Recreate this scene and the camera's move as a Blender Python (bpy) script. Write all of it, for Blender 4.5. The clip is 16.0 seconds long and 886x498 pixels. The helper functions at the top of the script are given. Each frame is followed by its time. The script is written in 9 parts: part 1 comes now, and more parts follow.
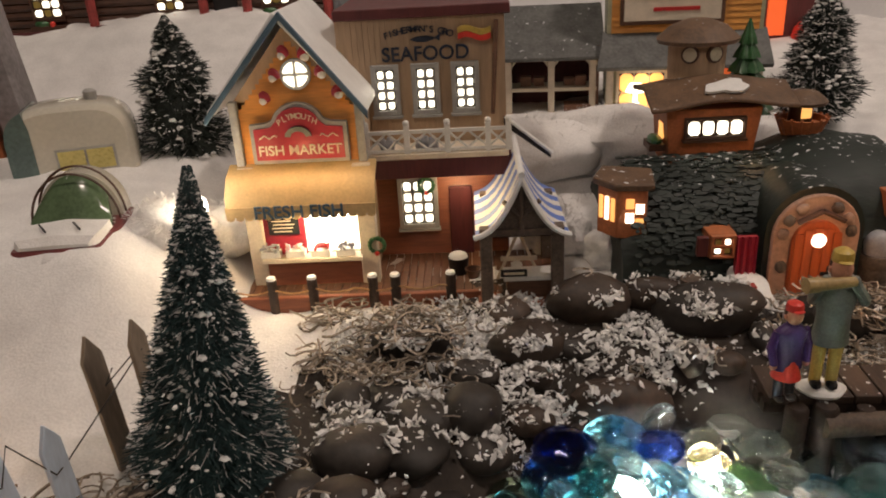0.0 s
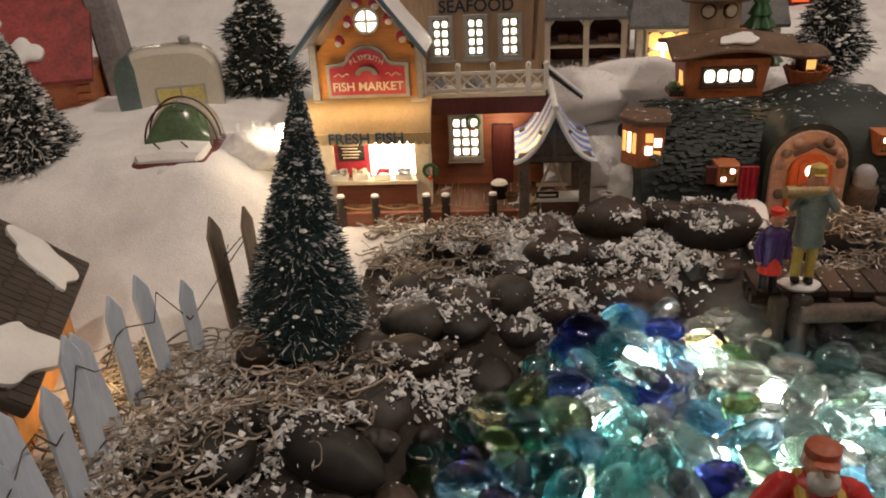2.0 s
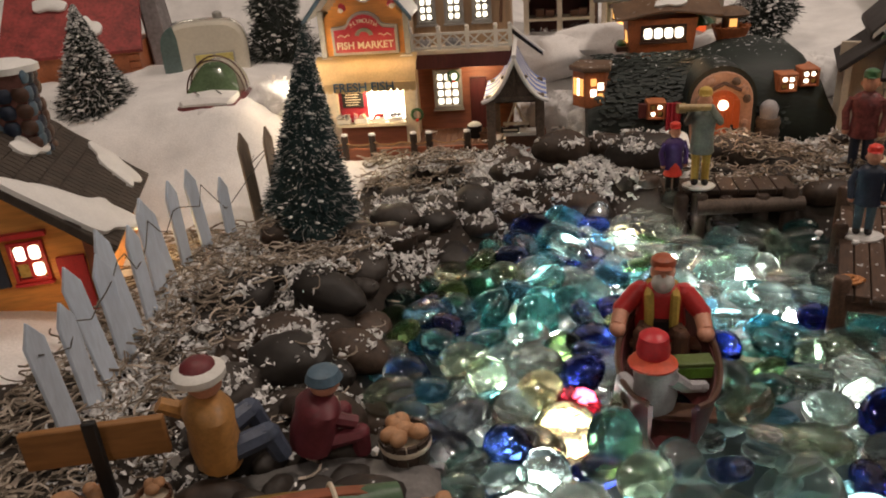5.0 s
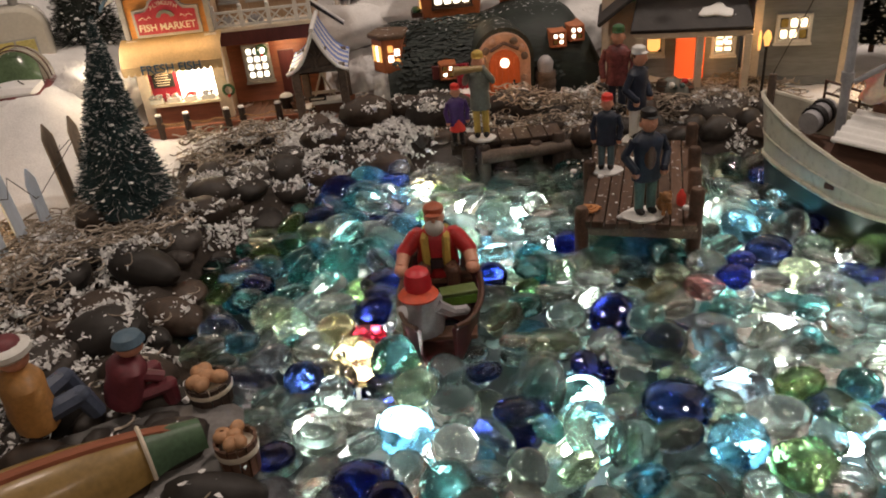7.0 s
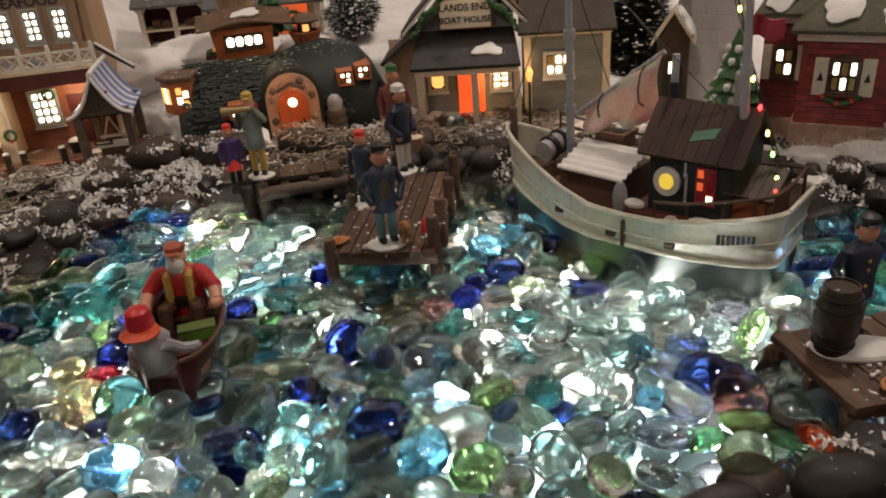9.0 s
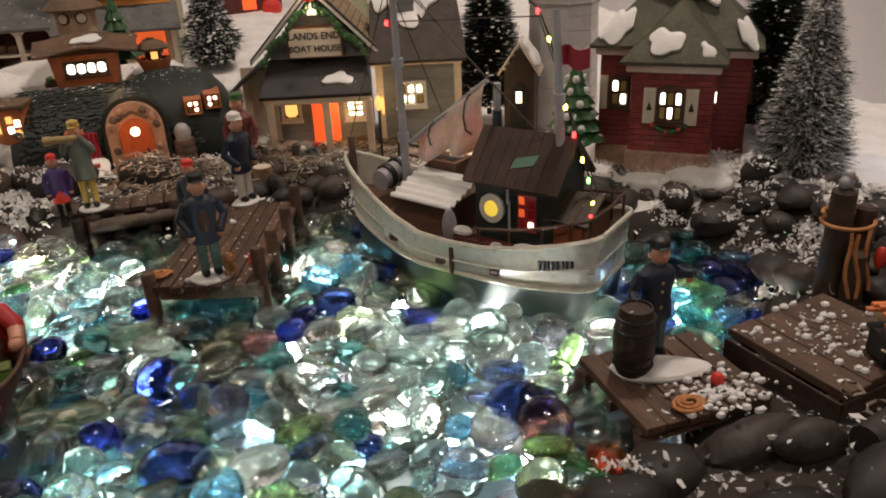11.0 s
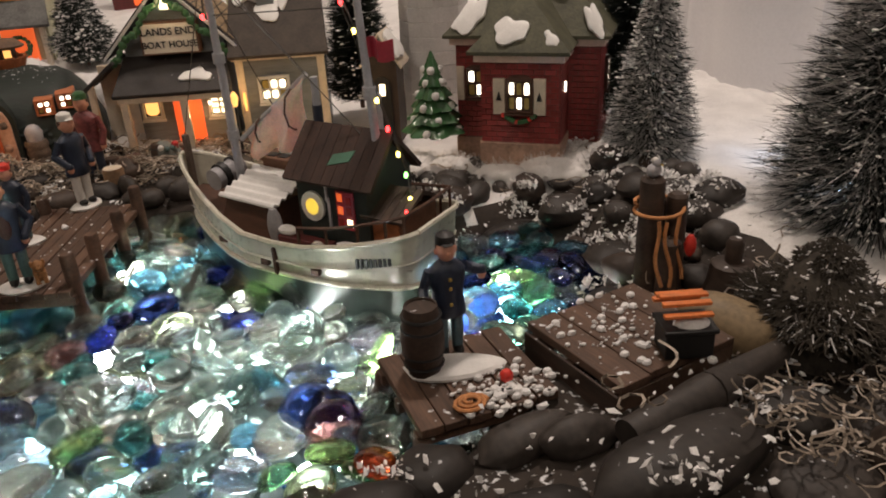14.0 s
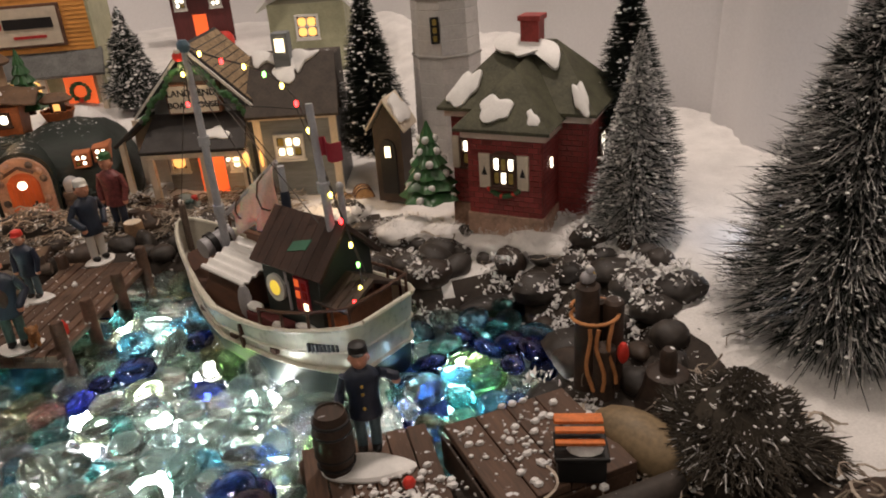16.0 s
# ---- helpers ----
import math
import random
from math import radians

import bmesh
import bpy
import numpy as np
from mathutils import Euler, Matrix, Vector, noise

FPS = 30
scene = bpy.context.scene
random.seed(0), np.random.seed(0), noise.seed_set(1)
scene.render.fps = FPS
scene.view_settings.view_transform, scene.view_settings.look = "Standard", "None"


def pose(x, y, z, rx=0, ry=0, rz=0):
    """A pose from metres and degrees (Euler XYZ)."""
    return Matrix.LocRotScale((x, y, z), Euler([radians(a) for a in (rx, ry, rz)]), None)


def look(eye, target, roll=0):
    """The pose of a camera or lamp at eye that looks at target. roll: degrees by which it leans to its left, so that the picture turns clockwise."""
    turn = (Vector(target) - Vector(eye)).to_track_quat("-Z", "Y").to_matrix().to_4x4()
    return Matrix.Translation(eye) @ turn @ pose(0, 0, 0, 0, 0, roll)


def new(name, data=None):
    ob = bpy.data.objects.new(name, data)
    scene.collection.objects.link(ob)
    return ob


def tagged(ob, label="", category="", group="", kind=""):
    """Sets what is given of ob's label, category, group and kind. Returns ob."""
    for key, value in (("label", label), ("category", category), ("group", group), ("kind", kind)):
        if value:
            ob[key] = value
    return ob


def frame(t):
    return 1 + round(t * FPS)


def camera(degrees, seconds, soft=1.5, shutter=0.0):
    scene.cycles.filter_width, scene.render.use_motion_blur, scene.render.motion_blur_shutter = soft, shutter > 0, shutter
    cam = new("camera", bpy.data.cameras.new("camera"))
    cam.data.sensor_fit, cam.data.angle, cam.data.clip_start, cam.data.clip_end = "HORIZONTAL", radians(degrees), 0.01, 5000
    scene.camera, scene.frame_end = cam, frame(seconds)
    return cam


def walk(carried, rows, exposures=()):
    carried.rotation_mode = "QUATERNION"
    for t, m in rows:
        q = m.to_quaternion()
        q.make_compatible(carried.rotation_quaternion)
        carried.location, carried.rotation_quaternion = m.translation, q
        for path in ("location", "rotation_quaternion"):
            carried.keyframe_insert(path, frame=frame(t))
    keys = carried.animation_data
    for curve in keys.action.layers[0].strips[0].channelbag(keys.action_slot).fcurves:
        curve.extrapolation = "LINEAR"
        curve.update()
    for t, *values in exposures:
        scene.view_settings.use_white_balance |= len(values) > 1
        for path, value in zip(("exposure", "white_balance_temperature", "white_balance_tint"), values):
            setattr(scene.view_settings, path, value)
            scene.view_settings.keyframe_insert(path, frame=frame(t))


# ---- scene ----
cam = camera(61.0, 16.0, soft=1.9)
PATH = [
    (0, (0.011, -0.009, 0.27), (-0.082, 1.829, -0.515), -3.4),
    (0.5, (0.012, -0.024, 0.264), (-0.115, 1.808, -0.527), -4.0),
    (1, (0.007, -0.056, 0.267), (-0.146, 1.773, -0.528), -4.0),
    (1.5, (0.001, -0.091, 0.267), (-0.152, 1.723, -0.562), -2.9),
    (2, (0.006, -0.112, 0.269), (-0.176, 1.694, -0.572), -3.1),
    (2.5, (0.02, -0.131, 0.276), (-0.155, 1.681, -0.551), -2.8),
    (3, (0.025, -0.157, 0.272), (-0.195, 1.637, -0.586), -3.1),
    (3.2, (0.026, -0.166, 0.274), (-0.182, 1.634, -0.571), -2.9),
    (5.3, (0.07, -0.291, 0.256), (-0.193, 1.51, -0.573), -4.9),
    (5.5, (0.078, -0.305, 0.256), (-0.191, 1.49, -0.584), -5.2),
    (6, (0.093, -0.314, 0.262), (-0.108, 1.468, -0.625), -4.8),
    (6.5, (0.097, -0.316, 0.273), (-0.014, 1.439, -0.68), -6.9),
    (7, (0.117, -0.328, 0.281), (0.194, 1.426, -0.676), -5.7),
    (7.5, (0.134, -0.341, 0.274), (0.314, 1.414, -0.669), -3.8),
    (8, (0.154, -0.355, 0.276), (0.355, 1.403, -0.655), -4.2),
    (8.5, (0.188, -0.363, 0.274), (0.455, 1.391, -0.65), -4.3),
    (9, (0.227, -0.366, 0.28), (0.572, 1.387, -0.618), -4.7),
    (9.5, (0.25, -0.369, 0.276), (0.655, 1.362, -0.641), -4.4),
    (10, (0.266, -0.368, 0.275), (0.707, 1.355, -0.64), -4.0),
    (10.2, (0.27, -0.369, 0.271), (0.746, 1.358, -0.619), -3.5),
    (12.3, (0.327, -0.388, 0.273), (0.958, 1.321, -0.552), -3.2),
    (12.5, (0.332, -0.39, 0.273), (0.962, 1.32, -0.551), -3.3),
    (13, (0.348, -0.395, 0.272), (0.982, 1.31, -0.559), -3.5),
    (13.5, (0.372, -0.398, 0.27), (1.026, 1.294, -0.573), -3.2),
    (14, (0.388, -0.399, 0.265), (1.053, 1.278, -0.598), -3.2),
    (14.5, (0.407, -0.4, 0.267), (1.082, 1.263, -0.614), -2.6),
    (15, (0.433, -0.404, 0.272), (1.056, 1.263, -0.641), -3.7),
    (15.5, (0.467, -0.422, 0.291), (1.0, 1.282, -0.61), -5.0),
    (16, (0.491, -0.424, 0.324), (0.922, 1.336, -0.523), -4.2),
]
walk(cam, [(t, look(eye, target, roll)) for t, eye, target, roll in PATH],
     [(0.0, -0.14), (3.2, -0.10), (5.5, -0.02), (9.5, 0.0), (13.0, 0.16), (16.0, 0.14)])


# ---------------------------------------------------------------- world and light
world = bpy.data.worlds.new("room_dusk")
scene.world = world
world.use_nodes = True
world.node_tree.nodes["Background"].inputs[0].default_value = (1.0, 0.80, 0.62, 1)
world.node_tree.nodes["Background"].inputs[1].default_value = 0.003


def lamp(kind, name, m, watts, colour, size=0.02):
    data = bpy.data.lights.new(name, kind)
    data.energy, data.color = watts, colour
    if kind == "AREA":
        data.shape, data.size = "DISK", size
    else:
        data.shadow_soft_size = size
    ob = new(name, data)
    ob.matrix_world = m
    return ob


WARM = (1.0, 0.74, 0.50)
# the ceiling lamps of the room
lamp("AREA", "ceiling_lamp", look((-0.45, -1.15, 1.35), (-0.1, 0.50, 0.05)), 3.1, (1.0, 0.86, 0.75), 0.16)
lamp("AREA", "ceiling_lamp", look((0.75, -1.0, 1.45), (0.55, 0.35, 0.05)), 2.5, (1.0, 0.84, 0.70), 0.16)
lamp("AREA", "ceiling_lamp", look((-0.32, 0.42, 1.50), (-0.32, 0.70, 0)), 5.6, (1.0, 0.83, 0.70), 0.16)
lamp("AREA", "ceiling_lamp", look((0.86, 0.36, 1.55), (0.80, 0.40, 0)), 10.2, (1.0, 0.835, 0.725), 0.16)


# ---------------------------------------------------------------- materials
def mat(name, col, rough=0.6, var=0.35, s1=45.0, s2=420.0, bump=0.25, col2=None, metal=0.0, coat=0.0, dust=0.0, stretch=(1, 1, 1), spread=0.0):
    """Base colour mottled at two scales, fine relief, optional dusting of white flakes on what faces up."""
    m = bpy.data.materials.new(name)
    m.use_nodes = True
    nt = m.node_tree
    n, l = nt.nodes, nt.links
    b = n["Principled BSDF"]
    co = n.new("ShaderNodeTexCoord")
    mp = n.new("ShaderNodeMapping")
    mp.inputs["Scale"].default_value = stretch
    l.new(co.outputs["Object"], mp.inputs[0])
    a, c = n.new("ShaderNodeTexNoise"), n.new("ShaderNodeTexNoise")
    for node, s, d in ((a, s1, 4), (c, s2, 3)):
        node.inputs["Scale"].default_value, node.inputs["Detail"].default_value = s, d
        l.new(mp.outputs[0], node.inputs["Vector"])
    add = n.new("ShaderNodeMath")
    add.operation = "MULTIPLY_ADD"
    add.inputs[1].default_value = 0.55
    half = n.new("ShaderNodeMath")
    half.operation = "MULTIPLY"
    half.inputs[1].default_value = 0.45
    l.new(c.outputs[0], half.inputs[0])
    l.new(a.outputs[0], add.inputs[0])
    l.new(half.outputs[0], add.inputs[2])
    ramp = n.new("ShaderNodeValToRGB")
    dark = col2 or tuple(v * (1 - var) for v in col)
    lite = col if col2 else tuple(min(1, v * (1 + 0.6 * var)) for v in col)
    ramp.color_ramp.elements[0].position, ramp.color_ramp.elements[0].color = 0.36, (*dark, 1)
    ramp.color_ramp.elements[1].position, ramp.color_ramp.elements[1].color = 0.64, (*lite, 1)
    l.new(add.outputs[0], ramp.inputs[0])
    out = ramp.outputs[0]
    if spread:
        info, hsv = n.new("ShaderNodeObjectInfo"), n.new("ShaderNodeHueSaturation")
        rng = n.new("ShaderNodeMapRange")
        rng.inputs["To Min"].default_value, rng.inputs["To Max"].default_value = 1 - spread, 1 + spread
        l.new(info.outputs["Random"], rng.inputs[0])
        l.new(rng.outputs[0], hsv.inputs["Value"])
        l.new(out, hsv.inputs["Color"])
        out = hsv.outputs[0]
    if dust:
        g, sep, mul, th, mix = n.new("ShaderNodeNewGeometry"), n.new("ShaderNodeSeparateXYZ"), n.new("ShaderNodeMath"), n.new("ShaderNodeMapRange"), n.new("ShaderNodeMixRGB")
        w = n.new("ShaderNodeTexNoise")
        w.inputs["Scale"].default_value, w.inputs["Detail"].default_value = 190.0, 5
        l.new(co.outputs["Object"], w.inputs["Vector"])
        l.new(g.outputs["Normal"], sep.inputs[0])
        mul.operation = "MULTIPLY"
        l.new(sep.outputs[2], mul.inputs[0])
        l.new(w.outputs[0], mul.inputs[1])
        th.inputs["From Min"].default_value, th.inputs["From Max"].default_value = 0.66 - 0.22 * dust, 0.72 - 0.22 * dust
        l.new(mul.outputs[0], th.inputs[0])
        l.new(th.outputs[0], mix.inputs[0])
        l.new(out, mix.inputs[1])
        mix.inputs[2].default_value = (0.75, 0.76, 0.78, 1)
        out = mix.outputs[0]
    l.new(out, b.inputs["Base Color"])
    rr = n.new("ShaderNodeMapRange")
    rr.inputs["To Min"].default_value, rr.inputs["To Max"].default_value = max(0.03, rough - 0.12), min(1, rough + 0.12)
    l.new(c.outputs[0], rr.inputs[0])
    l.new(rr.outputs[0], b.inputs["Roughness"])
    b.inputs["Metallic"].default_value = metal
    b.inputs["Coat Weight"].default_value = coat
    b.inputs["Coat Roughness"].default_value = 0.15
    bp = n.new("ShaderNodeBump")
    bp.inputs["Strength"].default_value, bp.inputs["Distance"].default_value = bump, 0.001
    l.new(add.outputs[0], bp.inputs["Height"])
    l.new(bp.outputs[0], b.inputs["Normal"])
    return m


def glow(name, col, strength):
    m = bpy.data.materials.new(name)
    m.use_nodes = True
    b = m.node_tree.nodes["Principled BSDF"]
    b.inputs["Base Color"].default_value = (*[min(1, v) for v in col], 1)
    b.inputs["Emission Color"].default_value = (*col, 1)
    b.inputs["Emission Strength"].default_value = strength
    b.inputs["Roughness"].default_value = 0.3
    return m


def gem_glass(name, col, body=0.055):
    """Tinted glass with a slightly milky body that glows where a bulb lies below it."""
    m = bpy.data.materials.new(name)
    m.use_nodes = True
    nt = m.node_tree
    n, l = nt.nodes, nt.links
    b = n["Principled BSDF"]
    b.inputs["Base Color"].default_value = (*col, 1)
    b.inputs["Roughness"].default_value = 0.03
    b.inputs["IOR"].default_value = 1.48
    b.inputs["Transmission Weight"].default_value = 1.0
    b.inputs["Coat Weight"].default_value = 0.3
    tr = n.new("ShaderNodeBsdfTranslucent")
    tr.inputs[0].default_value = (*[min(1, v * 1.05) for v in col], 1)
    tp = n.new("ShaderNodeBsdfTransparent")
    tp.inputs[0].default_value = (*col, 1)
    mx, mx2 = n.new("ShaderNodeMixShader"), n.new("ShaderNodeMixShader")
    no = n.new("ShaderNodeTexNoise")
    no.inputs["Scale"].default_value = 160.0
    bp = n.new("ShaderNodeBump")
    bp.inputs["Strength"].default_value, bp.inputs["Distance"].default_value = 0.35, 0.002
    co = n.new("ShaderNodeTexCoord")
    l.new(co.outputs["Object"], no.inputs["Vector"])
    l.new(no.outputs[0], bp.inputs["Height"])
    l.new(bp.outputs[0], b.inputs["Normal"])
    mx.inputs[0].default_value = body
    mx2.inputs[0].default_value = 0.35
    l.new(tr.outputs[0], mx2.inputs[1])
    l.new(tp.outputs[0], mx2.inputs[2])
    l.new(b.outputs[0], mx.inputs[1])
    l.new(mx2.outputs[0], mx.inputs[2])
    l.new(mx.outputs[0], n["Material Output"].inputs[0])
    return m


SNOW = mat("cotton_snow", (0.79, 0.77, 0.755), 0.95, 0.14, 34, 620, 1.0)
SNOWPAINT = mat("painted_snow", (0.80, 0.79, 0.77), 0.45, 0.08, 60, 500, 0.3)
FLAKE = mat("snow_flakes", (0.80, 0.79, 0.78), 0.8, 0.12, 300, 2000, 0.3)
STONE = mat("river_stone", (0.036, 0.029, 0.0245), 0.6, 0.5, 30, 260, 0.45, dust=0.13, spread=0.5)
STONE_B = mat("brown_stone", (0.055, 0.036, 0.0255), 0.6, 0.5, 30, 260, 0.3, dust=0.1, spread=0.4)
SHORE = mat("strewn_shore", (0.037, 0.028, 0.022), 0.9, 0.5, 25, 240, 0.9, dust=0.28)
WOOD_DARK = mat("dark_wood", (0.0578, 0.0358, 0.0248), 0.6, 0.5, 60, 500, 0.5, stretch=(1, 0.15, 1), spread=0.3, dust=0.1)
DOCK_WOOD = mat("dock_planks", (0.100, 0.056, 0.036), 0.65, 0.5, 60, 500, 0.6, stretch=(1, 0.15, 1), spread=0.3, dust=0.12)
CABIN_ROOF = mat("dark_roof_boards", (0.050, 0.026, 0.019), 0.75, 0.45, 60, 450, 0.5, stretch=(1, 0.3, 1), spread=0.2)
PLASTER = mat("pink_plaster", (0.50, 0.31, 0.23), 0.7, 0.3, 60, 300, 0.6)
WOOD_MID = mat("mid_wood", (0.165, 0.0788, 0.045), 0.6, 0.4, 60, 500, 0.4, stretch=(0.2, 1, 1), spread=0.2)
WOOD_GREY = mat("grey_wood", (0.135, 0.098, 0.075), 0.7, 0.5, 60, 500, 0.5, spread=0.2)
ORANGE_BOARD = mat("orange_boards", (0.74, 0.33, 0.075), 0.45, 0.25, 80, 500, 0.25, stretch=(0.15, 1, 1))
RUST_BOARD = mat("rust_boards", (0.288, 0.092, 0.044), 0.5, 0.3, 80, 500, 0.25, stretch=(0.15, 1, 1))
TAN_BOARD = mat("tan_boards", (0.48, 0.33, 0.21), 0.55, 0.2, 80, 500, 0.25, stretch=(1, 1, 0.12))
CREAM = mat("cream_trim", (0.66, 0.57, 0.45), 0.5, 0.15, 90, 600, 0.2)
AWNING = mat("cream_awning", (0.60, 0.42, 0.205), 0.55, 0.15, 60, 500, 0.2)
RED_SIGN = mat("red_sign", (0.36, 0.024, 0.045), 0.4, 0.2, 80, 500, 0.15)
RED = mat("red_paint", (0.50, 0.03, 0.03), 0.4, 0.2, 90, 600, 0.15)
MAROON = mat("maroon_boards", (0.112, 0.0245, 0.0245), 0.5, 0.3, 80, 500, 0.25, stretch=(1, 1, 0.15))
BLUE_TRIM = mat("slate_blue_trim", (0.085, 0.145, 0.20), 0.5, 0.25, 80, 500, 0.2)
STRIPE = mat("striped_blue_roof", (0.11, 0.20, 0.56), 0.5, 0.2, 80, 500, 0.2)
WHITE = mat("white_paint", (0.72, 0.70, 0.66), 0.45, 0.12, 80, 600, 0.2)
# brightness and blue tint of a cool glow are put into the picket paint
PICKET_GLOW_TINT = mat("pale_pickets_cool_glow", (0.70, 0.80, 0.93), 0.5, 0.12, 60, 500, 0.25, stretch=(1, 1, 0.2))
FRAME = mat("grey_frames", (0.36, 0.35, 0.33), 0.5, 0.2, 90, 600, 0.2)
THATCH = mat("dark_green_roof", (0.011, 0.019, 0.0145), 0.6, 0.5, 60, 320, 0.9, dust=0.30, stretch=(0.35, 1, 1))
BROWN_ROOF = mat("brown_roof", (0.14, 0.0805, 0.0455), 0.6, 0.4, 60, 400, 0.5, dust=0.15)
TERRA = mat("terracotta_walls", (0.50, 0.165, 0.065), 0.5, 0.3, 70, 450, 0.3)
STONEWORK = mat("tan_stonework", (0.42, 0.27, 0.20), 0.6, 0.4, 70, 300, 0.5)
DOOR_RED = mat("orange_red_door", (0.55, 0.12, 0.035), 0.45, 0.25, 90, 500, 0.2, stretch=(1, 1, 0.2))
SLATE = mat("grey_shingles", (0.12, 0.12, 0.115), 0.65, 0.4, 60, 350, 0.5, dust=0.45)
BLACK_ROOF = mat("charcoal_shingles", (0.030, 0.026, 0.025), 0.65, 0.4, 60, 350, 0.6, dust=0.36)
SHINGLE = mat("brown_shingles", (0.056, 0.042, 0.032), 0.7, 0.4, 60, 350, 0.5, dust=0.15)
GREEN_ROOF = mat("mossy_roof", (0.080, 0.078, 0.046), 0.7, 0.45, 60, 400, 0.7, dust=0.20)
BRICK = mat("red_bricks", (0.30, 0.045, 0.040), 0.55, 0.35, 90, 500, 0.3, spread=0.25)
MORTAR = mat("mortar", (0.20, 0.085, 0.07), 0.8, 0.3, 90, 500, 0.3)
GREY_BOARD = mat("blue_grey_boards", (0.20, 0.215, 0.225), 0.55, 0.25, 80, 500, 0.25, stretch=(0.15, 1, 1))
OLIVE_WALL = mat("sage_walls", (0.42, 0.42, 0.28), 0.55, 0.2, 70, 450, 0.25)
GREEN = mat("ceramic_green", (0.0385, 0.119, 0.042), 0.35, 0.3, 70, 400, 0.3, coat=0.4)
PINE = mat("dark_bristles", (0.018, 0.0252, 0.0204), 0.6, 0.5, 80, 500, 0.1)
PINE_BLUE = mat("blue_green_bristles", (0.026, 0.058, 0.060), 0.6, 0.5, 80, 500, 0.1)
FROST = mat("frosted_bristles", (0.62, 0.61, 0.60), 0.7, 0.3, 80, 500, 0.1)
MOSS = mat("dried_moss", (0.24, 0.195, 0.15), 0.85, 0.4, 200, 900, 0.2)
MOSS_PALE = mat("pale_straw", (0.46, 0.39, 0.32), 0.85, 0.3, 200, 900, 0.2)
SKIN = mat("painted_skin", (0.62, 0.30, 0.20), 0.45, 0.15, 120, 700, 0.15)
NAVY = mat("navy_paint", (0.018, 0.027, 0.051), 0.45, 0.3, 120, 700, 0.3)
BLUEJEAN = mat("blue_grey_paint", (0.078, 0.13, 0.156), 0.45, 0.3, 120, 700, 0.3)
GREYCLOTH = mat("grey_paint", (0.175, 0.189, 0.168), 0.45, 0.3, 120, 700, 0.3)
LIGHTGREY = mat("light_grey_paint", (0.368, 0.36, 0.376), 0.45, 0.2, 120, 700, 0.3)
YELLOW = mat("yellow_paint", (0.544, 0.376, 0.08), 0.45, 0.25, 120, 700, 0.25)
BROWN = mat("brown_paint", (0.084, 0.039, 0.024), 0.45, 0.35, 120, 700, 0.3)
PURPLE = mat("purple_paint", (0.07, 0.028, 0.154), 0.4, 0.25, 120, 700, 0.25)
ORANGE = mat("orange_paint", (0.72, 0.20, 0.05), 0.45, 0.25, 120, 700, 0.25)
HOTRED = mat("bright_red_paint", (0.70, 0.045, 0.03), 0.4, 0.2, 120, 700, 0.2)
LIME = mat("leaf_green_paint", (0.16, 0.33, 0.05), 0.4, 0.3, 120, 700, 0.2)
BLACK = mat("black_paint", (0.0108, 0.0102, 0.0102), 0.5, 0.3, 120, 700, 0.2)
HULL = mat("ivory_hull", (0.70, 0.67, 0.56), 0.3, 0.12, 22, 160, 0.06, coat=0.5)
HULL_DARK = mat("dark_green_hull", (0.008, 0.020, 0.015), 0.5, 0.4, 50, 400, 0.1)
DECK = mat("brown_deck", (0.0935, 0.0413, 0.0248), 0.5, 0.4, 60, 450, 0.3, stretch=(0.2, 1, 1))
CABIN = mat("dark_cabin_boards", (0.0175, 0.0266, 0.0238), 0.5, 0.4, 60, 450, 0.3)
METAL_GREY = mat("pale_grey_mast", (0.42, 0.43, 0.46), 0.4, 0.2, 60, 450, 0.2)
PINK = mat("pink_sailcloth", (0.84, 0.68, 0.62), 0.8, 0.2, 60, 450, 0.3)
cloth = PINK.node_tree.nodes["Principled BSDF"]
cloth.inputs["Subsurface Weight"].default_value, cloth.inputs["Subsurface Scale"].default_value = 0.7, 0.008
ROPE = mat("tan_rope", (0.42, 0.25, 0.12), 0.8, 0.3, 200, 900, 0.3)
ORANGE_ROPE = mat("orange_rope", (0.55, 0.24, 0.09), 0.8, 0.3, 200, 900, 0.3)
CANOE = mat("golden_hull", (0.27, 0.165, 0.046), 0.4, 0.25, 40, 300, 0.2, coat=0.2)
CAMPER = mat("glazed_cream", (0.576, 0.536, 0.448), 0.2, 0.1, 30, 300, 0.05, coat=0.6)
TEAL = mat("glazed_teal", (0.096, 0.15, 0.144), 0.2, 0.3, 30, 300, 0.05, coat=0.6)
CLOTH = mat("white_backcloth", (0.74, 0.73, 0.74), 0.9, 0.06, 3, 300, 0.2)
WALLPAINT = mat("room_walls", (0.225, 0.195, 0.16), 0.9, 0.06, 3, 100, 0.1)
BED = mat("pond_bed", (0.018, 0.026, 0.027), 0.35, 0.4, 30, 200, 0.2)
TOWER = mat("white_stone_tower", (0.66, 0.64, 0.62), 0.6, 0.12, 50, 400, 0.3)
WIRE = mat("wire", (0.05, 0.045, 0.04), 0.5, 0.2)
PANE = glow("lit_pane", (1.0, 0.80, 0.50), 3.2)
PANE_HOT = glow("bright_pane", (1.0, 0.90, 0.70), 3.6)
PANE_AMBER = glow("amber_pane", (1.0, 0.52, 0.14), 1.2)
PANE_DIM = mat("unlit_pane", (0.42, 0.31, 0.08), 0.3, 0.3, 90, 400, 0.1)
PANE_RED = glow("red_glow", (1.0, 0.15, 0.035), 0.55)
BULB = glow("cool_bulb", (1.0, 0.99, 0.93), 135.0)
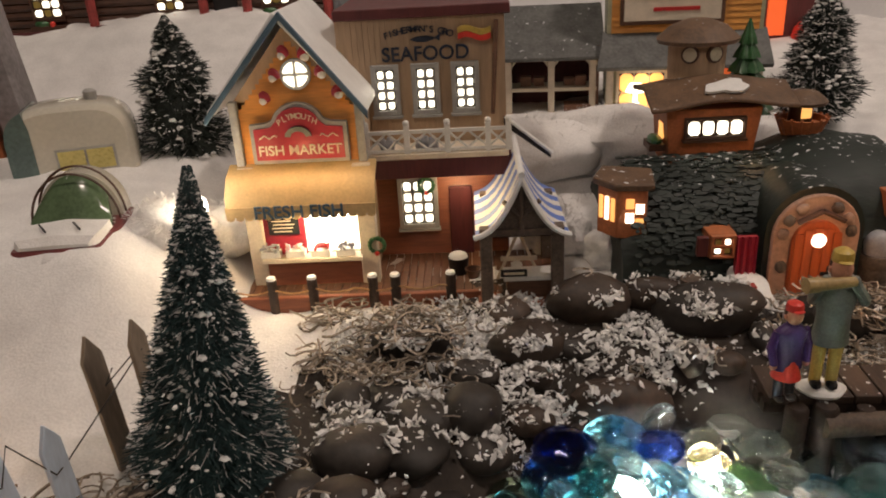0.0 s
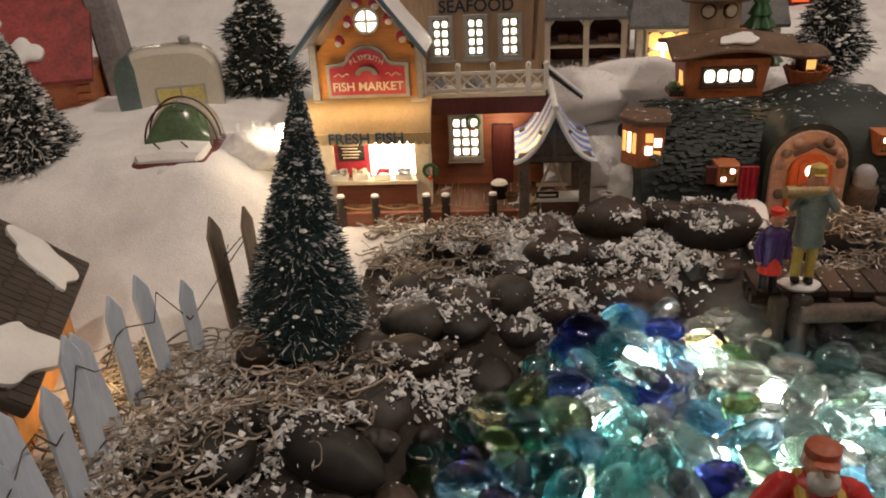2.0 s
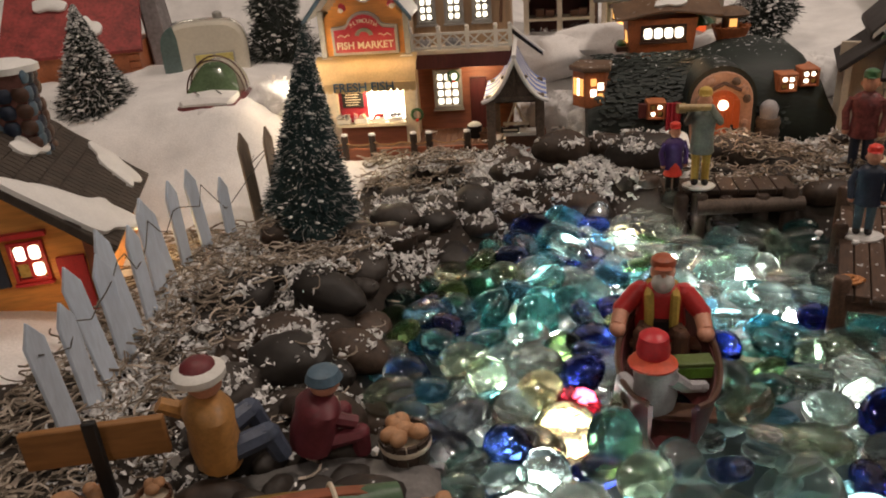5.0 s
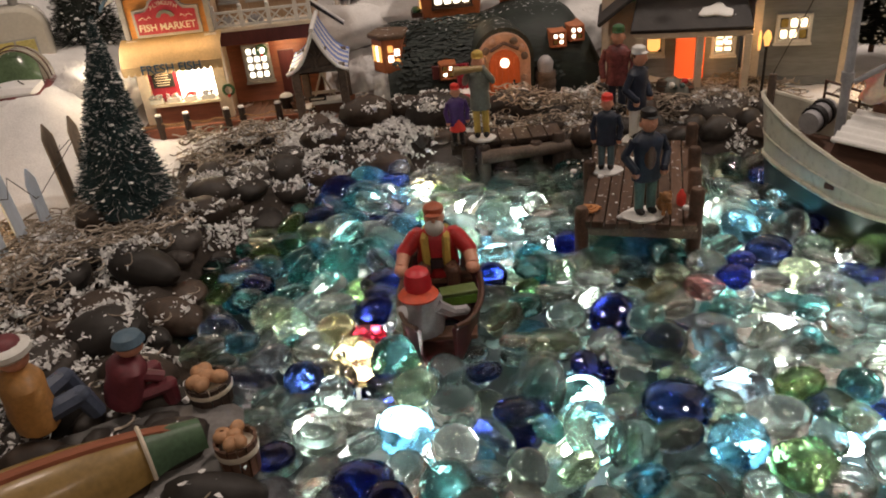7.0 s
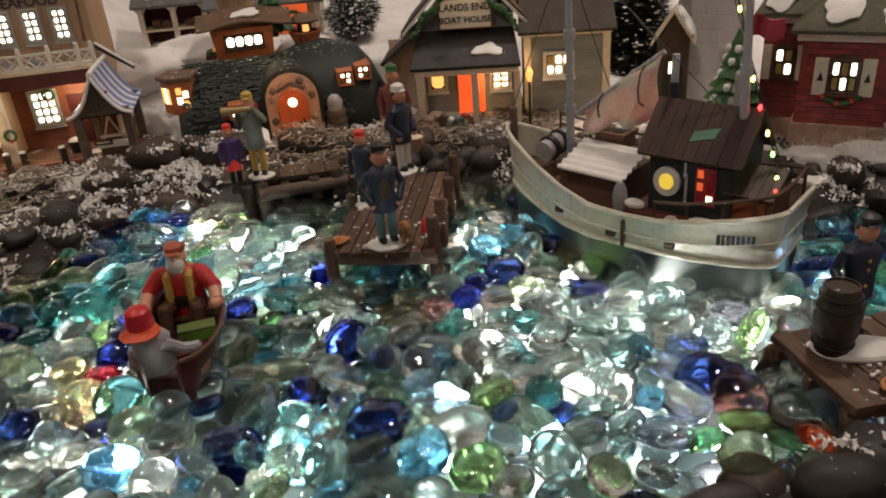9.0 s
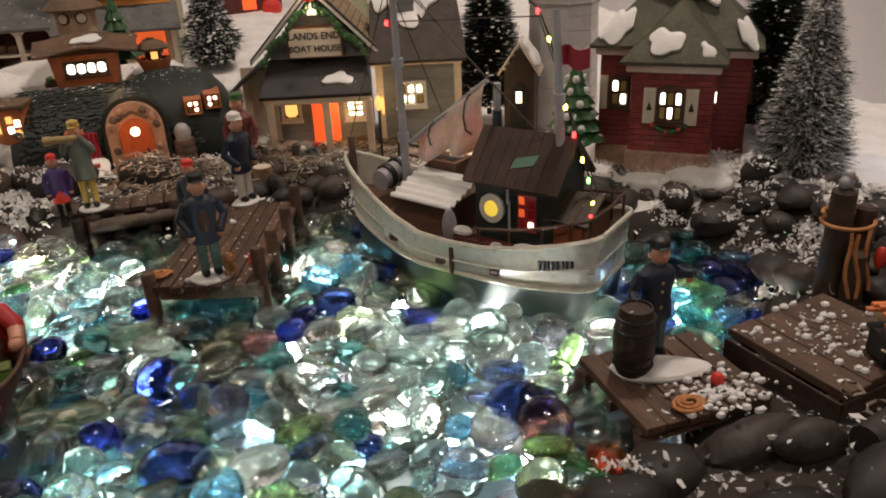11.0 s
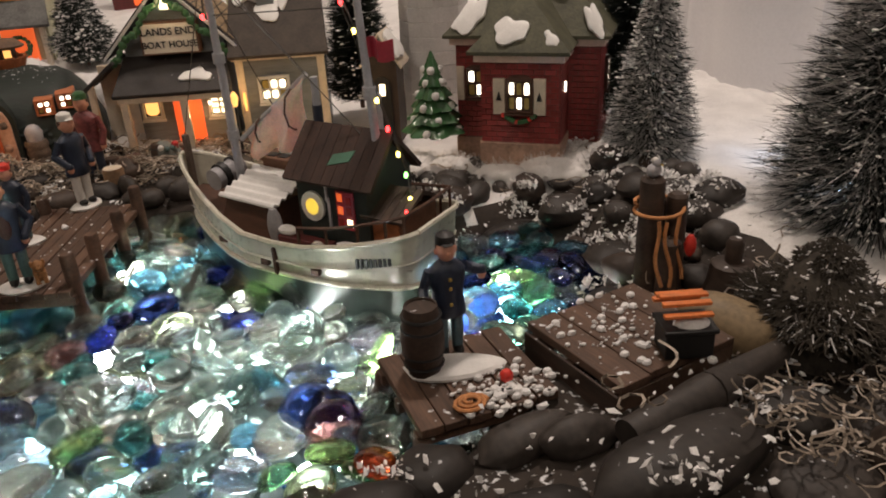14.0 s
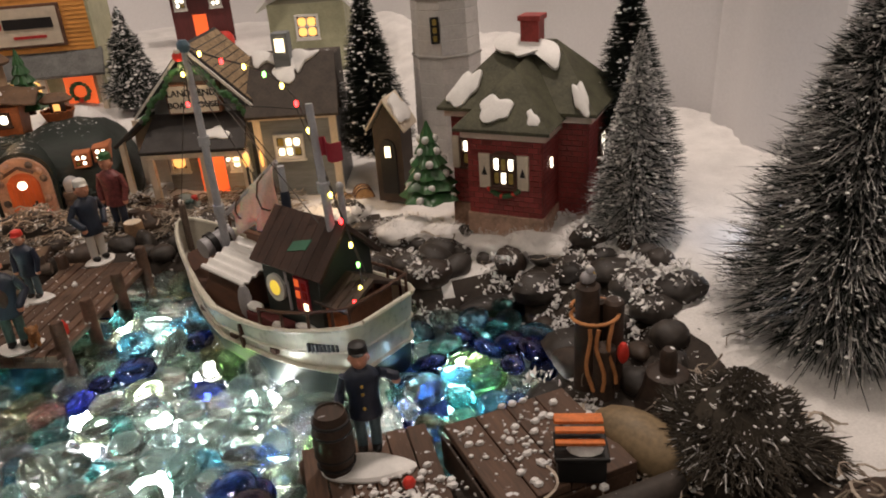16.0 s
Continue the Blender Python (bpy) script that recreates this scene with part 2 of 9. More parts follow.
LED_RED, LED_YEL, LED_GRN = glow("red_led", (1, 0.03, 0.03), 8), glow("yellow_led", (1, 0.75, 0.15), 8), glow("green_led", (0.3, 1, 0.2), 5)


# ---------------------------------------------------------------- mesh builder
class Shape:
    """Collects faces for one mesh; every adder takes a material slot number."""

    def __init__(self):
        self.v, self.f, self.m, self.x = [], [], [], None

    def put(self, verts, faces, m=0):
        k = len(self.v)
        self.v += [tuple(self.x @ Vector(p)) if self.x else tuple(p) for p in verts]
        self.f += [[k + i for i in q] for q in faces]
        self.m += [m] * len(faces)
        return self

    def box(self, x0, x1, y0, y1, z0, z1, m=0):
        p = [(x, y, z) for z in (z0, z1) for y in (y0, y1) for x in (x0, x1)]
        return self.put(p, [(0, 2, 3, 1), (4, 5, 7, 6), (0, 1, 5, 4), (2, 6, 7, 3), (0, 4, 6, 2), (1, 3, 7, 5)], m)

    def loft(self, rings, m=0, caps=True, close=True):
        n = len(rings[0])
        p = [q for r in rings for q in r]
        fs = []
        for i in range(len(rings) - 1):
            for j in range(n if close else n - 1):
                a, b = i * n + j, i * n + (j + 1) % n
                fs.append((a, b, b + n, a + n))
        if caps:
            fs += [tuple(range(n - 1, -1, -1)), tuple((len(rings) - 1) * n + j for j in range(n))]
        return self.put(p, fs, m)

    def cyl(self, p0, p1, r0, r1=None, n=10, m=0):
        r1 = r0 if r1 is None else r1
        p0, p1 = Vector(p0), Vector(p1)
        q = (p1 - p0).to_track_quat("Z", "Y").to_matrix()
        ring = lambda p, r: [tuple(p + q @ Vector((r * math.cos(2 * math.pi * i / n), r * math.sin(2 * math.pi * i / n), 0))) for i in range(n)]  # noqa: E731
        return self.loft([ring(p0, r0), ring(p1, max(r1, 1e-5))], m)

    def turn(self, prof, n=14, m=0, at=(0, 0, 0)):
        """A turned form: profile of (radius, height)."""
        rings = [[(at[0] + r * math.cos(2 * math.pi * i / n), at[1] + r * math.sin(2 * math.pi * i / n), at[2] + z) for i in range(n)] for r, z in prof]
        return self.loft(rings, m)

    def ball(self, c, r, m=0, n=10, k=6, turn=None):
        r = (r, r, r) if isinstance(r, (int, float)) else r
        t = turn or Matrix.Identity(3)
        rings = []
        for i in range(1, k):
            a = math.pi * i / k
            rings.append([tuple(Vector(c) + t @ Vector((r[0] * math.sin(a) * math.cos(2 * math.pi * j / n), r[1] * math.sin(a) * math.sin(2 * math.pi * j / n), -r[2] * math.cos(a)))) for j in range(n)])
        return self.loft(rings, m)

    def extr(self, poly, d0, d1, plane="xz", m=0):
        put = {"xz": lambda a, b, d: (a, d, b), "yz": lambda a, b, d: (d, a, b), "xy": lambda a, b, d: (a, b, d)}[plane]
        return self.loft([[put(a, b, d0) for a, b in poly], [put(a, b, d1) for a, b in poly]], m)

    def tube(self, pts, r, n=6, m=0):
        pts = [Vector(p) for p in pts]
        pts = [p for i, p in enumerate(pts) if i == 0 or (p - pts[i - 1]).length > 1e-7]
        rings, e1 = [], None
        for i, p in enumerate(pts):
            t = (pts[min(len(pts) - 1, i + 1)] - pts[max(0, i - 1)]).normalized()
            e1 = t.orthogonal().normalized() if e1 is None else (e1 - t * e1.dot(t)).normalized()
            e2 = t.cross(e1)
            rings.append([tuple(p + (e1 * math.cos(2 * math.pi * k / n) + e2 * math.sin(2 * math.pi * k / n)) * r) for k in range(n)])
        return self.loft(rings, m)

    def mesh(self, name, mats):
        me = bpy.data.meshes.new(name)
        me.from_pydata(self.v, [], self.f)
        for k in mats:
            me.materials.append(k)
        me.polygons.foreach_set("material_index", self.m)
        bm = bmesh.new()
        bm.from_mesh(me)
        bmesh.ops.recalc_face_normals(bm, faces=bm.faces)
        bm.to_mesh(me)
        bm.free()
        return me


def smooth(me, angle=40):
    me.polygons.foreach_set("use_smooth", [True] * len(me.polygons))
    bm = bmesh.new()
    bm.from_mesh(me)
    for e in bm.edges:
        e.smooth = not (len(e.link_faces) == 2 and e.calc_face_angle(0) > radians(angle))
    bm.to_mesh(me)
    bm.free()
    return me


def part(name, shape, mats, parent=None, label="", bevel=0.0, soft=True):
    mats = mats if isinstance(mats, (list, tuple)) else [mats]
    me = shape.mesh(name, mats)
    if soft:
        smooth(me)
    ob = new(name, me)
    if parent:
        ob.parent = parent
    if label:
        ob["label"] = label
    if bevel:
        b = ob.modifiers.new("worn_edges", "BEVEL")
        b.width, b.segments, b.limit_method, b.angle_limit = bevel, 2, "ANGLE", radians(35)
    return ob


def thing(name, m, label, category, group="", kind=""):
    ob = new(name)
    ob.empty_display_size = 0.02
    ob.matrix_world = m
    return tagged(ob, label, category, group, kind)


def solid(name, shape, mats, m, label, category, group="", kind="", bevel=0.0, soft=True):
    ob = part(name, shape, mats, None, label, bevel, soft)
    ob.matrix_world = m
    return tagged(ob, label, category, group, kind)


def words(text, parent, m, size, material, name="lettering", depth=0.0006):
    cu = bpy.data.curves.new(name, "FONT")
    cu.body, cu.size, cu.align_x, cu.align_y, cu.extrude, cu.offset = text, size, "CENTER", "CENTER", depth, size * 0.012
    tmp = new("tmp", cu)
    me = bpy.data.meshes.new_from_object(tmp.evaluated_get(bpy.context.evaluated_depsgraph_get()))
    bpy.data.objects.remove(tmp)
    me.materials.clear()
    me.materials.append(material)
    me.name = name
    ob = new(name, me)
    ob.parent = parent
    ob.matrix_basis = m
    return ob


STAND = pose(0, 0, 0, 90, 0, 0)  # lettering upright, facing -y


def ease(v):
    v = np.clip(v, 0, 1)
    return v * v * (3 - 2 * v)


# ---------------------------------------------------------------- ground
POND = [(-0.040, 0.10), (-0.035, 0.215), (0.0, 0.275), (0.055, 0.348), (0.11, 0.368), (0.16, 0.345), (0.26, 0.325), (0.37, 0.295), (0.45, 0.27), (0.60, 0.13), (0.68, 0.125), (0.69, 0.05),
        (0.63, -0.025), (0.56, -0.06), (0.50, -0.10), (0.45, -0.115), (0.367, -0.12), (0.2, -0.10), (0.067, -0.07), (0.03, -0.05), (0.0, 0.02)]


def pond_distance(x, y):
    """Metres outside the pond's edge; negative inside."""
    x, y = np.asarray(x, float), np.asarray(y, float)
    best, inside = np.full(x.shape, 9.0), np.zeros(x.shape, bool)
    for (ax, ay), (bx, by) in zip(POND, POND[1:] + POND[:1]):
        dx, dy = bx - ax, by - ay
        t = np.clip(((x - ax) * dx + (y - ay) * dy) / (dx * dx + dy * dy), 0, 1)
        best = np.minimum(best, np.hypot(x - ax - t * dx, y - ay - t * dy))
        hit = ((ay > y) != (by > y)) & (x < (bx - ax) * (y - ay) / (by - ay + 1e-12) + ax)
        inside ^= hit
    return np.where(inside, -best, best)


def ground_z(x, y):
    x, y = np.asarray(x, float), np.asarray(y, float)
    d = pond_distance(x, y)
    shore = -0.032 + 0.044 * ease((d + 0.012) / 0.05)
    low = 0.012 * ease((y - 0.36) / 0.1)
    back = 0.050 * ease((y - 0.56) / 0.12) + 0.010 * ease((y - 0.68) / 0.1)
    left = 0.062 * ease((y - 0.27) / 0.16) * ease((-0.14 - x) / 0.10) + 0.012 * ease((-0.12 - x) / 0.1)
    terrace = 0.078 * ease((y - 0.80) / 0.14) * ease((0.06 - x) / 0.15) + 0.02 * ease((y - 0.9) / 0.2)
    right = 0.026 * ease((x - 0.70) / 0.08)
    wave = 0.006 * np.sin(17 * x + 1.3) * np.sin(14 * y + 0.4) + 0.003 * np.sin(43 * x + 20 * y) * np.sin(37 * y - 11 * x)
    return shore + low + np.maximum(back, left) + terrace + right + wave * ease((d - 0.03) / 0.1)


def G(x, y):
    return float(ground_z(x, y))


def build_ground():
    xs, ys = np.linspace(-1.5, 1.9, 330), np.linspace(-1.6, 1.7, 320)
    gx, gy = np.meshgrid(xs, ys)
    gz = ground_z(gx, gy)
    fine = np.array([noise.noise((a * 45, b * 45, 0)) + 0.5 * noise.noise((a * 110, b * 110, 3)) for a, b in zip(gx.ravel(), gy.ravel())]).reshape(gx.shape)
    gz = gz + 0.0034 * fine
    w = len(xs)
    s = Shape()
    s.v = list(map(tuple, np.stack([gx, gy, gz], -1).reshape(-1, 3)))
    s.f = [(j * w + i, j * w + i + 1, (j + 1) * w + i + 1, (j + 1) * w + i) for j in range(len(ys) - 1) for i in range(w - 1)]
    d = pond_distance(gx, gy)[:-1, :-1].ravel()
    edge = np.array([0.022 * noise.noise((a * 22, b * 22, 7)) for a, b in zip(gx[:-1, :-1].ravel(), gy[:-1, :-1].ravel())])
    px, py = gx[:-1, :-1].ravel(), gy[:-1, :-1].ravel()
    strewn = ((d + edge < 0.15) | ((px > -0.34 + edge) & (px < 0) & (py < 0.06 + edge) & (py > -0.25)) | ((px > 0.5) & (py < 0.0) & (d + edge < 0.30))) & (py + edge < 0.478) & ~((px + 0.5 * edge < -0.155) & (py > 0.29 + edge)) & ~((px > 0.757 + 0.5 * edge) & (py > -0.23 + edge)) & ~((px > 0.62) & (py > 0.150 + edge)) & ~((px > 0.50) & (py > 0.33 + edge)) & ((px + edge > -0.235) | (py < 0.05 + edge)) & (px + edge < 0.92)
    s.m = [1 if v < 0.0 else 2 if w else 0 for v, w in zip(d, strewn)]
    solid("ground", s, [SNOW, BED, SHORE], Matrix.Identity(4), "white cotton snow landscape with a sunken pond bed", "snow ground", kind="structure")


build_ground()


def build_room():
    s = Shape()
    for a in ((-2.2, -2.15, -2.2, 2.0), (2.2, 2.25, -2.2, 2.0)):
        s.box(*a, -0.8, 1.75)
    for a in ((-2.15, 2.2, -2.25, -2.2), (-2.15, 2.2, 2.0, 2.05)):
        s.box(*a, -0.8, 1.75)
    solid("wall_room", s, WALLPAINT, Matrix.Identity(4), "plain beige room walls round the display", "wall", kind="structure", soft=False)
    solid("ceiling", Shape().box(-2.2, 2.25, -2.25, 2.05, 1.75, 1.8), WALLPAINT, Matrix.Identity(4), "plain pale ceiling of the room", "ceiling", kind="structure", soft=False)
    # hanging white cloth behind the village
    pts = []
    for i in range(181):
        u = i / 180
        if u < 0.5:
            x, y = 1.06, -1.3 + 2.0 * u / 0.5 * 0.85
        else:
            a = (u - 0.5) / 0.5
            x, y = 1.06 - 2.4 * ease(a * 1.1), 0.4 + 0.95 * ease(a * 3.2)
        pts.append((x, y, u))
    rows = []
    for k in range(13):
        z = -0.02 + 1.0 * k / 12
        rows.append([(x + 0.018 * math.sin(u * 90) * (0.4 + k / 12) + 0.01 * math.sin(u * 210 + k * 0.3), y + 0.02 * math.sin(u * 105 + 1), z) for x, y, u in pts])
    s = Shape().loft(rows, 0, caps=False, close=False)
    ob = solid("backdrop", s, CLOTH, Matrix.Identity(4), "white cloth hung in soft folds behind the village", "backcloth", kind="structure")
    so = ob.modifiers.new("thickness", "SOLIDIFY")
    so.thickness = 0.003


build_room()

# ---------------------------------------------------------------- pond of glass gems
TINTS = {
    "clear": (0.92, 0.94, 0.89), "aqua": (0.71, 0.87, 0.845), "pale_green": (0.80, 0.91, 0.68), "teal": (0.20, 0.52, 0.54), "sky": (0.26, 0.64, 0.92),
    "green": (0.42, 0.66, 0.28), "blue": (0.06, 0.13, 0.48), "navy": (0.02, 0.035, 0.26), "lilac": (0.70, 0.70, 0.82), "amber": (0.90, 0.74, 0.42), "pink": (0.80, 0.40, 0.40), "crimson": (0.40, 0.03, 0.06),
}
GEMS = {k: gem_glass("glass_" + k, v) for k, v in TINTS.items()}


def gem_mesh(k, tint):
    rng = random.Random(k)
    n, rings = 16, []
    ax, ay = 1 + rng.uniform(-0.12, 0.2), 1 + rng.uniform(-0.1, 0.1)
    for r, z in ((0.55, -0.42), (0.86, -0.36), (0.985, -0.14), (0.985, 0.06), (0.88, 0.26), (0.66, 0.40), (0.34, 0.48)):
        rings.append([(0.0142 * ax * r * math.cos(2 * math.pi * i / n), 0.0142 * ay * r * math.sin(2 * math.pi * i / n), 0.0125 * z) for i in range(n)])
    me = Shape().loft(rings).mesh("glass_gem", [GEMS[tint]])
    me.polygons.foreach_set("use_smooth", [True] * len(me.polygons))
    return me


def build_pond():
    root = thing("glass_gem_pond", pose(0.3, 0.1, -0.03), "pond of coloured glass gems lit from below", "glass gems")
    rng = random.Random(7)
    pool = {t: [gem_mesh(k * 31 + i, t) for k in range(3)] for i, t in enumerate(TINTS)}
    spots, grid = [], {}
    def free(x, y, r):
        cx, cy = int(x // 0.02), int(y // 0.02)
        return all((x - a) ** 2 + (y - b) ** 2 > r * r for i in (-1, 0, 1) for j in (-1, 0, 1) for a, b in grid.get((cx + i, cy + j), ()))
    def under_boat(x, y):
        u, v = x - 0.421, y - 0.237
        a, b = 0.592 * u - 0.806 * v, 0.806 * u + 0.592 * v
        if -0.004 < a < 0.236 and abs(b) < 0.002 + 0.048 * min(1, (max(a, 0.0) / 0.10) ** 0.62):
            return True
        p, q = x - 0.131, y - 0.100
        return abs(p + 0.12 * q) < 0.022 and abs(q) < 0.052
    def take(x, y):
        grid.setdefault((int(x // 0.02), int(y // 0.02)), []).append((x, y))
    fixed = [(0.107, 0.334, "blue"), (0.092, 0.340, "sky"), (0.112, 0.358, "clear"), (0.078, 0.345, "teal"), (0.042, 0.04, "blue"), (0.03, -0.02, "navy"), (0.073, 0.057, "amber"), (0.055, 0.05, "clear"), (0.31, 0.092, "pink"),
             (0.455, -0.049, "navy"), (0.44, -0.045, "blue"), (0.45, -0.065, "pink"), (0.438, 0.054, "clear"), (0.24, 0.115, "clear"), (0.073, 0.139, "green"), (0.08, 0.085, "crimson"), (0.1, -0.01, "sky"), (0.17, 0.14, "navy"),
             (0.65, 0.03, "navy"), (0.64, 0.06, "blue"), (0.62, -0.01, "sky"), (0.66, 0.06, "navy"), (0.33, 0.21, "amber"), (0.33, 0.20, "sky"), (0.329, -0.037, "pale_green"), (0.21, 0.02, "navy"), (0.25, -0.02, "blue"), (0.15, 0.03, "blue")]
    for x, y, t in fixed:
        take(x, y)
        spots.append((x, y, 0.0, t))
    names = list(TINTS)
    plain = [36, 30, 11, 10, 5, 2.6, 1.3, 2.4, 4, 1.2, 0, 0]
    bluish = [10, 14, 4, 34, 10, 6, 8, 10, 2, 0.3, 0, 0]
    for layer, sep, tries in ((0.0, 0.0198, 9000), (-0.012, 0.0200, 7000)):
        if layer:
            grid.clear()
        for _ in range(tries):
            x, y = rng.uniform(-0.06, 0.70), rng.uniform(-0.13, 0.38)
            if pond_distance(x, y) > (-0.004 if not layer else 0.004) or not free(x, y, sep) or (not layer and under_boat(x, y)):
                continue
            take(x, y)
            w = bluish if (x < 0.07 and y > 0.13) or x > 0.58 else plain
            spots.append((x, y, layer, rng.choices(names, w)[0]))
    near = [q for q in spots if q[2] == 0.0]
    near.sort(key=lambda q: q[1])
    rest = {}
    for k, (x, y, z, t) in enumerate(spots):
        tilt = rng.choice((10, 18, 28, 38, 55, 75)) * rng.uniform(0.5, 1.1)
        m = Matrix.Translation((x - 0.3, y - 0.1, z + 0.030 + rng.uniform(-0.003, 0.003))) @ Euler((radians(rng.uniform(-1, 1) * tilt), radians(rng.uniform(-1, 1) * tilt), rng.uniform(0, 6.28))).to_matrix().to_4x4()
        sc = rng.choice((0.74, 0.86, 0.95, 1.0, 1.08, 1.22)) * rng.uniform(0.95, 1.06)
        m = m @ Matrix.Diagonal((sc, sc, sc * rng.uniform(0.9, 1.25), 1))
        if z == 0.0 and y < 0.16 and k < 2000 and rest.get("n", 0) < 300:
            rest["n"] = rest.get("n", 0) + 1
            ob = new("glass_gem", rng.choice(pool[t]))
            ob.parent = root
            ob.matrix_basis = m
        else:
            me = rng.choice(pool[t])
            q = rest.setdefault(t, Shape())
            q.x = m
            q.put([v.co for v in me.vertices], [tuple(p.vertices) for p in me.polygons])
    rest.pop("n", None)
    for t, s in rest.items():
        ob = part("glass_gems", s, GEMS[t], root)
        ob.data.polygons.foreach_set("use_smooth", [True] * len(ob.data.polygons))
        ob["kind"] = "stuff"
    # cool white bulbs of a light string under the gems
    lights = thing("light_string", pose(0.3, 0.1, -0.028), "string of cool white bulbs under the glass gems", "light string")
    bulbs = [(0.165, 0.285), (0.215, 0.265), (0.13, 0.31), (0.07, 0.17), (0.085, 0.10), (0.075, 0.085), (0.10, 0.005), (0.115, -0.02), (0.24, 0.11), (0.19, -0.03), (0.205, 0.01), (0.29, 0.0), (0.345, 0.235), (0.36, 0.215), (0.44, 0.05),
             (0.385, 0.0), (0.40, -0.05), (0.43, -0.075), (0.47, 0.0), (0.50, 0.015), (0.605, 0.04), (0.62, 0.06), (0.60, 0.015), (0.28, -0.045), (0.335, -0.050), (0.06, 0.03), (0.23, 0.2), (0.19, 0.23), (0.15, 0.22), (0.38, 0.10), (0.66, 0.0), (0.34, 0.05), (0.10, 0.335), (0.085, 0.315), (0.135, 0.335), (0.12, 0.225), (0.18, 0.19), (0.375, 0.213), (0.388, 0.200), (0.448, 0.062), (0.47, 0.075), (0.545, 0.028), (0.57, 0.095), (0.42, 0.12), (0.33, 0.10), (0.40, 0.06), (0.03, 0.12), (0.045, 0.19), (0.06, 0.25)]
    for x, y in bulbs:
        b = part("bulb", Shape().ball((x - 0.3, y - 0.1, 0.011), (0.0050, 0.0050, 0.0060), n=8, k=5), BULB, lights)
    s = Shape()
    for a, b in zip(bulbs, bulbs[1:]):
        s.cyl((a[0] - 0.3, a[1] - 0.1, 0.004), (b[0] - 0.3, b[1] - 0.1, 0.004), 0.0008, n=5)
    part("cord", s, WIRE, lights)


build_pond()


# ---------------------------------------------------------------- building pieces
def pane_window(parent, x, z, w, h, y, cols, rows, lit=PANE, frame=FRAME, dim=(), sill=True, trim=0.0035, label="", pane_gap=0.0024):
    """A window in a wall that faces -y: frame with bars, one pane each, sill. x, z: its centre."""
    win = part("window", Shape().box(x - w / 2, x + w / 2, y - 0.0005, y + 0.001, z - h / 2, z + h / 2), BLACK, parent, label)
    s = Shape()
    s.box(x - w / 2 - trim, x - w / 2, y - 0.003, y + 0.001, z - h / 2 - trim, z + h / 2 + trim).box(x + w / 2, x + w / 2 + trim, y - 0.003, y + 0.001, z - h / 2 - trim, z + h / 2 + trim)
    s.box(x - w / 2, x + w / 2, y - 0.003, y + 0.001, z + h / 2, z + h / 2 + trim).box(x - w / 2, x + w / 2, y - 0.003, y + 0.001, z - h / 2 - trim, z - h / 2)
    for i in range(1, cols):
        s.box(x - w / 2 + w * i / cols - pane_gap / 2, x - w / 2 + w * i / cols + pane_gap / 2, y - 0.002, y - 0.0005, z - h / 2, z + h / 2)
    for j in range(1, rows):
        s.box(x - w / 2, x + w / 2, y - 0.0022, y - 0.0005, z - h / 2 + h * j / rows - pane_gap / 2, z - h / 2 + h * j / rows + pane_gap / 2)
    part("window_frame", s, frame, win, bevel=0.0004)
    pw, ph = w / cols - pane_gap, h / rows - pane_gap
    for i in range(cols):
        for j in range(rows):
            cx, cz = x - w / 2 + w * (i + 0.5) / cols, z - h / 2 + h * (j + 0.5) / rows
            c = min(pw, ph) * 0.22
            poly = [(cx - pw / 2 + c, cz - ph / 2), (cx + pw / 2 - c, cz - ph / 2), (cx + pw / 2, cz - ph / 2 + c), (cx + pw / 2, cz + ph / 2 - c), (cx + pw / 2 - c, cz + ph / 2), (cx - pw / 2 + c, cz + ph / 2), (cx - pw / 2, cz + ph / 2 - c), (cx - pw / 2, cz - ph / 2 + c)]
            part("pane", Shape().extr(poly, y - 0.0016, y - 0.0004), PANE_DIM if (i, j) in dim else lit, win)
    if sill:
        part("window_sill", Shape().box(x - w / 2 - trim - 0.001, x + w / 2 + trim + 0.001, y - 0.0045, y + 0.001, z - h / 2 - trim - 0.0022, z - h / 2 - trim - 0.0002), frame, win)
    return win


def boards(x0, x1, z0, z1, y, step=0.0036, s=None, thick=0.0012, top=None):
    """Lapped boards on a wall that faces -y. top: the width that is left at a height, for gables."""
    s = s or Shape()
    z = z0
    while z < z1 - 1e-6:
        a, b = (x0, x1) if top is None else top(z + step / 2)
        if b - a > 0.004:
            h = min(step, z1 - z)
            s.put([(a, y, z), (b, y, z), (b, y - thick, z), (a, y - thick, z), (a, y, z + h), (b, y, z + h), (b, y - 0.0002, z + h), (a, y - 0.0002, z + h)], [(0, 1, 2, 3), (3, 2, 6, 7), (4, 7, 6, 5), (0, 3, 7, 4), (1, 5, 6, 2)])
        z += step
    return s


def siding(name, parent, mt, x0, x1, z0, z1, y, step=0.0036, top=None, label="", direct=False):
    """A wall of lapped boards, each a piece of its own, on a thin backing."""
    root = parent if direct else part(name, Shape().box(x0 + 0.004, x1 - 0.004, y, y + 0.0008, z0, z0 + (z1 - z0) * 0.5), mt, parent, label)
    z = z0
    while z < z1 - 1e-6:
        h = min(step, z1 - z)
        s = boards(x0, x1, z, z + h, y, h, top=top)
        if s.v:
            part("board", s, mt, root, soft=False)
        z += step
    return root


def gable_roof(x0, x1, y0, y1, z0, z1, t=0.004, s=None, m=0):
    """Two slabs whose ridge runs along y."""
    s = s or Shape()
    xm = (x0 + x1) / 2
    s.extr([(x0, z0), (xm, z1), (xm, z1 + t), (x0, z0 + t)], y0, y1, "xz", m)
    s.extr([(xm, z1), (x1, z0), (x1, z0 + t), (xm, z1 + t)], y0, y1, "xz", m)
    return s


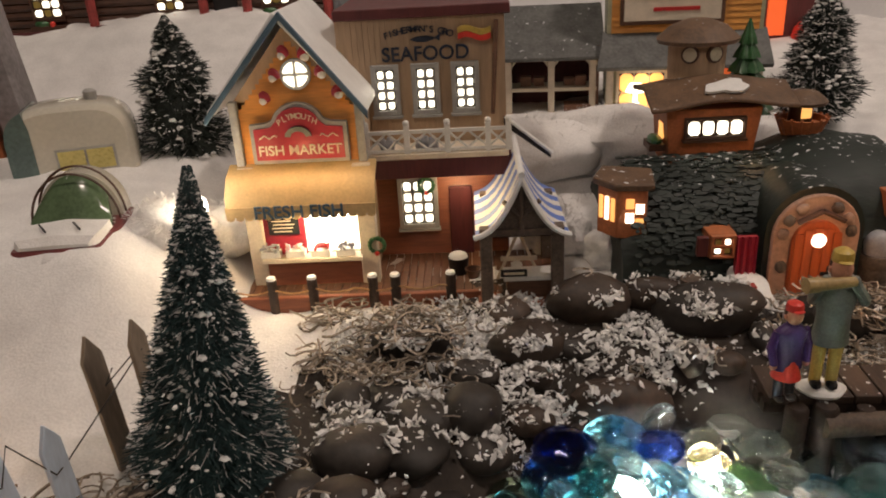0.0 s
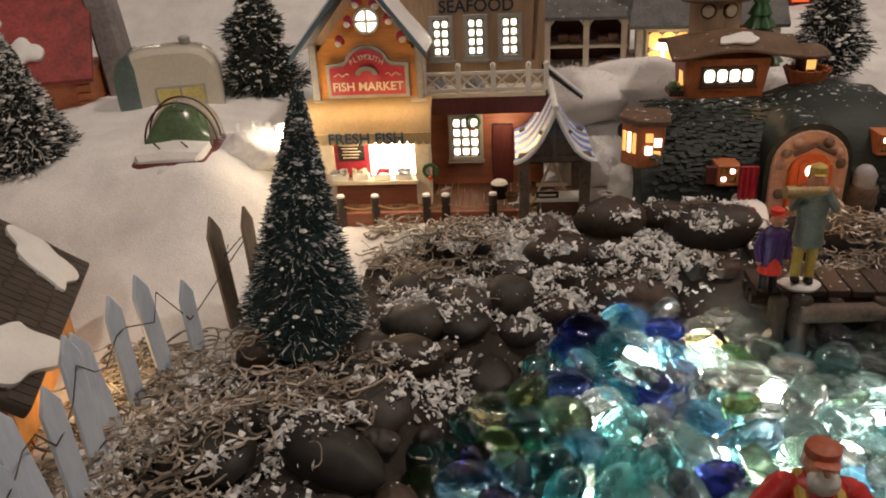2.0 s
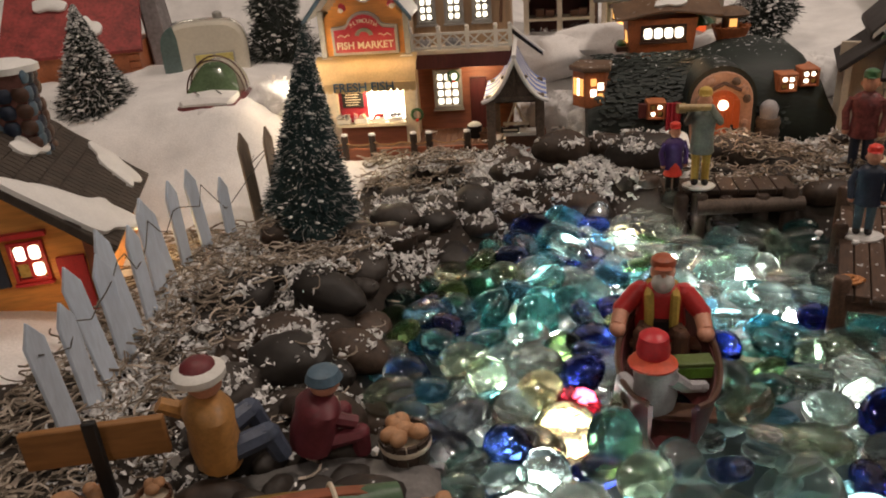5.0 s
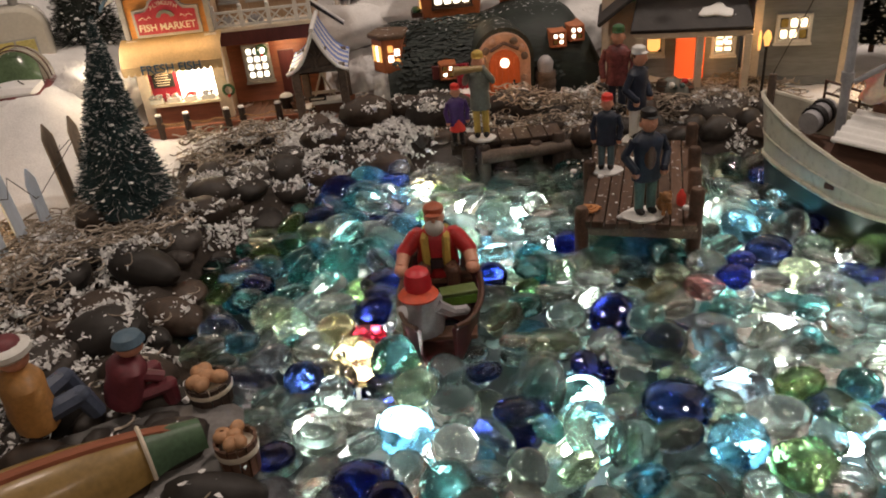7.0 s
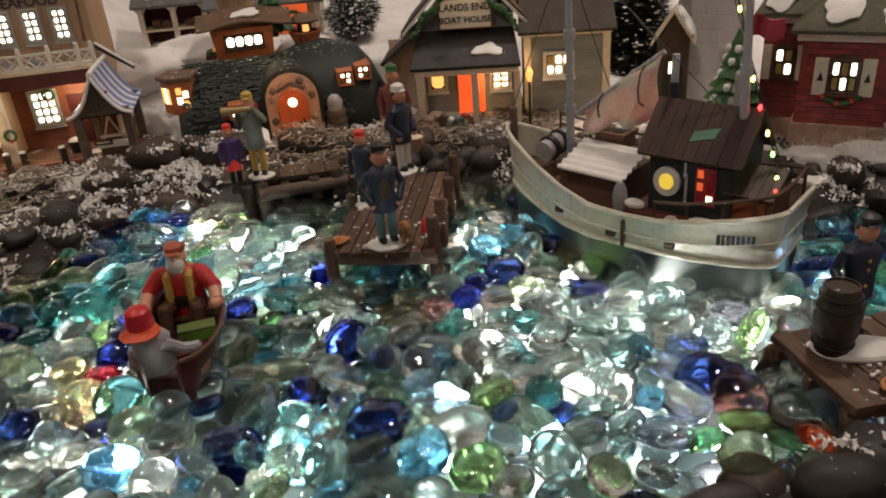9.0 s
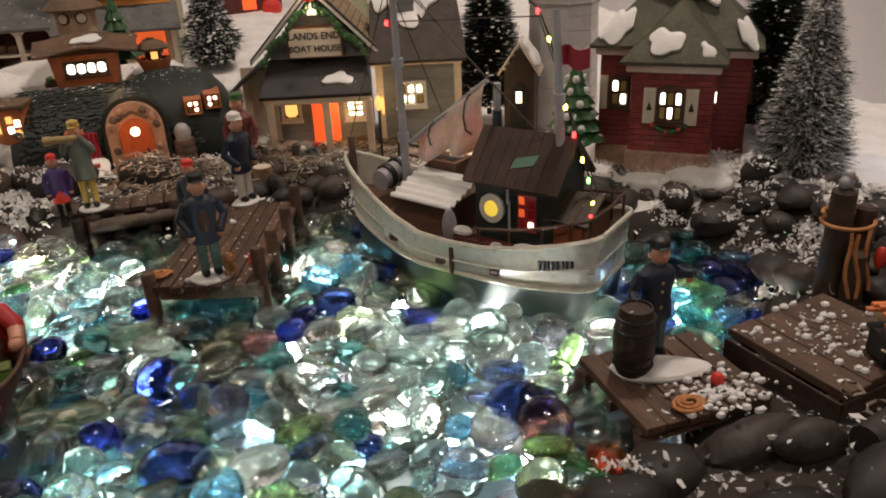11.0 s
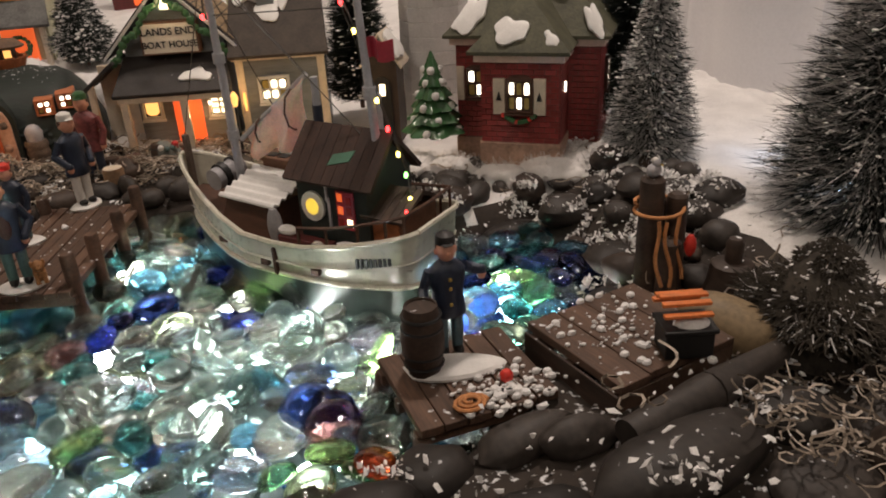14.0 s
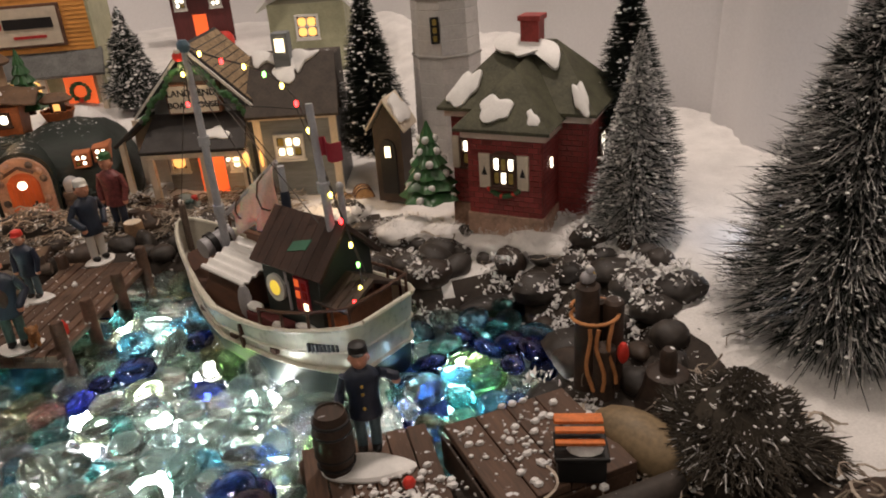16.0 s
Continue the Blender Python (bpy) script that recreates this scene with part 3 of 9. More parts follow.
def slab(p, q, r, u, t, s=None, m=0):
    """A roof slab through four corners, of thickness t downwards."""
    s = s or Shape()
    a = [Vector(v) for v in (p, q, r, u)]
    n = (a[1] - a[0]).cross(a[3] - a[0]).normalized()
    n = n if n.z > 0 else -n
    return s.put([*a, *[v - n * t for v in a]], [(0, 1, 2, 3), (7, 6, 5, 4), (0, 4, 5, 1), (1, 5, 6, 2), (2, 6, 7, 3), (3, 7, 4, 0)], m)


def snow_patch(parent, pts, n_axis, off=0.002, name="snow_patch"):
    """A rounded lump of painted snow on a slope: outline pts, pushed along n_axis."""
    n = Vector(n_axis).normalized()
    c = sum((Vector(p) for p in pts), Vector()) / len(pts)
    ph = 7 * c.x + 11 * c.y + 200 * c.z
    ring = [Vector(p) for p in pts]
    for _ in range(3):
        ring = [q for a, b in zip(ring, ring[1:] + ring[:1]) for q in (a.lerp(b, 0.25), a.lerp(b, 0.75))]
    k = len(ring)
    ring = [c + (p - c) * (1.04 + 0.16 * math.sin(6.2832 * 3 * i / k + ph) + 0.11 * math.sin(6.2832 * 5 * i / k + 2.3 * ph)) for i, p in enumerate(ring)]
    rings = [[tuple(p - n * 0.001) for p in ring], [tuple(p + n * off * 0.6) for p in ring], [tuple(c.lerp(p, 0.82) + n * off) for p in ring], [tuple(c.lerp(p, 0.4) + n * off * 1.25) for p in ring]]
    return part(name, Shape().loft(rings), SNOWPAINT, parent)


def wreath(parent, x, y, z, r, m=GREEN):
    rng = random.Random(int(x * 1e4))
    s = Shape()
    for i in range(14):
        a = 2 * math.pi * i / 14
        s.ball((x + r * math.cos(a), y - 0.002, z + r * math.sin(a)), r * rng.uniform(0.28, 0.4), 0, 6, 4)
    s.ball((x, y - 0.004, z - r), r * 0.35, 1, 6, 4)
    return part("wreath", s, [m, HOTRED], parent, "green wreath with a red bow")


def fish_market():
    h = thing("fish_market", pose(0, 0, 0), "wooden waterfront market building with lit windows and red sign", "model house")
    # gabled front block
    x0, x1, yf, yb = -0.157, -0.064, 0.500, 0.60
    s = Shape().box(x0 + 0.002, x1 - 0.002, yf + 0.003, yb, 0.02, 0.166)
    s.extr([(x0 + 0.002, 0.166), (x1 - 0.002, 0.166), (-0.1105, 0.219)], yf + 0.003, yb)
    part("core", s, TAN_BOARD, h)
    top = lambda z: (x0 + 0.006, x1 - 0.006) if z < 0.160 else (x0 + 0.006 + (z - 0.160) * 0.86, x1 - 0.006 - (z - 0.160) * 0.86)  # noqa: E731
    siding("siding", h, ORANGE_BOARD, x0, x1, 0.121, 0.213, yf + 0.003, 0.0034, top, "orange lapped boards")
    for a in (x0, x1 - 0.006):
        part("corner_post", Shape().box(a, a + 0.006, yf - 0.001, yf + 0.006, 0.095, 0.168), FRAME, h, bevel=0.0008)
    part("roof", gable_roof(x0 - 0.012, x1 + 0.004, yf - 0.012, yb + 0.01, 0.158, 0.222, 0.005), SNOWPAINT, h, "white snow-covered roof", bevel=0.0015)
    s = Shape()
    for a, b in (((x0 - 0.013, 0.155), (-0.1105, 0.2215)), ((-0.1105, 0.2215), (x1 + 0.005, 0.155))):
        s.extr([a, b, (b[0], b[1] + 0.0055), (a[0], a[1] + 0.0055)], yf - 0.0145, yf - 0.011)
    part("rake_board", s, BLUE_TRIM, h, "slate blue rake board", bevel=0.0006)
    # round gable window
    win = part("round_window", Shape().cyl((-0.107, yf + 0.001, 0.185), (-0.107, yf - 0.002, 0.185), 0.0105, n=24), FRAME, h)
    for i in range(4):
        a0 = math.pi / 4 + i * math.pi / 2
        poly = [(-0.107 + 0.0018 * math.cos(a0), 0.185 + 0.0018 * math.sin(a0))] + [(-0.107 + 0.0082 * math.cos(a0 + d), 0.185 + 0.0082 * math.sin(a0 + d)) for d in (-0.62, -0.3, 0, 0.3, 0.62)]
        part("pane", Shape().extr(poly, yf - 0.0032, yf - 0.0015), PANE_HOT, win)
    # net floats hanging on both sides of the round window
    for i, (fx, fz) in enumerate([(-0.113, 0.2005), (-0.121, 0.186), (-0.1295, 0.171), (-0.100, 0.199), (-0.090, 0.187), (-0.080, 0.173)]):
        sx = -1 if i < 3 else 1
        t = Euler((0, radians(35 * sx), 0)).to_matrix()
        s = Shape().ball((fx, yf - 0.003, fz), (0.0036, 0.003, 0.0048), 0, 8, 6, t)
        s.ball((fx - sx * -0.001, yf - 0.0036, fz - 0.0024), (0.0033, 0.003, 0.0030), 1, 8, 5, t)
        part("net_float", s, [RED_SIGN, WHITE], h, "red and white net floats")
    # red sign with stepped, rounded top
    cx, w, zb, zt = -0.1095, 0.031, 0.127, 0.149
    def outline(g):
        p = [(cx - w - g, zb - g), (cx + w + g, zb - g), (cx + w + g, zt + g), (cx + w * 0.62 + g, zt + g + 0.001)]
        p += [(cx + (0.0155 + g) * math.cos(a), zt + 0.002 + (0.0125 + g) * math.sin(a)) for a in np.linspace(0.25, math.pi - 0.25, 9)]
        return p + [(cx - w * 0.62 - g, zt + g + 0.001), (cx - w - g, zt + g)]
    board = part("sign_board", Shape().extr(outline(0.003), yf - 0.0035, yf + 0.001), FRAME, h, bevel=0.0005)
    part("sign_face", Shape().extr(outline(0.0), yf - 0.0046, yf - 0.003), RED_SIGN, board, "red sign face")
    words("FISH MARKET", board, pose(cx, yf - 0.0048, 0.1335) @ STAND, 0.0098, CREAM)
    for i, ch in enumerate("PLYMOUTH"):
        u = i / 7 - 0.5
        words(ch, board, pose(cx + 0.0245 * u, yf - 0.0048, 0.1575 - 0.0165 * u * u, 0, 42 * u, 0) @ STAND, 0.0056, CREAM, "letter", 0.0004)
    s = Shape()
    rr = [(cx + r * math.cos(a), 0.1425 + 0.85 * r * math.sin(a)) for r, angles in ((0.0095, np.linspace(0.15, 2.99, 9)), (0.0055, np.linspace(2.99, 0.15, 9))) for a in angles]
    s.extr(rr, yf - 0.0066, yf - 0.004)
    part("fish_ornament", s, GREYCLOTH, board, "grey leaping fish")
    for sx in (-1, 1):
        part("flourish", Shape().tube([(cx + sx * (0.015 + 0.0018 * i), yf - 0.005, 0.1435 + 0.0012 * math.sin(i * 1.6)) for i in range(8)], 0.0005, 5), CREAM, board)
    # awning and shop front
    s = Shape()
    prof = [(yf + 0.002, 0.1235), (yf - 0.012, 0.118), (yf - 0.021, 0.107), (yf - 0.024, 0.096), (yf - 0.0225, 0.096), (yf - 0.019, 0.106), (yf - 0.011, 0.1155), (yf + 0.002, 0.121)]
    s.extr(prof, x0 - 0.006, x1 + 0.006, "yz")
    part("awning", s, AWNING, h, "cream cloth awning", bevel=0.0006)
    tabs, n = [(x1 + 0.006, 0.0995), (x0 - 0.006, 0.0995)], 16
    for i in range(n):
        a, st = x0 - 0.006 + (x1 - x0 + 0.012) * i / n, (x1 - x0 + 0.012) / n
        tabs += [(a + 0.0003, 0.0925), (a + 0.0009, 0.0904), (a + st / 2, 0.0896), (a + st - 0.0009, 0.0904), (a + st - 0.0003, 0.0925)]
    val = part("valance", Shape().extr(tabs, yf - 0.0245, yf - 0.0232), AWNING, h, "cream scalloped valance")
    words("FRESH FISH", val, pose(-0.1115, yf - 0.0250, 0.0952) @ STAND, 0.0128, BLUE_TRIM)
    # open lit shop window: counter, back wall, board, baskets
    part("shop_pillar", Shape().box(x0, x0 + 0.012, yf - 0.004, yf + 0.004, 0.03, 0.122), CREAM, h, bevel=0.001)
    part("shop_pillar", Shape().box(x1 - 0.011, x1 + 0.002, yf - 0.006, yf + 0.004, 0.03, 0.122), CREAM, h, bevel=0.001)
    siding("shop_base", h, RUST_BOARD, x0 + 0.012, x1 - 0.011, 0.03, 0.050, yf - 0.003, 0.0034)
    part("counter", Shape().box(x0 + 0.010, x1 - 0.009, yf - 0.010, yf + 0.002, 0.050, 0.0535), CREAM, h, bevel=0.0006)
    part("shop_window", Shape().box(-0.114, x1 - 0.012, yf - 0.0005, yf + 0.002, 0.056, 0.090), glow("shop_light", (1.0, 0.92, 0.78), 7.0), h, "brightly lit shop window")
    part("display_back", Shape().box(x0 + 0.012, -0.115, yf - 0.0005, yf + 0.002, 0.0535, 0.090), RED_SIGN, h)
    mb = part("menu_board", Shape().box(-0.141, -0.1185, yf - 0.003, yf - 0.0006, 0.070, 0.0885), BLACK, h, "black menu board with illegible lines", bevel=0.0004)
    for i in range(6):
        part("text_bar", Shape().box(-0.138 + 0.001 * (i % 2), -0.1215 - 0.0012 * (i % 3), yf - 0.0034, yf - 0.0029, 0.0858 - 0.0027 * i, 0.0866 - 0.0027 * i), CREAM, mb)
    rng = random.Random(3)
    for i in range(4):
        s = Shape()
        bx = -0.141 + 0.0185 * i
        s.box(bx - 0.007, bx + 0.007, yf - 0.008, yf - 0.001, 0.0537, 0.0585)
        for k in range(10):
            s.ball((bx + rng.uniform(-0.006, 0.006), yf - rng.uniform(0.002, 0.008), 0.0595 + rng.uniform(0, 0.003)), (0.0032, 0.0013, 0.0014), 1, 6, 4, Euler((0, rng.uniform(-1, 1), rng.uniform(0, 3))).to_matrix())
        part("fish_tray", s, [WHITE, [LIGHTGREY, PINK, RED, LIGHTGREY][i]], h)
    # long block with board-and-batten upper wall
    X0, X1, Y = -0.066, 0.036, 0.545
    part("long_block", Shape().box(X0 - 0.02, X1, Y + 0.003, 0.64, 0.02, 0.213), TAN_BOARD, h)
    bw = part("batten_wall", Shape().box(X0 - 0.012, X1 - 0.001, Y + 0.002, Y + 0.0035, 0.113, 0.212), TAN_BOARD, h, "tan vertical boards")
    for i in range(26):
        a = X0 - 0.012 + i * 0.0042
        part("board", Shape().box(a, min(a + 0.0036, X1), Y + 0.0012 + 0.0003 * (i % 2), Y + 0.0035, 0.112, 0.2125), TAN_BOARD, bw)
    part("parapet", Shape().box(X0 - 0.02, X1 + 0.004, Y - 0.002, 0.645, 0.2125, 0.220), MAROON, h, "maroon parapet trim", bevel=0.0008)
    for wx in (-0.052, -0.0225, 0.0065):
        pane_window(h, wx, 0.162, 0.0135, 0.030, Y + 0.001, 2, 4, PANE_HOT, FRAME)
    part("downpipe", Shape().cyl((0.026, Y - 0.003, 0.142), (0.030, Y - 0.003, 0.209), 0.0016, n=8), WOOD_MID, h)
    words("SEAFOOD", h, pose(-0.0215, Y + 0.0005, 0.187) @ STAND, 0.0142, NAVY)
    arc = "FISHERMAN'S GRO"
    for i, ch in enumerate(arc):
        if ch != " ":
            u = i / 14 - 0.5
            words(ch, h, pose(-0.026 + 0.046 * u, Y + 0.0005, 0.2045 - 0.016 * u * u, 0, 30 * u, 0) @ STAND, 0.0066, NAVY, "letter", 0.0004)
    fish = [(a - 0.011, b - 0.0012) for a, b in ((-0.021, 0.1985), (-0.016, 0.2005), (-0.009, 0.201), (-0.003, 0.1995), (0.001, 0.202), (0.0005, 0.197), (-0.003, 0.1985), (-0.010, 0.1965), (-0.016, 0.1968))]
    part("fish_painting", Shape().extr(fish, Y - 0.0002, Y + 0.0015), NAVY, h, "dark painted fish")
    s = Shape()
    for k, (dz, mm) in enumerate(((0, 0), (-0.0042, 1))):
        up = [(0.0025 + 0.0235 * i / 8, 0.2045 + dz + 0.0016 * math.sin(i * 0.8)) for i in range(9)]
        s.extr(up + [(a, b - 0.0040) for a, b in reversed(up)], Y - 0.004, Y - 0.002, "xz", mm)
    part("banner", s, [YELLOW, HOTRED], h, "yellow and red waving flag")
    # balcony with crossed rails
    yb2 = Y - 0.028
    part("balcony_floor", Shape().box(X0 - 0.004, X1, yb2 - 0.002, Y + 0.002, 0.117, 0.1215), CREAM, h, bevel=0.0008)
    s = Shape().box(X0, X1, yb2 - 0.001, yb2 + 0.001, 0.136, 0.1385).box(X0, X1, yb2 - 0.001, yb2 + 0.001, 0.1225, 0.1245)
    n = 7
    for i in range(n):
        a, b = X0 + (X1 - X0) * i / n, X0 + (X1 - X0) * (i + 1) / n
        s.cyl((a, yb2, 0.124), (b, yb2, 0.137), 0.0009, n=5).cyl((a, yb2, 0.137), (b, yb2, 0.124), 0.0009, n=5)
    part("balustrade", s, WHITE, h, "cream balcony rail of crossed bars")
    for i in range(n + 1):
        a = X0 + (X1 - X0) * i / n
        if i % 2 == 0 or i == n:
            part("baluster_post", Shape().box(a - 0.002, a + 0.002, yb2 - 0.002, yb2 + 0.002, 0.1215, 0.142).ball((a, yb2, 0.1435), 0.0024, 0, 8, 5), WHITE, h)
    s = Shape()
    for px in (-0.052, -0.026, -0.02):
        for k in range(5):
            s.ball((px + 0.0016 * (k - 2), yb2 + 0.006, 0.1235 + 0.004 * abs(math.sin(k * 2.1 + px * 90))), (0.0025, 0.0025, 0.006), 0, 6, 5)
    part("potted_greens", s, LIGHTGREY, h)
    part("porch_fascia", Shape().box(X0, X1 + 0.002, yb2 + 0.001, Y + 0.002, 0.102, 0.117), MAROON, h, "maroon fascia boards", bevel=0.0006)
    siding("porch_wall", h, RUST_BOARD, X0, X1, 0.03, 0.102, Y + 0.002, 0.0034, None, "rust red lapped boards")
    w = pane_window(h, -0.034, 0.0745, 0.024, 0.035, Y - 0.0005, 3, 4, PANE_HOT, FRAME, sill=True)
    part("door", Shape().box(-0.010, 0.008, Y - 0.002, Y + 0.002, 0.03, 0.086), MAROON, h, "dark red porch door", bevel=0.0008)
    wreath(h, -0.027, Y - 0.003, 0.089, 0.0055)
    wreath(h, -0.062, yf - 0.006, 0.061, 0.0055)
    # deck with planks, kerb, bollards and rope
    d = part("deck", Shape().box(-0.168, 0.066, 0.470, Y + 0.003, 0.008, 0.0285), RUST_BOARD, h)
    for i in range(39):
        a = -0.168 + 0.006 * i
        part("plank", Shape().box(a + 0.0003, a + 0.0057, 0.4712, Y, 0.0286, 0.0302), WOOD_MID, d)
    part("deck_kerb", Shape().box(-0.169, 0.012, 0.467, 0.4712, 0.008, 0.0335), RUST_BOARD, d, bevel=0.0008)
    for px in (-0.136, -0.107, -0.064, -0.048, -0.009):
        part("bollard", Shape().turn([(0.0034, 0.01), (0.0037, 0.046), (0.0037, 0.0475), (0.002, 0.049)], 10, at=(px, 0.4675, 0)).turn([(0.0036, 0.048), (0.0032, 0.0497), (0.001, 0.0502)], 8, 1, (px, 0.4675, 0)), [WOOD_DARK, SNOWPAINT], d)
    pts = [(-0.165 + 0.0055 * i, 0.4655, 0.041 - 0.0035 * math.sin(math.pi * ((i * 0.0055) % 0.03) / 0.03)) for i in range(29)]
    part("rope", Shape().tube(pts, 0.0007, 5), ROPE, d)
    # striped kiosk at the corner of the deck
    k = part("kiosk_platform", Shape().box(0.010, 0.071, 0.455, 0.535, 0.008, 0.030), RUST_BOARD, h)
    for px, py in ((0.0165, 0.4575), (0.0645, 0.4595), (0.018, 0.53), (0.064, 0.53)):
        part("post", Shape().box(px - 0.0042, px + 0.0042, py - 0.0042, py + 0.0042, 0.004, 0.085), WOOD_GREY, k, bevel=0.0008)
    def sag(u):
        return 0.121 - 0.040 * u - 0.010 * math.sin(math.pi * u)
    for sx in (-1, 1):
        top_line = [(0.0405 + sx * 0.031 * i / 6, sag(i / 6)) for i in range(7)]
        prof2 = top_line + [(a, b - 0.0022) for a, b in reversed(top_line)]
        for j in range(9):
            part("roof_stripe", Shape().extr(prof2, 0.452 + 0.092 * j / 9, 0.452 + 0.092 * (j + 1) / 9), WHITE if j % 2 else STRIPE, k)
    for sx in (-1, 1):
        part("rake_trim", Shape().tube([(0.0405 + sx * 0.032 * i / 6, 0.4512, sag(i / 6) - 0.001) for i in range(7)], 0.0020, 7), SNOWPAINT, k, "white roof edge")
    gp = [(0.0405 + 0.028 * i / 6, sag(abs(i) / 6) - 0.003) for i in range(-6, 7)]
    part("gable_panel", Shape().extr(gp + [(0.0655, 0.081), (0.0155, 0.081)], 0.4560, 0.4580), WOOD_GREY, k)
    part("back_roof", Shape().extr([(0.034, 0.139), (0.069, 0.110), (0.069, 0.105), (0.034, 0.132)], 0.544, 0.552), BLACK_ROOF, h, "charcoal side roof", bevel=0.0008)
    part("roof_edge_snow", Shape().tube([(0.035, 0.543, 0.139), (0.052, 0.543, 0.1245), (0.070, 0.543, 0.1095)], 0.0016, 6), SNOWPAINT, h)
    s = Shape()
    s.box(0.013, 0.068, 0.453, 0.4565, 0.080, 0.0845)
    s.cyl((0.0405, 0.4545, 0.083), (0.0405, 0.4545, 0.117), 0.002, n=6)
    for sx in (-1, 1):
        s.cyl((0.0405, 0.4545, 0.092), (0.0405 + sx * 0.012, 0.4545, 0.104), 0.0016, n=6)
    part("truss", s, WOOD_GREY, k)
    part("ridge_snow", Shape().tube([(0.0405, 0.450, 0.1225), (0.0405, 0.48, 0.123), (0.0405, 0.546, 0.123)], 0.0024, 8), SNOWPAINT, k)
    s = Shape().box(0.030, 0.062, 0.462, 0.476, 0.030, 0.043).box(0.028, 0.064, 0.460, 0.478, 0.043, 0.0465, 1)
    part("ice_chest", s, [WOOD_MID, WHITE], k, "wooden fish chest with a white lid", bevel=0.0008)
    s = Shape()
    s.cyl((0.024, 0.49, 0.03), (0.040, 0.487, 0.070), 0.0013, n=6).cyl((0.056, 0.49, 0.03), (0.040, 0.487, 0.070), 0.0013, n=6).box(0.027, 0.053, 0.4865, 0.4885, 0.047, 0.050)
    part("hanging_rack", s, CREAM, k)
    p = part("notice", Shape().box(0.026, 0.044, 0.4585, 0.4600, 0.0475, 0.0525), BLACK, k, "black notice with illegible writing")
    part("text_bar", Shape().box(0.028, 0.042, 0.4578, 0.4586, 0.0493, 0.0509), CREAM, p)
    lamp("POINT", "shop_bulb", pose(-0.11, 0.478, 0.086), 0.100, (1.0, 0.76, 0.42), 0.004)
    # unseen lamps hung before the gable, added for its warm glow
    for bx in (-0.140, -0.110, -0.080):
        lamp("POINT", "awning_bulb", pose(bx, 0.474, 0.129), 0.014, (1.0, 0.62, 0.26), 0.003)
    lamp("POINT", "porch_bulb", pose(0.000, 0.522, 0.094), 0.050, (1.0, 0.74, 0.42), 0.003)
    # tub and basket on the deck
    tub = thing("wash_tub", pose(-0.004, 0.507, 0.0302), "black tub heaped with snow on the deck", "tub")
    part("tub", Shape().turn([(0.0065, 0), (0.008, 0.012), (0.0083, 0.013), (0.0072, 0.013)], 14), BLACK, tub)
    part("snow_heap", Shape().ball((0, 0, 0.0128), (0.0075, 0.0075, 0.004), 0, 12, 6), SNOWPAINT, tub)
    b = thing("basket", pose(0.007, 0.497, 0.0302), "small round woven basket on the deck", "basket")
    part("bowl", Shape().turn([(0.004, 0), (0.0058, 0.006), (0.0063, 0.0072), (0.0055, 0.0072), (0.0038, 0.001)], 14), WOOD_MID, b)


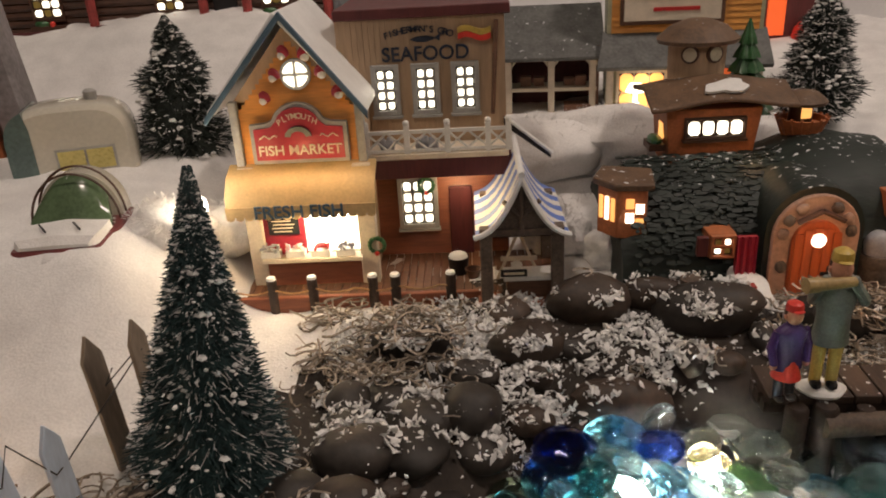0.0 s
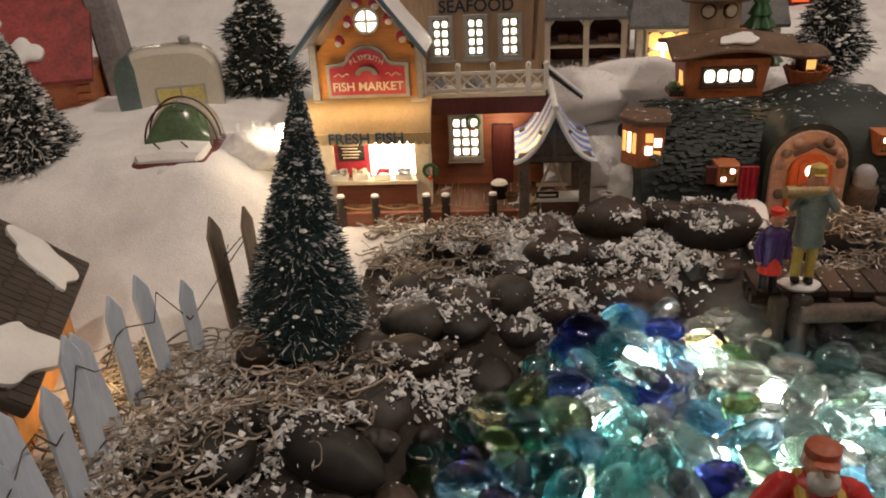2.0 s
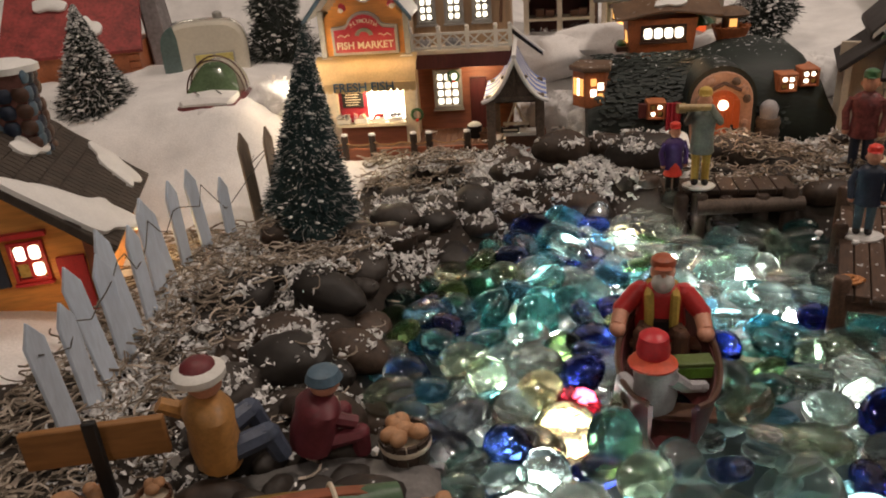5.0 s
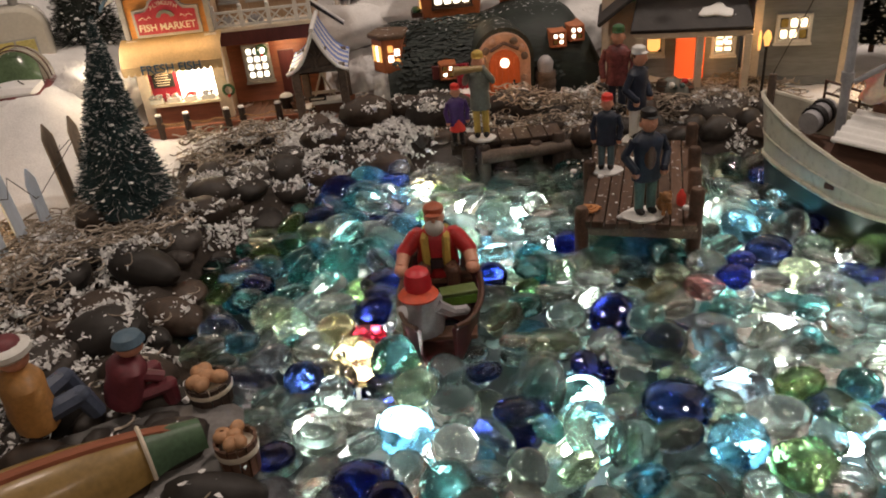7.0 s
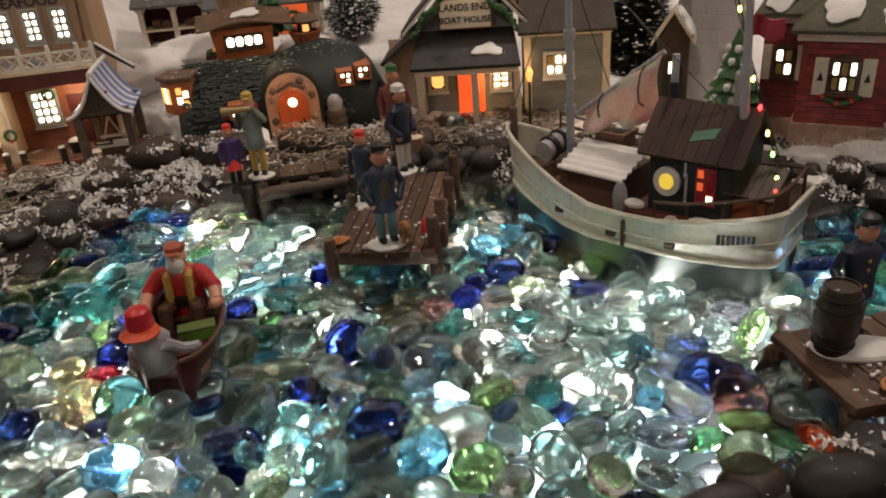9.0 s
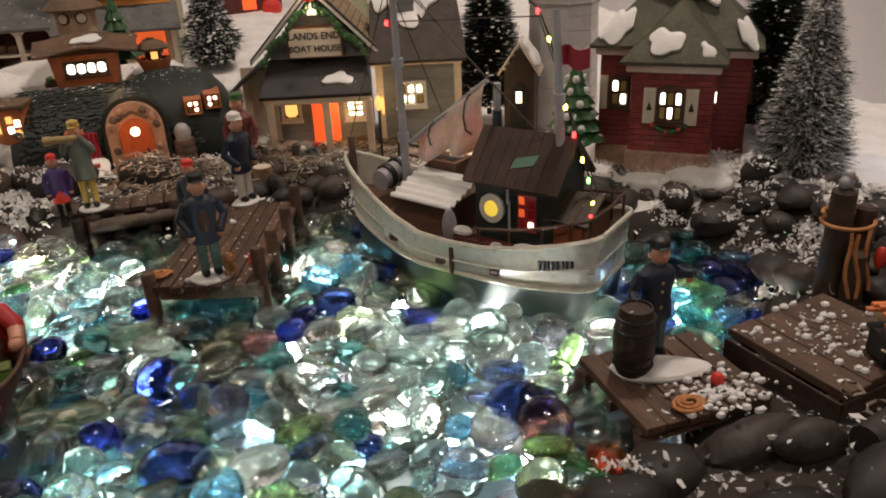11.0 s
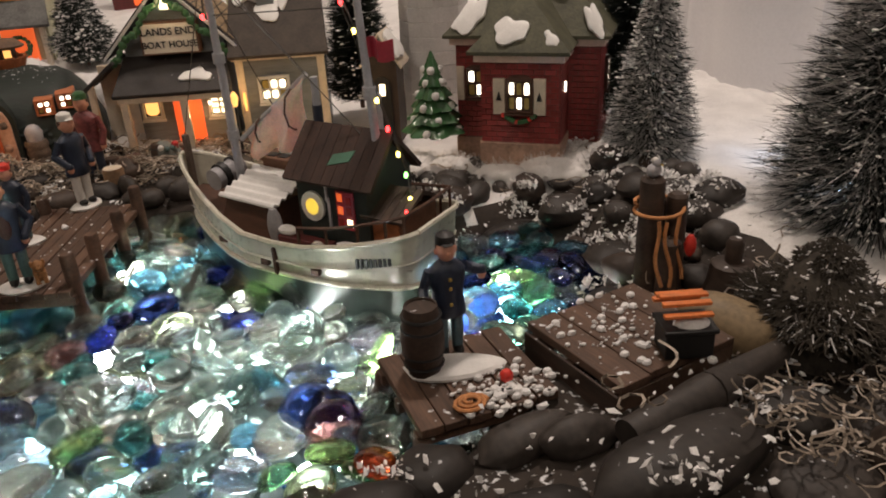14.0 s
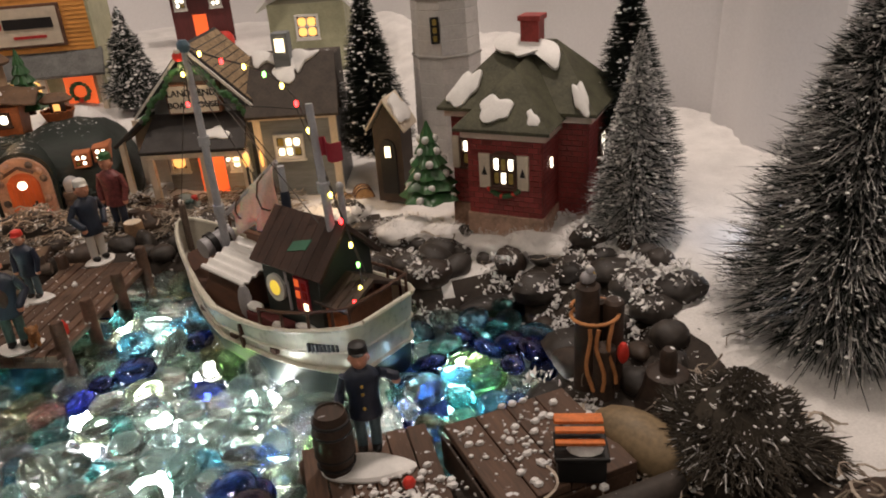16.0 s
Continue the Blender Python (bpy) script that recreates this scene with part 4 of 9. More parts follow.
def hill_house():
    """Round-doored house under a dark thatch mound."""
    h = thing("hill_house", pose(0.232, 0.505, 0.011), "earth-roofed cottage with round orange door and lit windows", "model house")
    rng = random.Random(4)
    # mound body: lofted arches along x
    rings = []
    for i in range(19):
        u = i / 18
        x = -0.120 + 0.240 * u
        dome = 0.086 + 0.016 * math.sin(math.pi * min(1, max(0, (u - 0.5) / 0.5))) * 1.0 - 0.004 * math.sin(9 * u)
        if u > 0.78:
            dome = 0.105 * math.sqrt(max(0.02, 1 - ((u - 0.72) / 0.30) ** 2))
        if u < 0.12:
            dome *= 0.72 + 0.28 * u / 0.12
        front = -0.034 + 0.006 * math.sin(7 * u)
        ring = [(x, front + 0.012, 0.0)]
        for k in range(11):
            a = math.pi * (1 - k / 10)
            ring.append((x, 0.046 + 0.084 * math.cos(a) * (1 if k > 5 else 0.95) + 0.002 * rng.uniform(-1, 1), 0.012 + (dome - 0.012) * math.sin(a) ** 0.62 + 0.0015 * rng.uniform(-1, 1)))
        ring.append((x, 0.135, 0.0))
        rings.append(ring)
    part("thatch_mound", Shape().loft(rings), THATCH, h, "dark green layered roof with snow dust")
    s = Shape()
    for row in range(17):
        for i in range(88):
            x = -0.110 + 0.0024 * i + rng.uniform(-0.001, 0.001)
            a = math.pi * (0.965 - 0.028 * row) + rng.uniform(-0.06, 0.06)
            z = 0.012 + 0.0785 * math.sin(a) ** 0.62 + rng.uniform(-0.001, 0.0006)
            if x > 0.070:
                continue
            y = 0.046 + 0.0795 * math.cos(a)
            s.ball((x, y, z), (rng.uniform(0.0016, 0.0068), rng.uniform(0.0012, 0.0030), 0.0007), 0, 5, 3, Euler((radians(60 - 3.2 * row), 0, rng.uniform(-0.3, 0.3))).to_matrix())
    part("thatch", s, THATCH, h)["kind"] = "stuff"
    # stone arch with round-topped door
    ax, ay = 0.004, -0.044
    def arch(w, top, n=14):
        return [(ax - w, 0.014), *[(ax + w * math.cos(a), top - w + w * math.sin(a)) for a in np.linspace(math.pi, 0, n)], (ax + w, 0.014)]
    part("porch_body", Shape().extr(arch(0.0325, 0.091), ay + 0.003, ay + 0.06), THATCH, h)
    st = part("stone_arch", Shape().extr(arch(0.0285, 0.086), ay, ay + 0.006), PLASTER, h, "pinkish plaster door surround with stones", bevel=0.001)
    for i, a in enumerate((-0.3, 0.12, 0.55, 1.05, 2.1, 2.6, 3.05, 3.45)):
        r = 0.0222
        m = Euler((0, -a, 0)).to_matrix()
        zc = 0.0575 + r * math.sin(a) if 0 <= a <= math.pi else 0.0575 - abs(min(a, math.pi - a)) * 0.07
        part("stone", Shape().ball((ax + r * math.cos(a), ay - 0.001, zc), (0.0040, 0.003, 0.0046), 0, 8, 5, m), [STONEWORK, WOOD_GREY][i % 2], st)
    dr = part("door", Shape().extr(arch(0.0165, 0.069), ay - 0.003, ay + 0.002), DOOR_RED, h, "orange-red plank door", bevel=0.0008)
    for i in range(5):
        x = ax - 0.0125 + 0.0062 * i
        part("plank", Shape().box(x - 0.0027, x + 0.0027, ay - 0.0042, ay - 0.0028, 0.0155, 0.058 + 0.006 * math.cos((i - 2) * 0.6)), DOOR_RED, dr)
    part("round_pane", Shape().cyl((ax, ay - 0.003, 0.0555), (ax, ay - 0.0052, 0.0555), 0.0048, n=16), PANE_HOT, dr, "round lit door window")
    s = Shape()
    for sx in (-1, 1):
        s.cyl((ax, ay - 0.005, 0.0765), (ax + sx * 0.0150, ay - 0.005, 0.0690), 0.0019, n=6)
    part("door_hood", s, BROWN, h)
    part("strap_hinge", Shape().box(ax + 0.004, ax + 0.015, ay - 0.0052, ay - 0.004, 0.030, 0.0325).box(ax + 0.008, ax + 0.0105, ay - 0.0052, ay - 0.004, 0.026, 0.0365), BLACK, dr)
    part("flower_tub", Shape().ball((ax + 0.019, ay - 0.006, 0.021), 0.0045, 0, 8, 5).ball((ax + 0.012, ay - 0.008, 0.0185), (0.004, 0.003, 0.003), 1, 8, 5), [HOTRED, WHITE], h)
    # dormer windows
    def two_light(x, z, y, dim, rz=0.0, name="dormer"):
        d = part(name, Shape().box(x - 0.0092, x + 0.0092, y - 0.002, y + 0.03, z - 0.0085, z + 0.0085), TERRA, h, bevel=0.0008)
        w = pane_window(d, x, z, 0.0125, 0.0125, y - 0.0025, 2, 2, PANE_HOT, TERRA, dim, False, 0.002)
        return d
    w1 = two_light(-0.056, 0.051, -0.038, {(0, 1), (1, 0)})
    part("shutter", Shape().box(-0.073, -0.0655, -0.042, -0.038, 0.044, 0.058), MAROON, h, bevel=0.0006)
    two_light(0.066, 0.070, -0.028, {(0, 0)})
    two_light(0.087, 0.073, -0.022, {(1, 0)})
    part("drape", Shape().loft([[(-0.047 + 0.0022 * i + 0.0008 * (i % 2), -0.045 + 0.002 * (i % 2), z) for i in range(7)] + [(-0.047 + 0.0022 * (6 - i), -0.040, z) for i in range(7)] for z in (0.026, 0.04, 0.058)]), RED_SIGN, h, "dark red hanging cloth")
    # side bay to the left
    b = part("bay", Shape().extr([(-0.139, -0.002), (-0.128, -0.018), (-0.108, -0.020), (-0.10, 0.01), (-0.13, 0.02)], 0.026, 0.062, "xy"), TERRA, h, "orange bay with lit panes", bevel=0.0008)
    part("bay_roof", Shape().extr([(-0.143, -0.001), (-0.130, -0.022), (-0.104, -0.024), (-0.098, 0.014), (-0.132, 0.026)], 0.062, 0.067, "xy"), BROWN_ROOF, b, bevel=0.0012)
    for x, z in ((-0.1125, 0.048), (-0.1195, 0.0415), (-0.1125, 0.0375), (-0.1195, 0.052)):
        part("pane", Shape().box(x - 0.0028, x + 0.0028, -0.0202, -0.0185, z - 0.0035, z + 0.0035), PANE_HOT if (x > -0.115) == (z > 0.045) else PANE_AMBER, b)
    for i in range(3):
        p0, p1 = Vector((-0.139, -0.002, 0)), Vector((-0.128, -0.018, 0))
        c = p0.lerp(p1, 0.2 + 0.3 * i)
        s = Shape()
        s.x = Matrix.Translation((c.x, c.y, 0.046)) @ Euler((0, 0, math.atan2(-0.016, 0.011))).to_matrix().to_4x4()
        part("pane", s.box(-0.0016, 0.0016, -0.0010, 0.001, -0.008, 0.009), PANE if i == 1 else PANE_AMBER, b)
    # raised lookout room on the mound
    u = part("lookout", Shape().loft([[(-0.066, -0.005, 0.080), (-0.004, -0.005, 0.080), (-0.004, 0.04, 0.080), (-0.066, 0.04, 0.080)], [(-0.071, -0.008, 0.127), (0.001, -0.008, 0.127), (0.001, 0.04, 0.127), (-0.071, 0.04, 0.127)]]), TERRA, h, "orange lookout room", bevel=0.0008)
    ww = pane_window(u, -0.034, 0.1125, 0.042, 0.0125, -0.008, 4, 1, PANE_HOT, BROWN, (), True, 0.002, pane_gap=0.0022)
    s = Shape()
    s.x = Matrix.Translation((-0.0685, 0.012, 0.108)) @ Euler((0, 0, radians(-90))).to_matrix().to_4x4()
    part("side_pane", s.box(-0.006, -0.001, -0.0015, 0.001, -0.006, 0.006).box(0.001, 0.006, -0.0015, 0.001, -0.006, 0.006), PANE_AMBER, u)
    part("planter", Shape().box(-0.081, -0.069, -0.002, 0.02, 0.094, 0.099).ball((-0.075, 0.009, 0.101), (0.006, 0.011, 0.004), 1, 8, 5), [BROWN, GREEN], u)
    rings = []
    for i in range(15):
        v = i / 14
        x = -0.085 + 0.108 * v
        z = 0.1265 + 0.0105 * math.sin(math.pi * v) ** 1.2 + 0.004 * abs(2 * v - 1) ** 3
        rings.append([(x, -0.020, z - 0.003), (x, -0.020, z), (x, 0.012, z + 0.012), (x, 0.05, z + 0.006), (x, 0.05, z + 0.002), (x, 0.012, z + 0.008)])
    part("curved_roof", Shape().loft(rings), BROWN_ROOF, u, "brown curved roof with snow", bevel=0.0008)
    snow_patch(u, [(-0.045, -0.012, 0.141), (-0.03, -0.016, 0.1405), (-0.012, -0.012, 0.1415), (-0.012, 0.0, 0.146), (-0.04, 0.0, 0.1455)], (0, -0.35, 1), 0.0015)
    # upper turret with round windows
    t = part("turret", Shape().turn([(0.0215, 0.120), (0.0225, 0.158), (0.021, 0.16)], 16, at=(-0.022, 0.052, 0)), TAN_BOARD, h, "tan turret with round windows")
    for a in (-70, -118):
        c = (-0.022 + 0.0225 * math.cos(radians(a)), 0.052 + 0.0225 * math.sin(radians(a)), 0.149)
        d = Vector((math.cos(radians(a)), math.sin(radians(a)), 0))
        rr = part("round_window", Shape().cyl(Vector(c) - d * 0.002, Vector(c) + d * 0.0012, 0.0068, n=18), BROWN, t)
        part("pane", Shape().cyl(Vector(c) + d * 0.001, Vector(c) + d * 0.0018, 0.0052, n=18), mat("frosted_pane", (0.6, 0.55, 0.42), 0.3, 0.1), rr)
    part("turret_roof", Shape().turn([(0.031, 0.156), (0.032, 0.159), (0.022, 0.168), (0.010, 0.173), (0.001, 0.174)], 16, at=(-0.022, 0.052, 0)), BROWN_ROOF, t)
    u.location = (-0.004, 0.060, -0.004)
    t.location = (-0.020, 0.048, 0.010)
    # chimney with balcony
    c = part("roof_balcony", Shape().turn([(0.011, 0.094), (0.018, 0.108), (0.0195, 0.112), (0.017, 0.112), (0.0165, 0.107)], 12, at=(0.043, 0.030, 0)), TERRA, h, "orange slatted roof balcony")
    for i in range(16):
        a = 2 * math.pi * i / 16
        part("slat", Shape().cyl((0.043 + 0.0125 * math.cos(a), 0.03 + 0.0125 * math.sin(a), 0.097), (0.043 + 0.0192 * math.cos(a), 0.03 + 0.0192 * math.sin(a), 0.1135), 0.0011, n=5), TERRA, c)
    part("cupola", Shape().turn([(0.009, 0.108), (0.009, 0.124)], 12, at=(0.043, 0.034, 0)), BROWN, c)
    part("cupola_pane", Shape().box(0.040, 0.0475, 0.0243, 0.0252, 0.112, 0.120), PANE_AMBER, c)
    part("cupola_roof", Shape().turn([(0.0185, 0.122), (0.019, 0.1245), (0.011, 0.131), (0.001, 0.1325)], 12, at=(0.043, 0.034, 0)), BROWN_ROOF, c)
    c.location = (-0.009, 0.040, -0.003)
    # steps, cellar hatch
    b.location = (0.005, 0.0, 0.024)
    part("brick_steps", Shape().box(-0.052, -0.034, -0.066, -0.040, 0.012, 0.020).box(-0.050, -0.036, -0.058, -0.040, 0.020, 0.028), BRICK, h, bevel=0.0008)
    snow_patch(h, [(-0.060, -0.064, 0.018), (-0.056, -0.040, 0.030), (-0.028, -0.040, 0.032), (-0.024, -0.066, 0.018), (-0.04, -0.07, 0.016)], (0, -0.4, 1), 0.002)
    part("barrel", Shape().turn([(0.0075, 0.014), (0.009, 0.024), (0.0075, 0.034)], 12, at=(-0.079, -0.054, 0)), WOOD_GREY, h)
    # milk can and stacked barrels at the far end
    for z in (0.012, 0.021, 0.030):
        part("keg", Shape().turn([(0.0105, z), (0.0118, z + 0.0045), (0.0105, z + 0.009)], 14, 0, (0.050, -0.036, 0)), WOOD_GREY, h)
    part("milk_can", Shape().turn([(0.008, 0.039), (0.009, 0.048), (0.006, 0.053), (0.0035, 0.055)], 12, 0, (0.050, -0.036, 0)), LIGHTGREY, h)
    # unseen lamp added clear of the door to warm it and the stones
    lamp("POINT", "door_bulb", pose(0.236, 0.412, 0.084), 0.045, (1.0, 0.50, 0.20), 0.004)
    lamp("POINT", "lookout_bulb", pose(0.215, 0.525, 0.112), 0.006, (1.0, 0.55, 0.22), 0.003)
    # old rowboat leaning on the mound
    boat = thing("leaning_dory", pose(0.132, 0.478, 0.022, 0, 42, 25), "weathered grey dory leaning against the mound", "rowboat")
    rings = [[(0.0, 0.011 * math.sin(math.pi * u) ** 0.7 * c, -0.028 + 0.064 * u) if abs(c) > 2 else (0.010 * math.sin(math.pi * u) ** 0.7 * (1 - abs(c)), 0.0115 * math.sin(math.pi * u) ** 0.7 * c, -0.028 + 0.064 * u) for c in (-1, -0.6, 0, 0.6, 1, 0.5, -0.5)] for u in np.linspace(0.03, 0.97, 10)]
    part("hull", Shape().loft(rings), WOOD_GREY, boat)


def boat_house():
    a = math.degrees(math.atan2(-0.035, 0.115))
    h = thing("boat_house", pose(0.375, 0.452, 0.0, 0, 0, a), "grey clapboard boathouse with sign and lit porch", "model house")
    w, zt = 0.112, 0.150
    D = 0.028
    # porch posts, roof, front wall set back
    part("core", Shape().box(0.006, w - 0.004, D, 0.12, 0.02, 0.128).extr([(0.006, 0.128), (w - 0.004, 0.128), (w / 2, 0.190)], D, 0.12), GREY_BOARD, h)
    top = lambda z: (0.008, w - 0.006) if z < 0.128 else (0.008 + (z - 0.128) * 0.84, w - 0.006 - (z - 0.128) * 0.84)  # noqa: E731
    siding("siding", h, GREY_BOARD, 0, w, 0.100, 0.186, D, 0.0052, top, "blue-grey lapped boards")
    siding("porch_wall", h, GREY_BOARD, 0.008, w - 0.006, 0.025, 0.1, D, 0.0052)
    part("roof", gable_roof(-0.016, w + 0.018, D - 0.013, 0.13, 0.118, 0.194, 0.006), BLACK_ROOF, h, "charcoal shingle roof", bevel=0.001)
    s = Shape()
    for p, q in (((-0.014, 0.119), (w / 2, 0.1925)), ((w / 2, 0.1925), (w + 0.016, 0.119))):
        s.extr([p, q, (q[0], q[1] + 0.004), (p[0], p[1] + 0.004)], D - 0.0165, D - 0.0135)
    part("rake_board", s, WHITE, h)
    line = [(w / 2 + 0.06 * (i / 14), D - 0.0185, 0.1845 - 0.064 * abs(i / 14) - 0.003 * math.sin(abs(i / 14) * 15)) for i in range(-14, 15)]
    garland = part("garland", Shape().tube(line, 0.0022, 7), GREEN, h, "green garland along the gable")
    for i, p in enumerate(line):
        part("bough", Shape().ball(p, (0.0042 + 0.0008 * math.sin(i * 2.3), 0.0035, 0.0042 + 0.0009 * math.cos(i * 1.9)), 0, 7, 5), GREEN, garland)
    part("red_bow", Shape().ball((w / 2, D - 0.030, 0.189), (0.0075, 0.0035, 0.006), 0, 8, 5).ball((w / 2, D - 0.030, 0.195), (0.005, 0.004, 0.0035), 1, 8, 5), [HOTRED, WHITE], h)
    part("gable_window", Shape().box(w / 2 - 0.006, w / 2 + 0.006, D - 0.012, D + 0.001, 0.167, 0.180), FRAME, h)
    part("gable_pane", Shape().box(w / 2 - 0.0042, w / 2 + 0.0042, D - 0.013, D - 0.011, 0.1685, 0.1785), PANE, h)
    for i in range(11):
        u0, u1 = 0.05 + i / 12, 0.05 + (i + 0.86) / 12
        P = lambda u, y: (w / 2 + (w / 2 + 0.018) * u, y, 0.2012 - 0.076 * u)  # noqa: E731
        part("shake", slab(P(u0, D - 0.012), P(u1, D - 0.012), P(u1, 0.128), P(u0, 0.128), 0.0012), mat("pale_shakes", (0.30, 0.21, 0.12), 0.75, 0.5, 90, 400, 0.5, dust=0.3) if i == 0 else bpy.data.materials["pale_shakes"], h)
    sg = part("sign_board", Shape().box(w / 2 - 0.0295, w / 2 + 0.0295, D - 0.0155, D - 0.001, 0.1235, 0.1565), WOOD_MID, h, "cream painted name sign", bevel=0.0006)
    part("sign_face", Shape().box(w / 2 - 0.0275, w / 2 + 0.0275, D - 0.0164, D - 0.015, 0.1253, 0.1547), mat("cream_face", (0.84, 0.77, 0.66), 0.5, 0.10), sg)
    words("LANDS END", sg, pose(w / 2, D - 0.0166, 0.1466) @ STAND, 0.0102, BLACK)
    words("BOAT HOUSE", sg, pose(w / 2, D - 0.0166, 0.1334) @ STAND, 0.0093, BLACK)
    lamp("POINT", "gable_bulb", h.matrix_world @ pose(w / 2, D - 0.034, 0.174), 0.014, (1.0, 0.70, 0.40), 0.003)
    pr = part("porch_roof", slab((-0.006, -0.018, 0.090), (w + 0.002, -0.018, 0.090), (w - 0.004, D, 0.122), (0.002, D, 0.122), 0.005), BLACK_ROOF, h, "charcoal porch roof with snow", bevel=0.001)
    snow_patch(pr, [(0.062, -0.006, 0.100), (0.066, 0.006, 0.106), (0.083, 0.008, 0.108), (0.096, 0.000, 0.103), (0.090, -0.008, 0.098)], (0, -0.6, 1), 0.002)
    part("porch_beam", Shape().box(-0.002, w, -0.014, -0.009, 0.080, 0.0865), CREAM, h, bevel=0.0008)
    for x in (0.0, 0.060, w - 0.006):
        part("porch_post", Shape().box(x, x + 0.0075, -0.015, -0.008, 0.018, 0.082), CREAM, h, bevel=0.0008)
    part("porch_floor", Shape().box(-0.004, w + 0.004, -0.018, D, 0.012, 0.022), WOOD_GREY, h)
    part("front_door", Shape().box(0.043, 0.073, D - 0.003, D + 0.001, 0.022, 0.085), PANE_RED, h, "glowing orange-red door")
    pane_window(h, 0.020, 0.066, 0.016, 0.020, D - 0.001, 1, 1, PANE_AMBER, WHITE)
    pane_window(h, 0.092, 0.064, 0.018, 0.020, D - 0.001, 2, 3, PANE, WHITE)
    part("porch_light", Shape().ball((0.089, -0.006, 0.074), 0.0022, 0, 8, 5), PANE_HOT, h)
    lamp("POINT", "porch_bulb", h.matrix_world @ pose(0.072, 0.002, 0.060), 0.022, (1.0, 0.50, 0.20), 0.003)
    # open lean-to at the side
    ln = part("lean_to_roof", slab((-0.040, -0.002, 0.094), (-0.004, -0.002, 0.122), (-0.004, 0.10, 0.122), (-0.040, 0.10, 0.094), 0.004), BLACK_ROOF, h, bevel=0.0008)
    part("lean_to_post", Shape().box(-0.034, -0.028, 0.0, 0.006, 0.018, 0.098), CREAM, h)
    part("lean_to_wall", Shape().box(-0.036, 0.006, 0.05, 0.055, 0.018, 0.11), CREAM, h)
    # lower wing with a lit window
    g = part("wing", Shape().box(w + 0.006, w + 0.098, 0.014, 0.10, 0.02, 0.118), GREY_BOARD, h)
    siding("", g, GREY_BOARD, w + 0.010, w + 0.094, 0.03, 0.112, 0.014, 0.0052, direct=True)
    for x in (w + 0.006, w + 0.092):
        part("corner_board", Shape().box(x, x + 0.008, 0.011, 0.018, 0.02, 0.118), CREAM, g)
    part("wing_eave", Shape().box(w + 0.003, w + 0.101, 0.006, 0.012, 0.112, 0.119), CREAM, g)
    part("wing_roof", slab((w + 0.0, 0.002, 0.117), (w + 0.106, 0.002, 0.117), (w + 0.100, 0.055, 0.176), (w + 0.004, 0.055, 0.176), 0.005).box(w + 0.004, w + 0.1, 0.053, 0.1, 0.11, 0.172), SHINGLE, g, "brown shingle wing roof", bevel=0.001)
    pane_window(g, w + 0.044, 0.080, 0.027, 0.022, 0.011, 3, 2, PANE, WHITE, {(2, 0), (0, 1)})
    snow_patch(g, [(w + 0.03, 0.035, 0.154), (w + 0.04, 0.048, 0.168), (w + 0.055, 0.05, 0.171), (w + 0.06, 0.038, 0.158), (w + 0.046, 0.026, 0.145)], (0, -1, 1), 0.002)
    Q = lambda x, u: (w + x, 0.002 + 0.053 * u, 0.1175 + 0.059 * u)  # noqa: E731
    snow_patch(g, [Q(0.002, 1.02), Q(0.012, 0.72), Q(0.022, 0.88), Q(0.034, 0.80), Q(0.040, 1.02)], (0, -1, 0.9), 0.0025)
    snow_patch(g, [Q(0.048, 1.02), Q(0.058, 0.62), Q(0.070, 0.86), Q(0.088, 1.02)], (0, -1, 0.9), 0.0025)
    dm = part("dormer", Shape().box(w + 0.034, w + 0.052, 0.040, 0.06, 0.160, 0.200), GREY_BOARD, g, "grey dormer with a lit pane", bevel=0.0008)
    part("pane", Shape().box(w + 0.038, w + 0.048, 0.0385, 0.0402, 0.180, 0.194), PANE, dm)
    part("wing_lamp", Shape().ball((w + 0.012, 0.004, 0.07), (0.0018, 0.0018, 0.012), 0, 8, 5), PANE_AMBER, g)
    lamp("POINT", "wing_bulb", h.matrix_world @ pose(w + 0.010, -0.010, 0.085), 0.010, (1.0, 0.55, 0.2), 0.003)


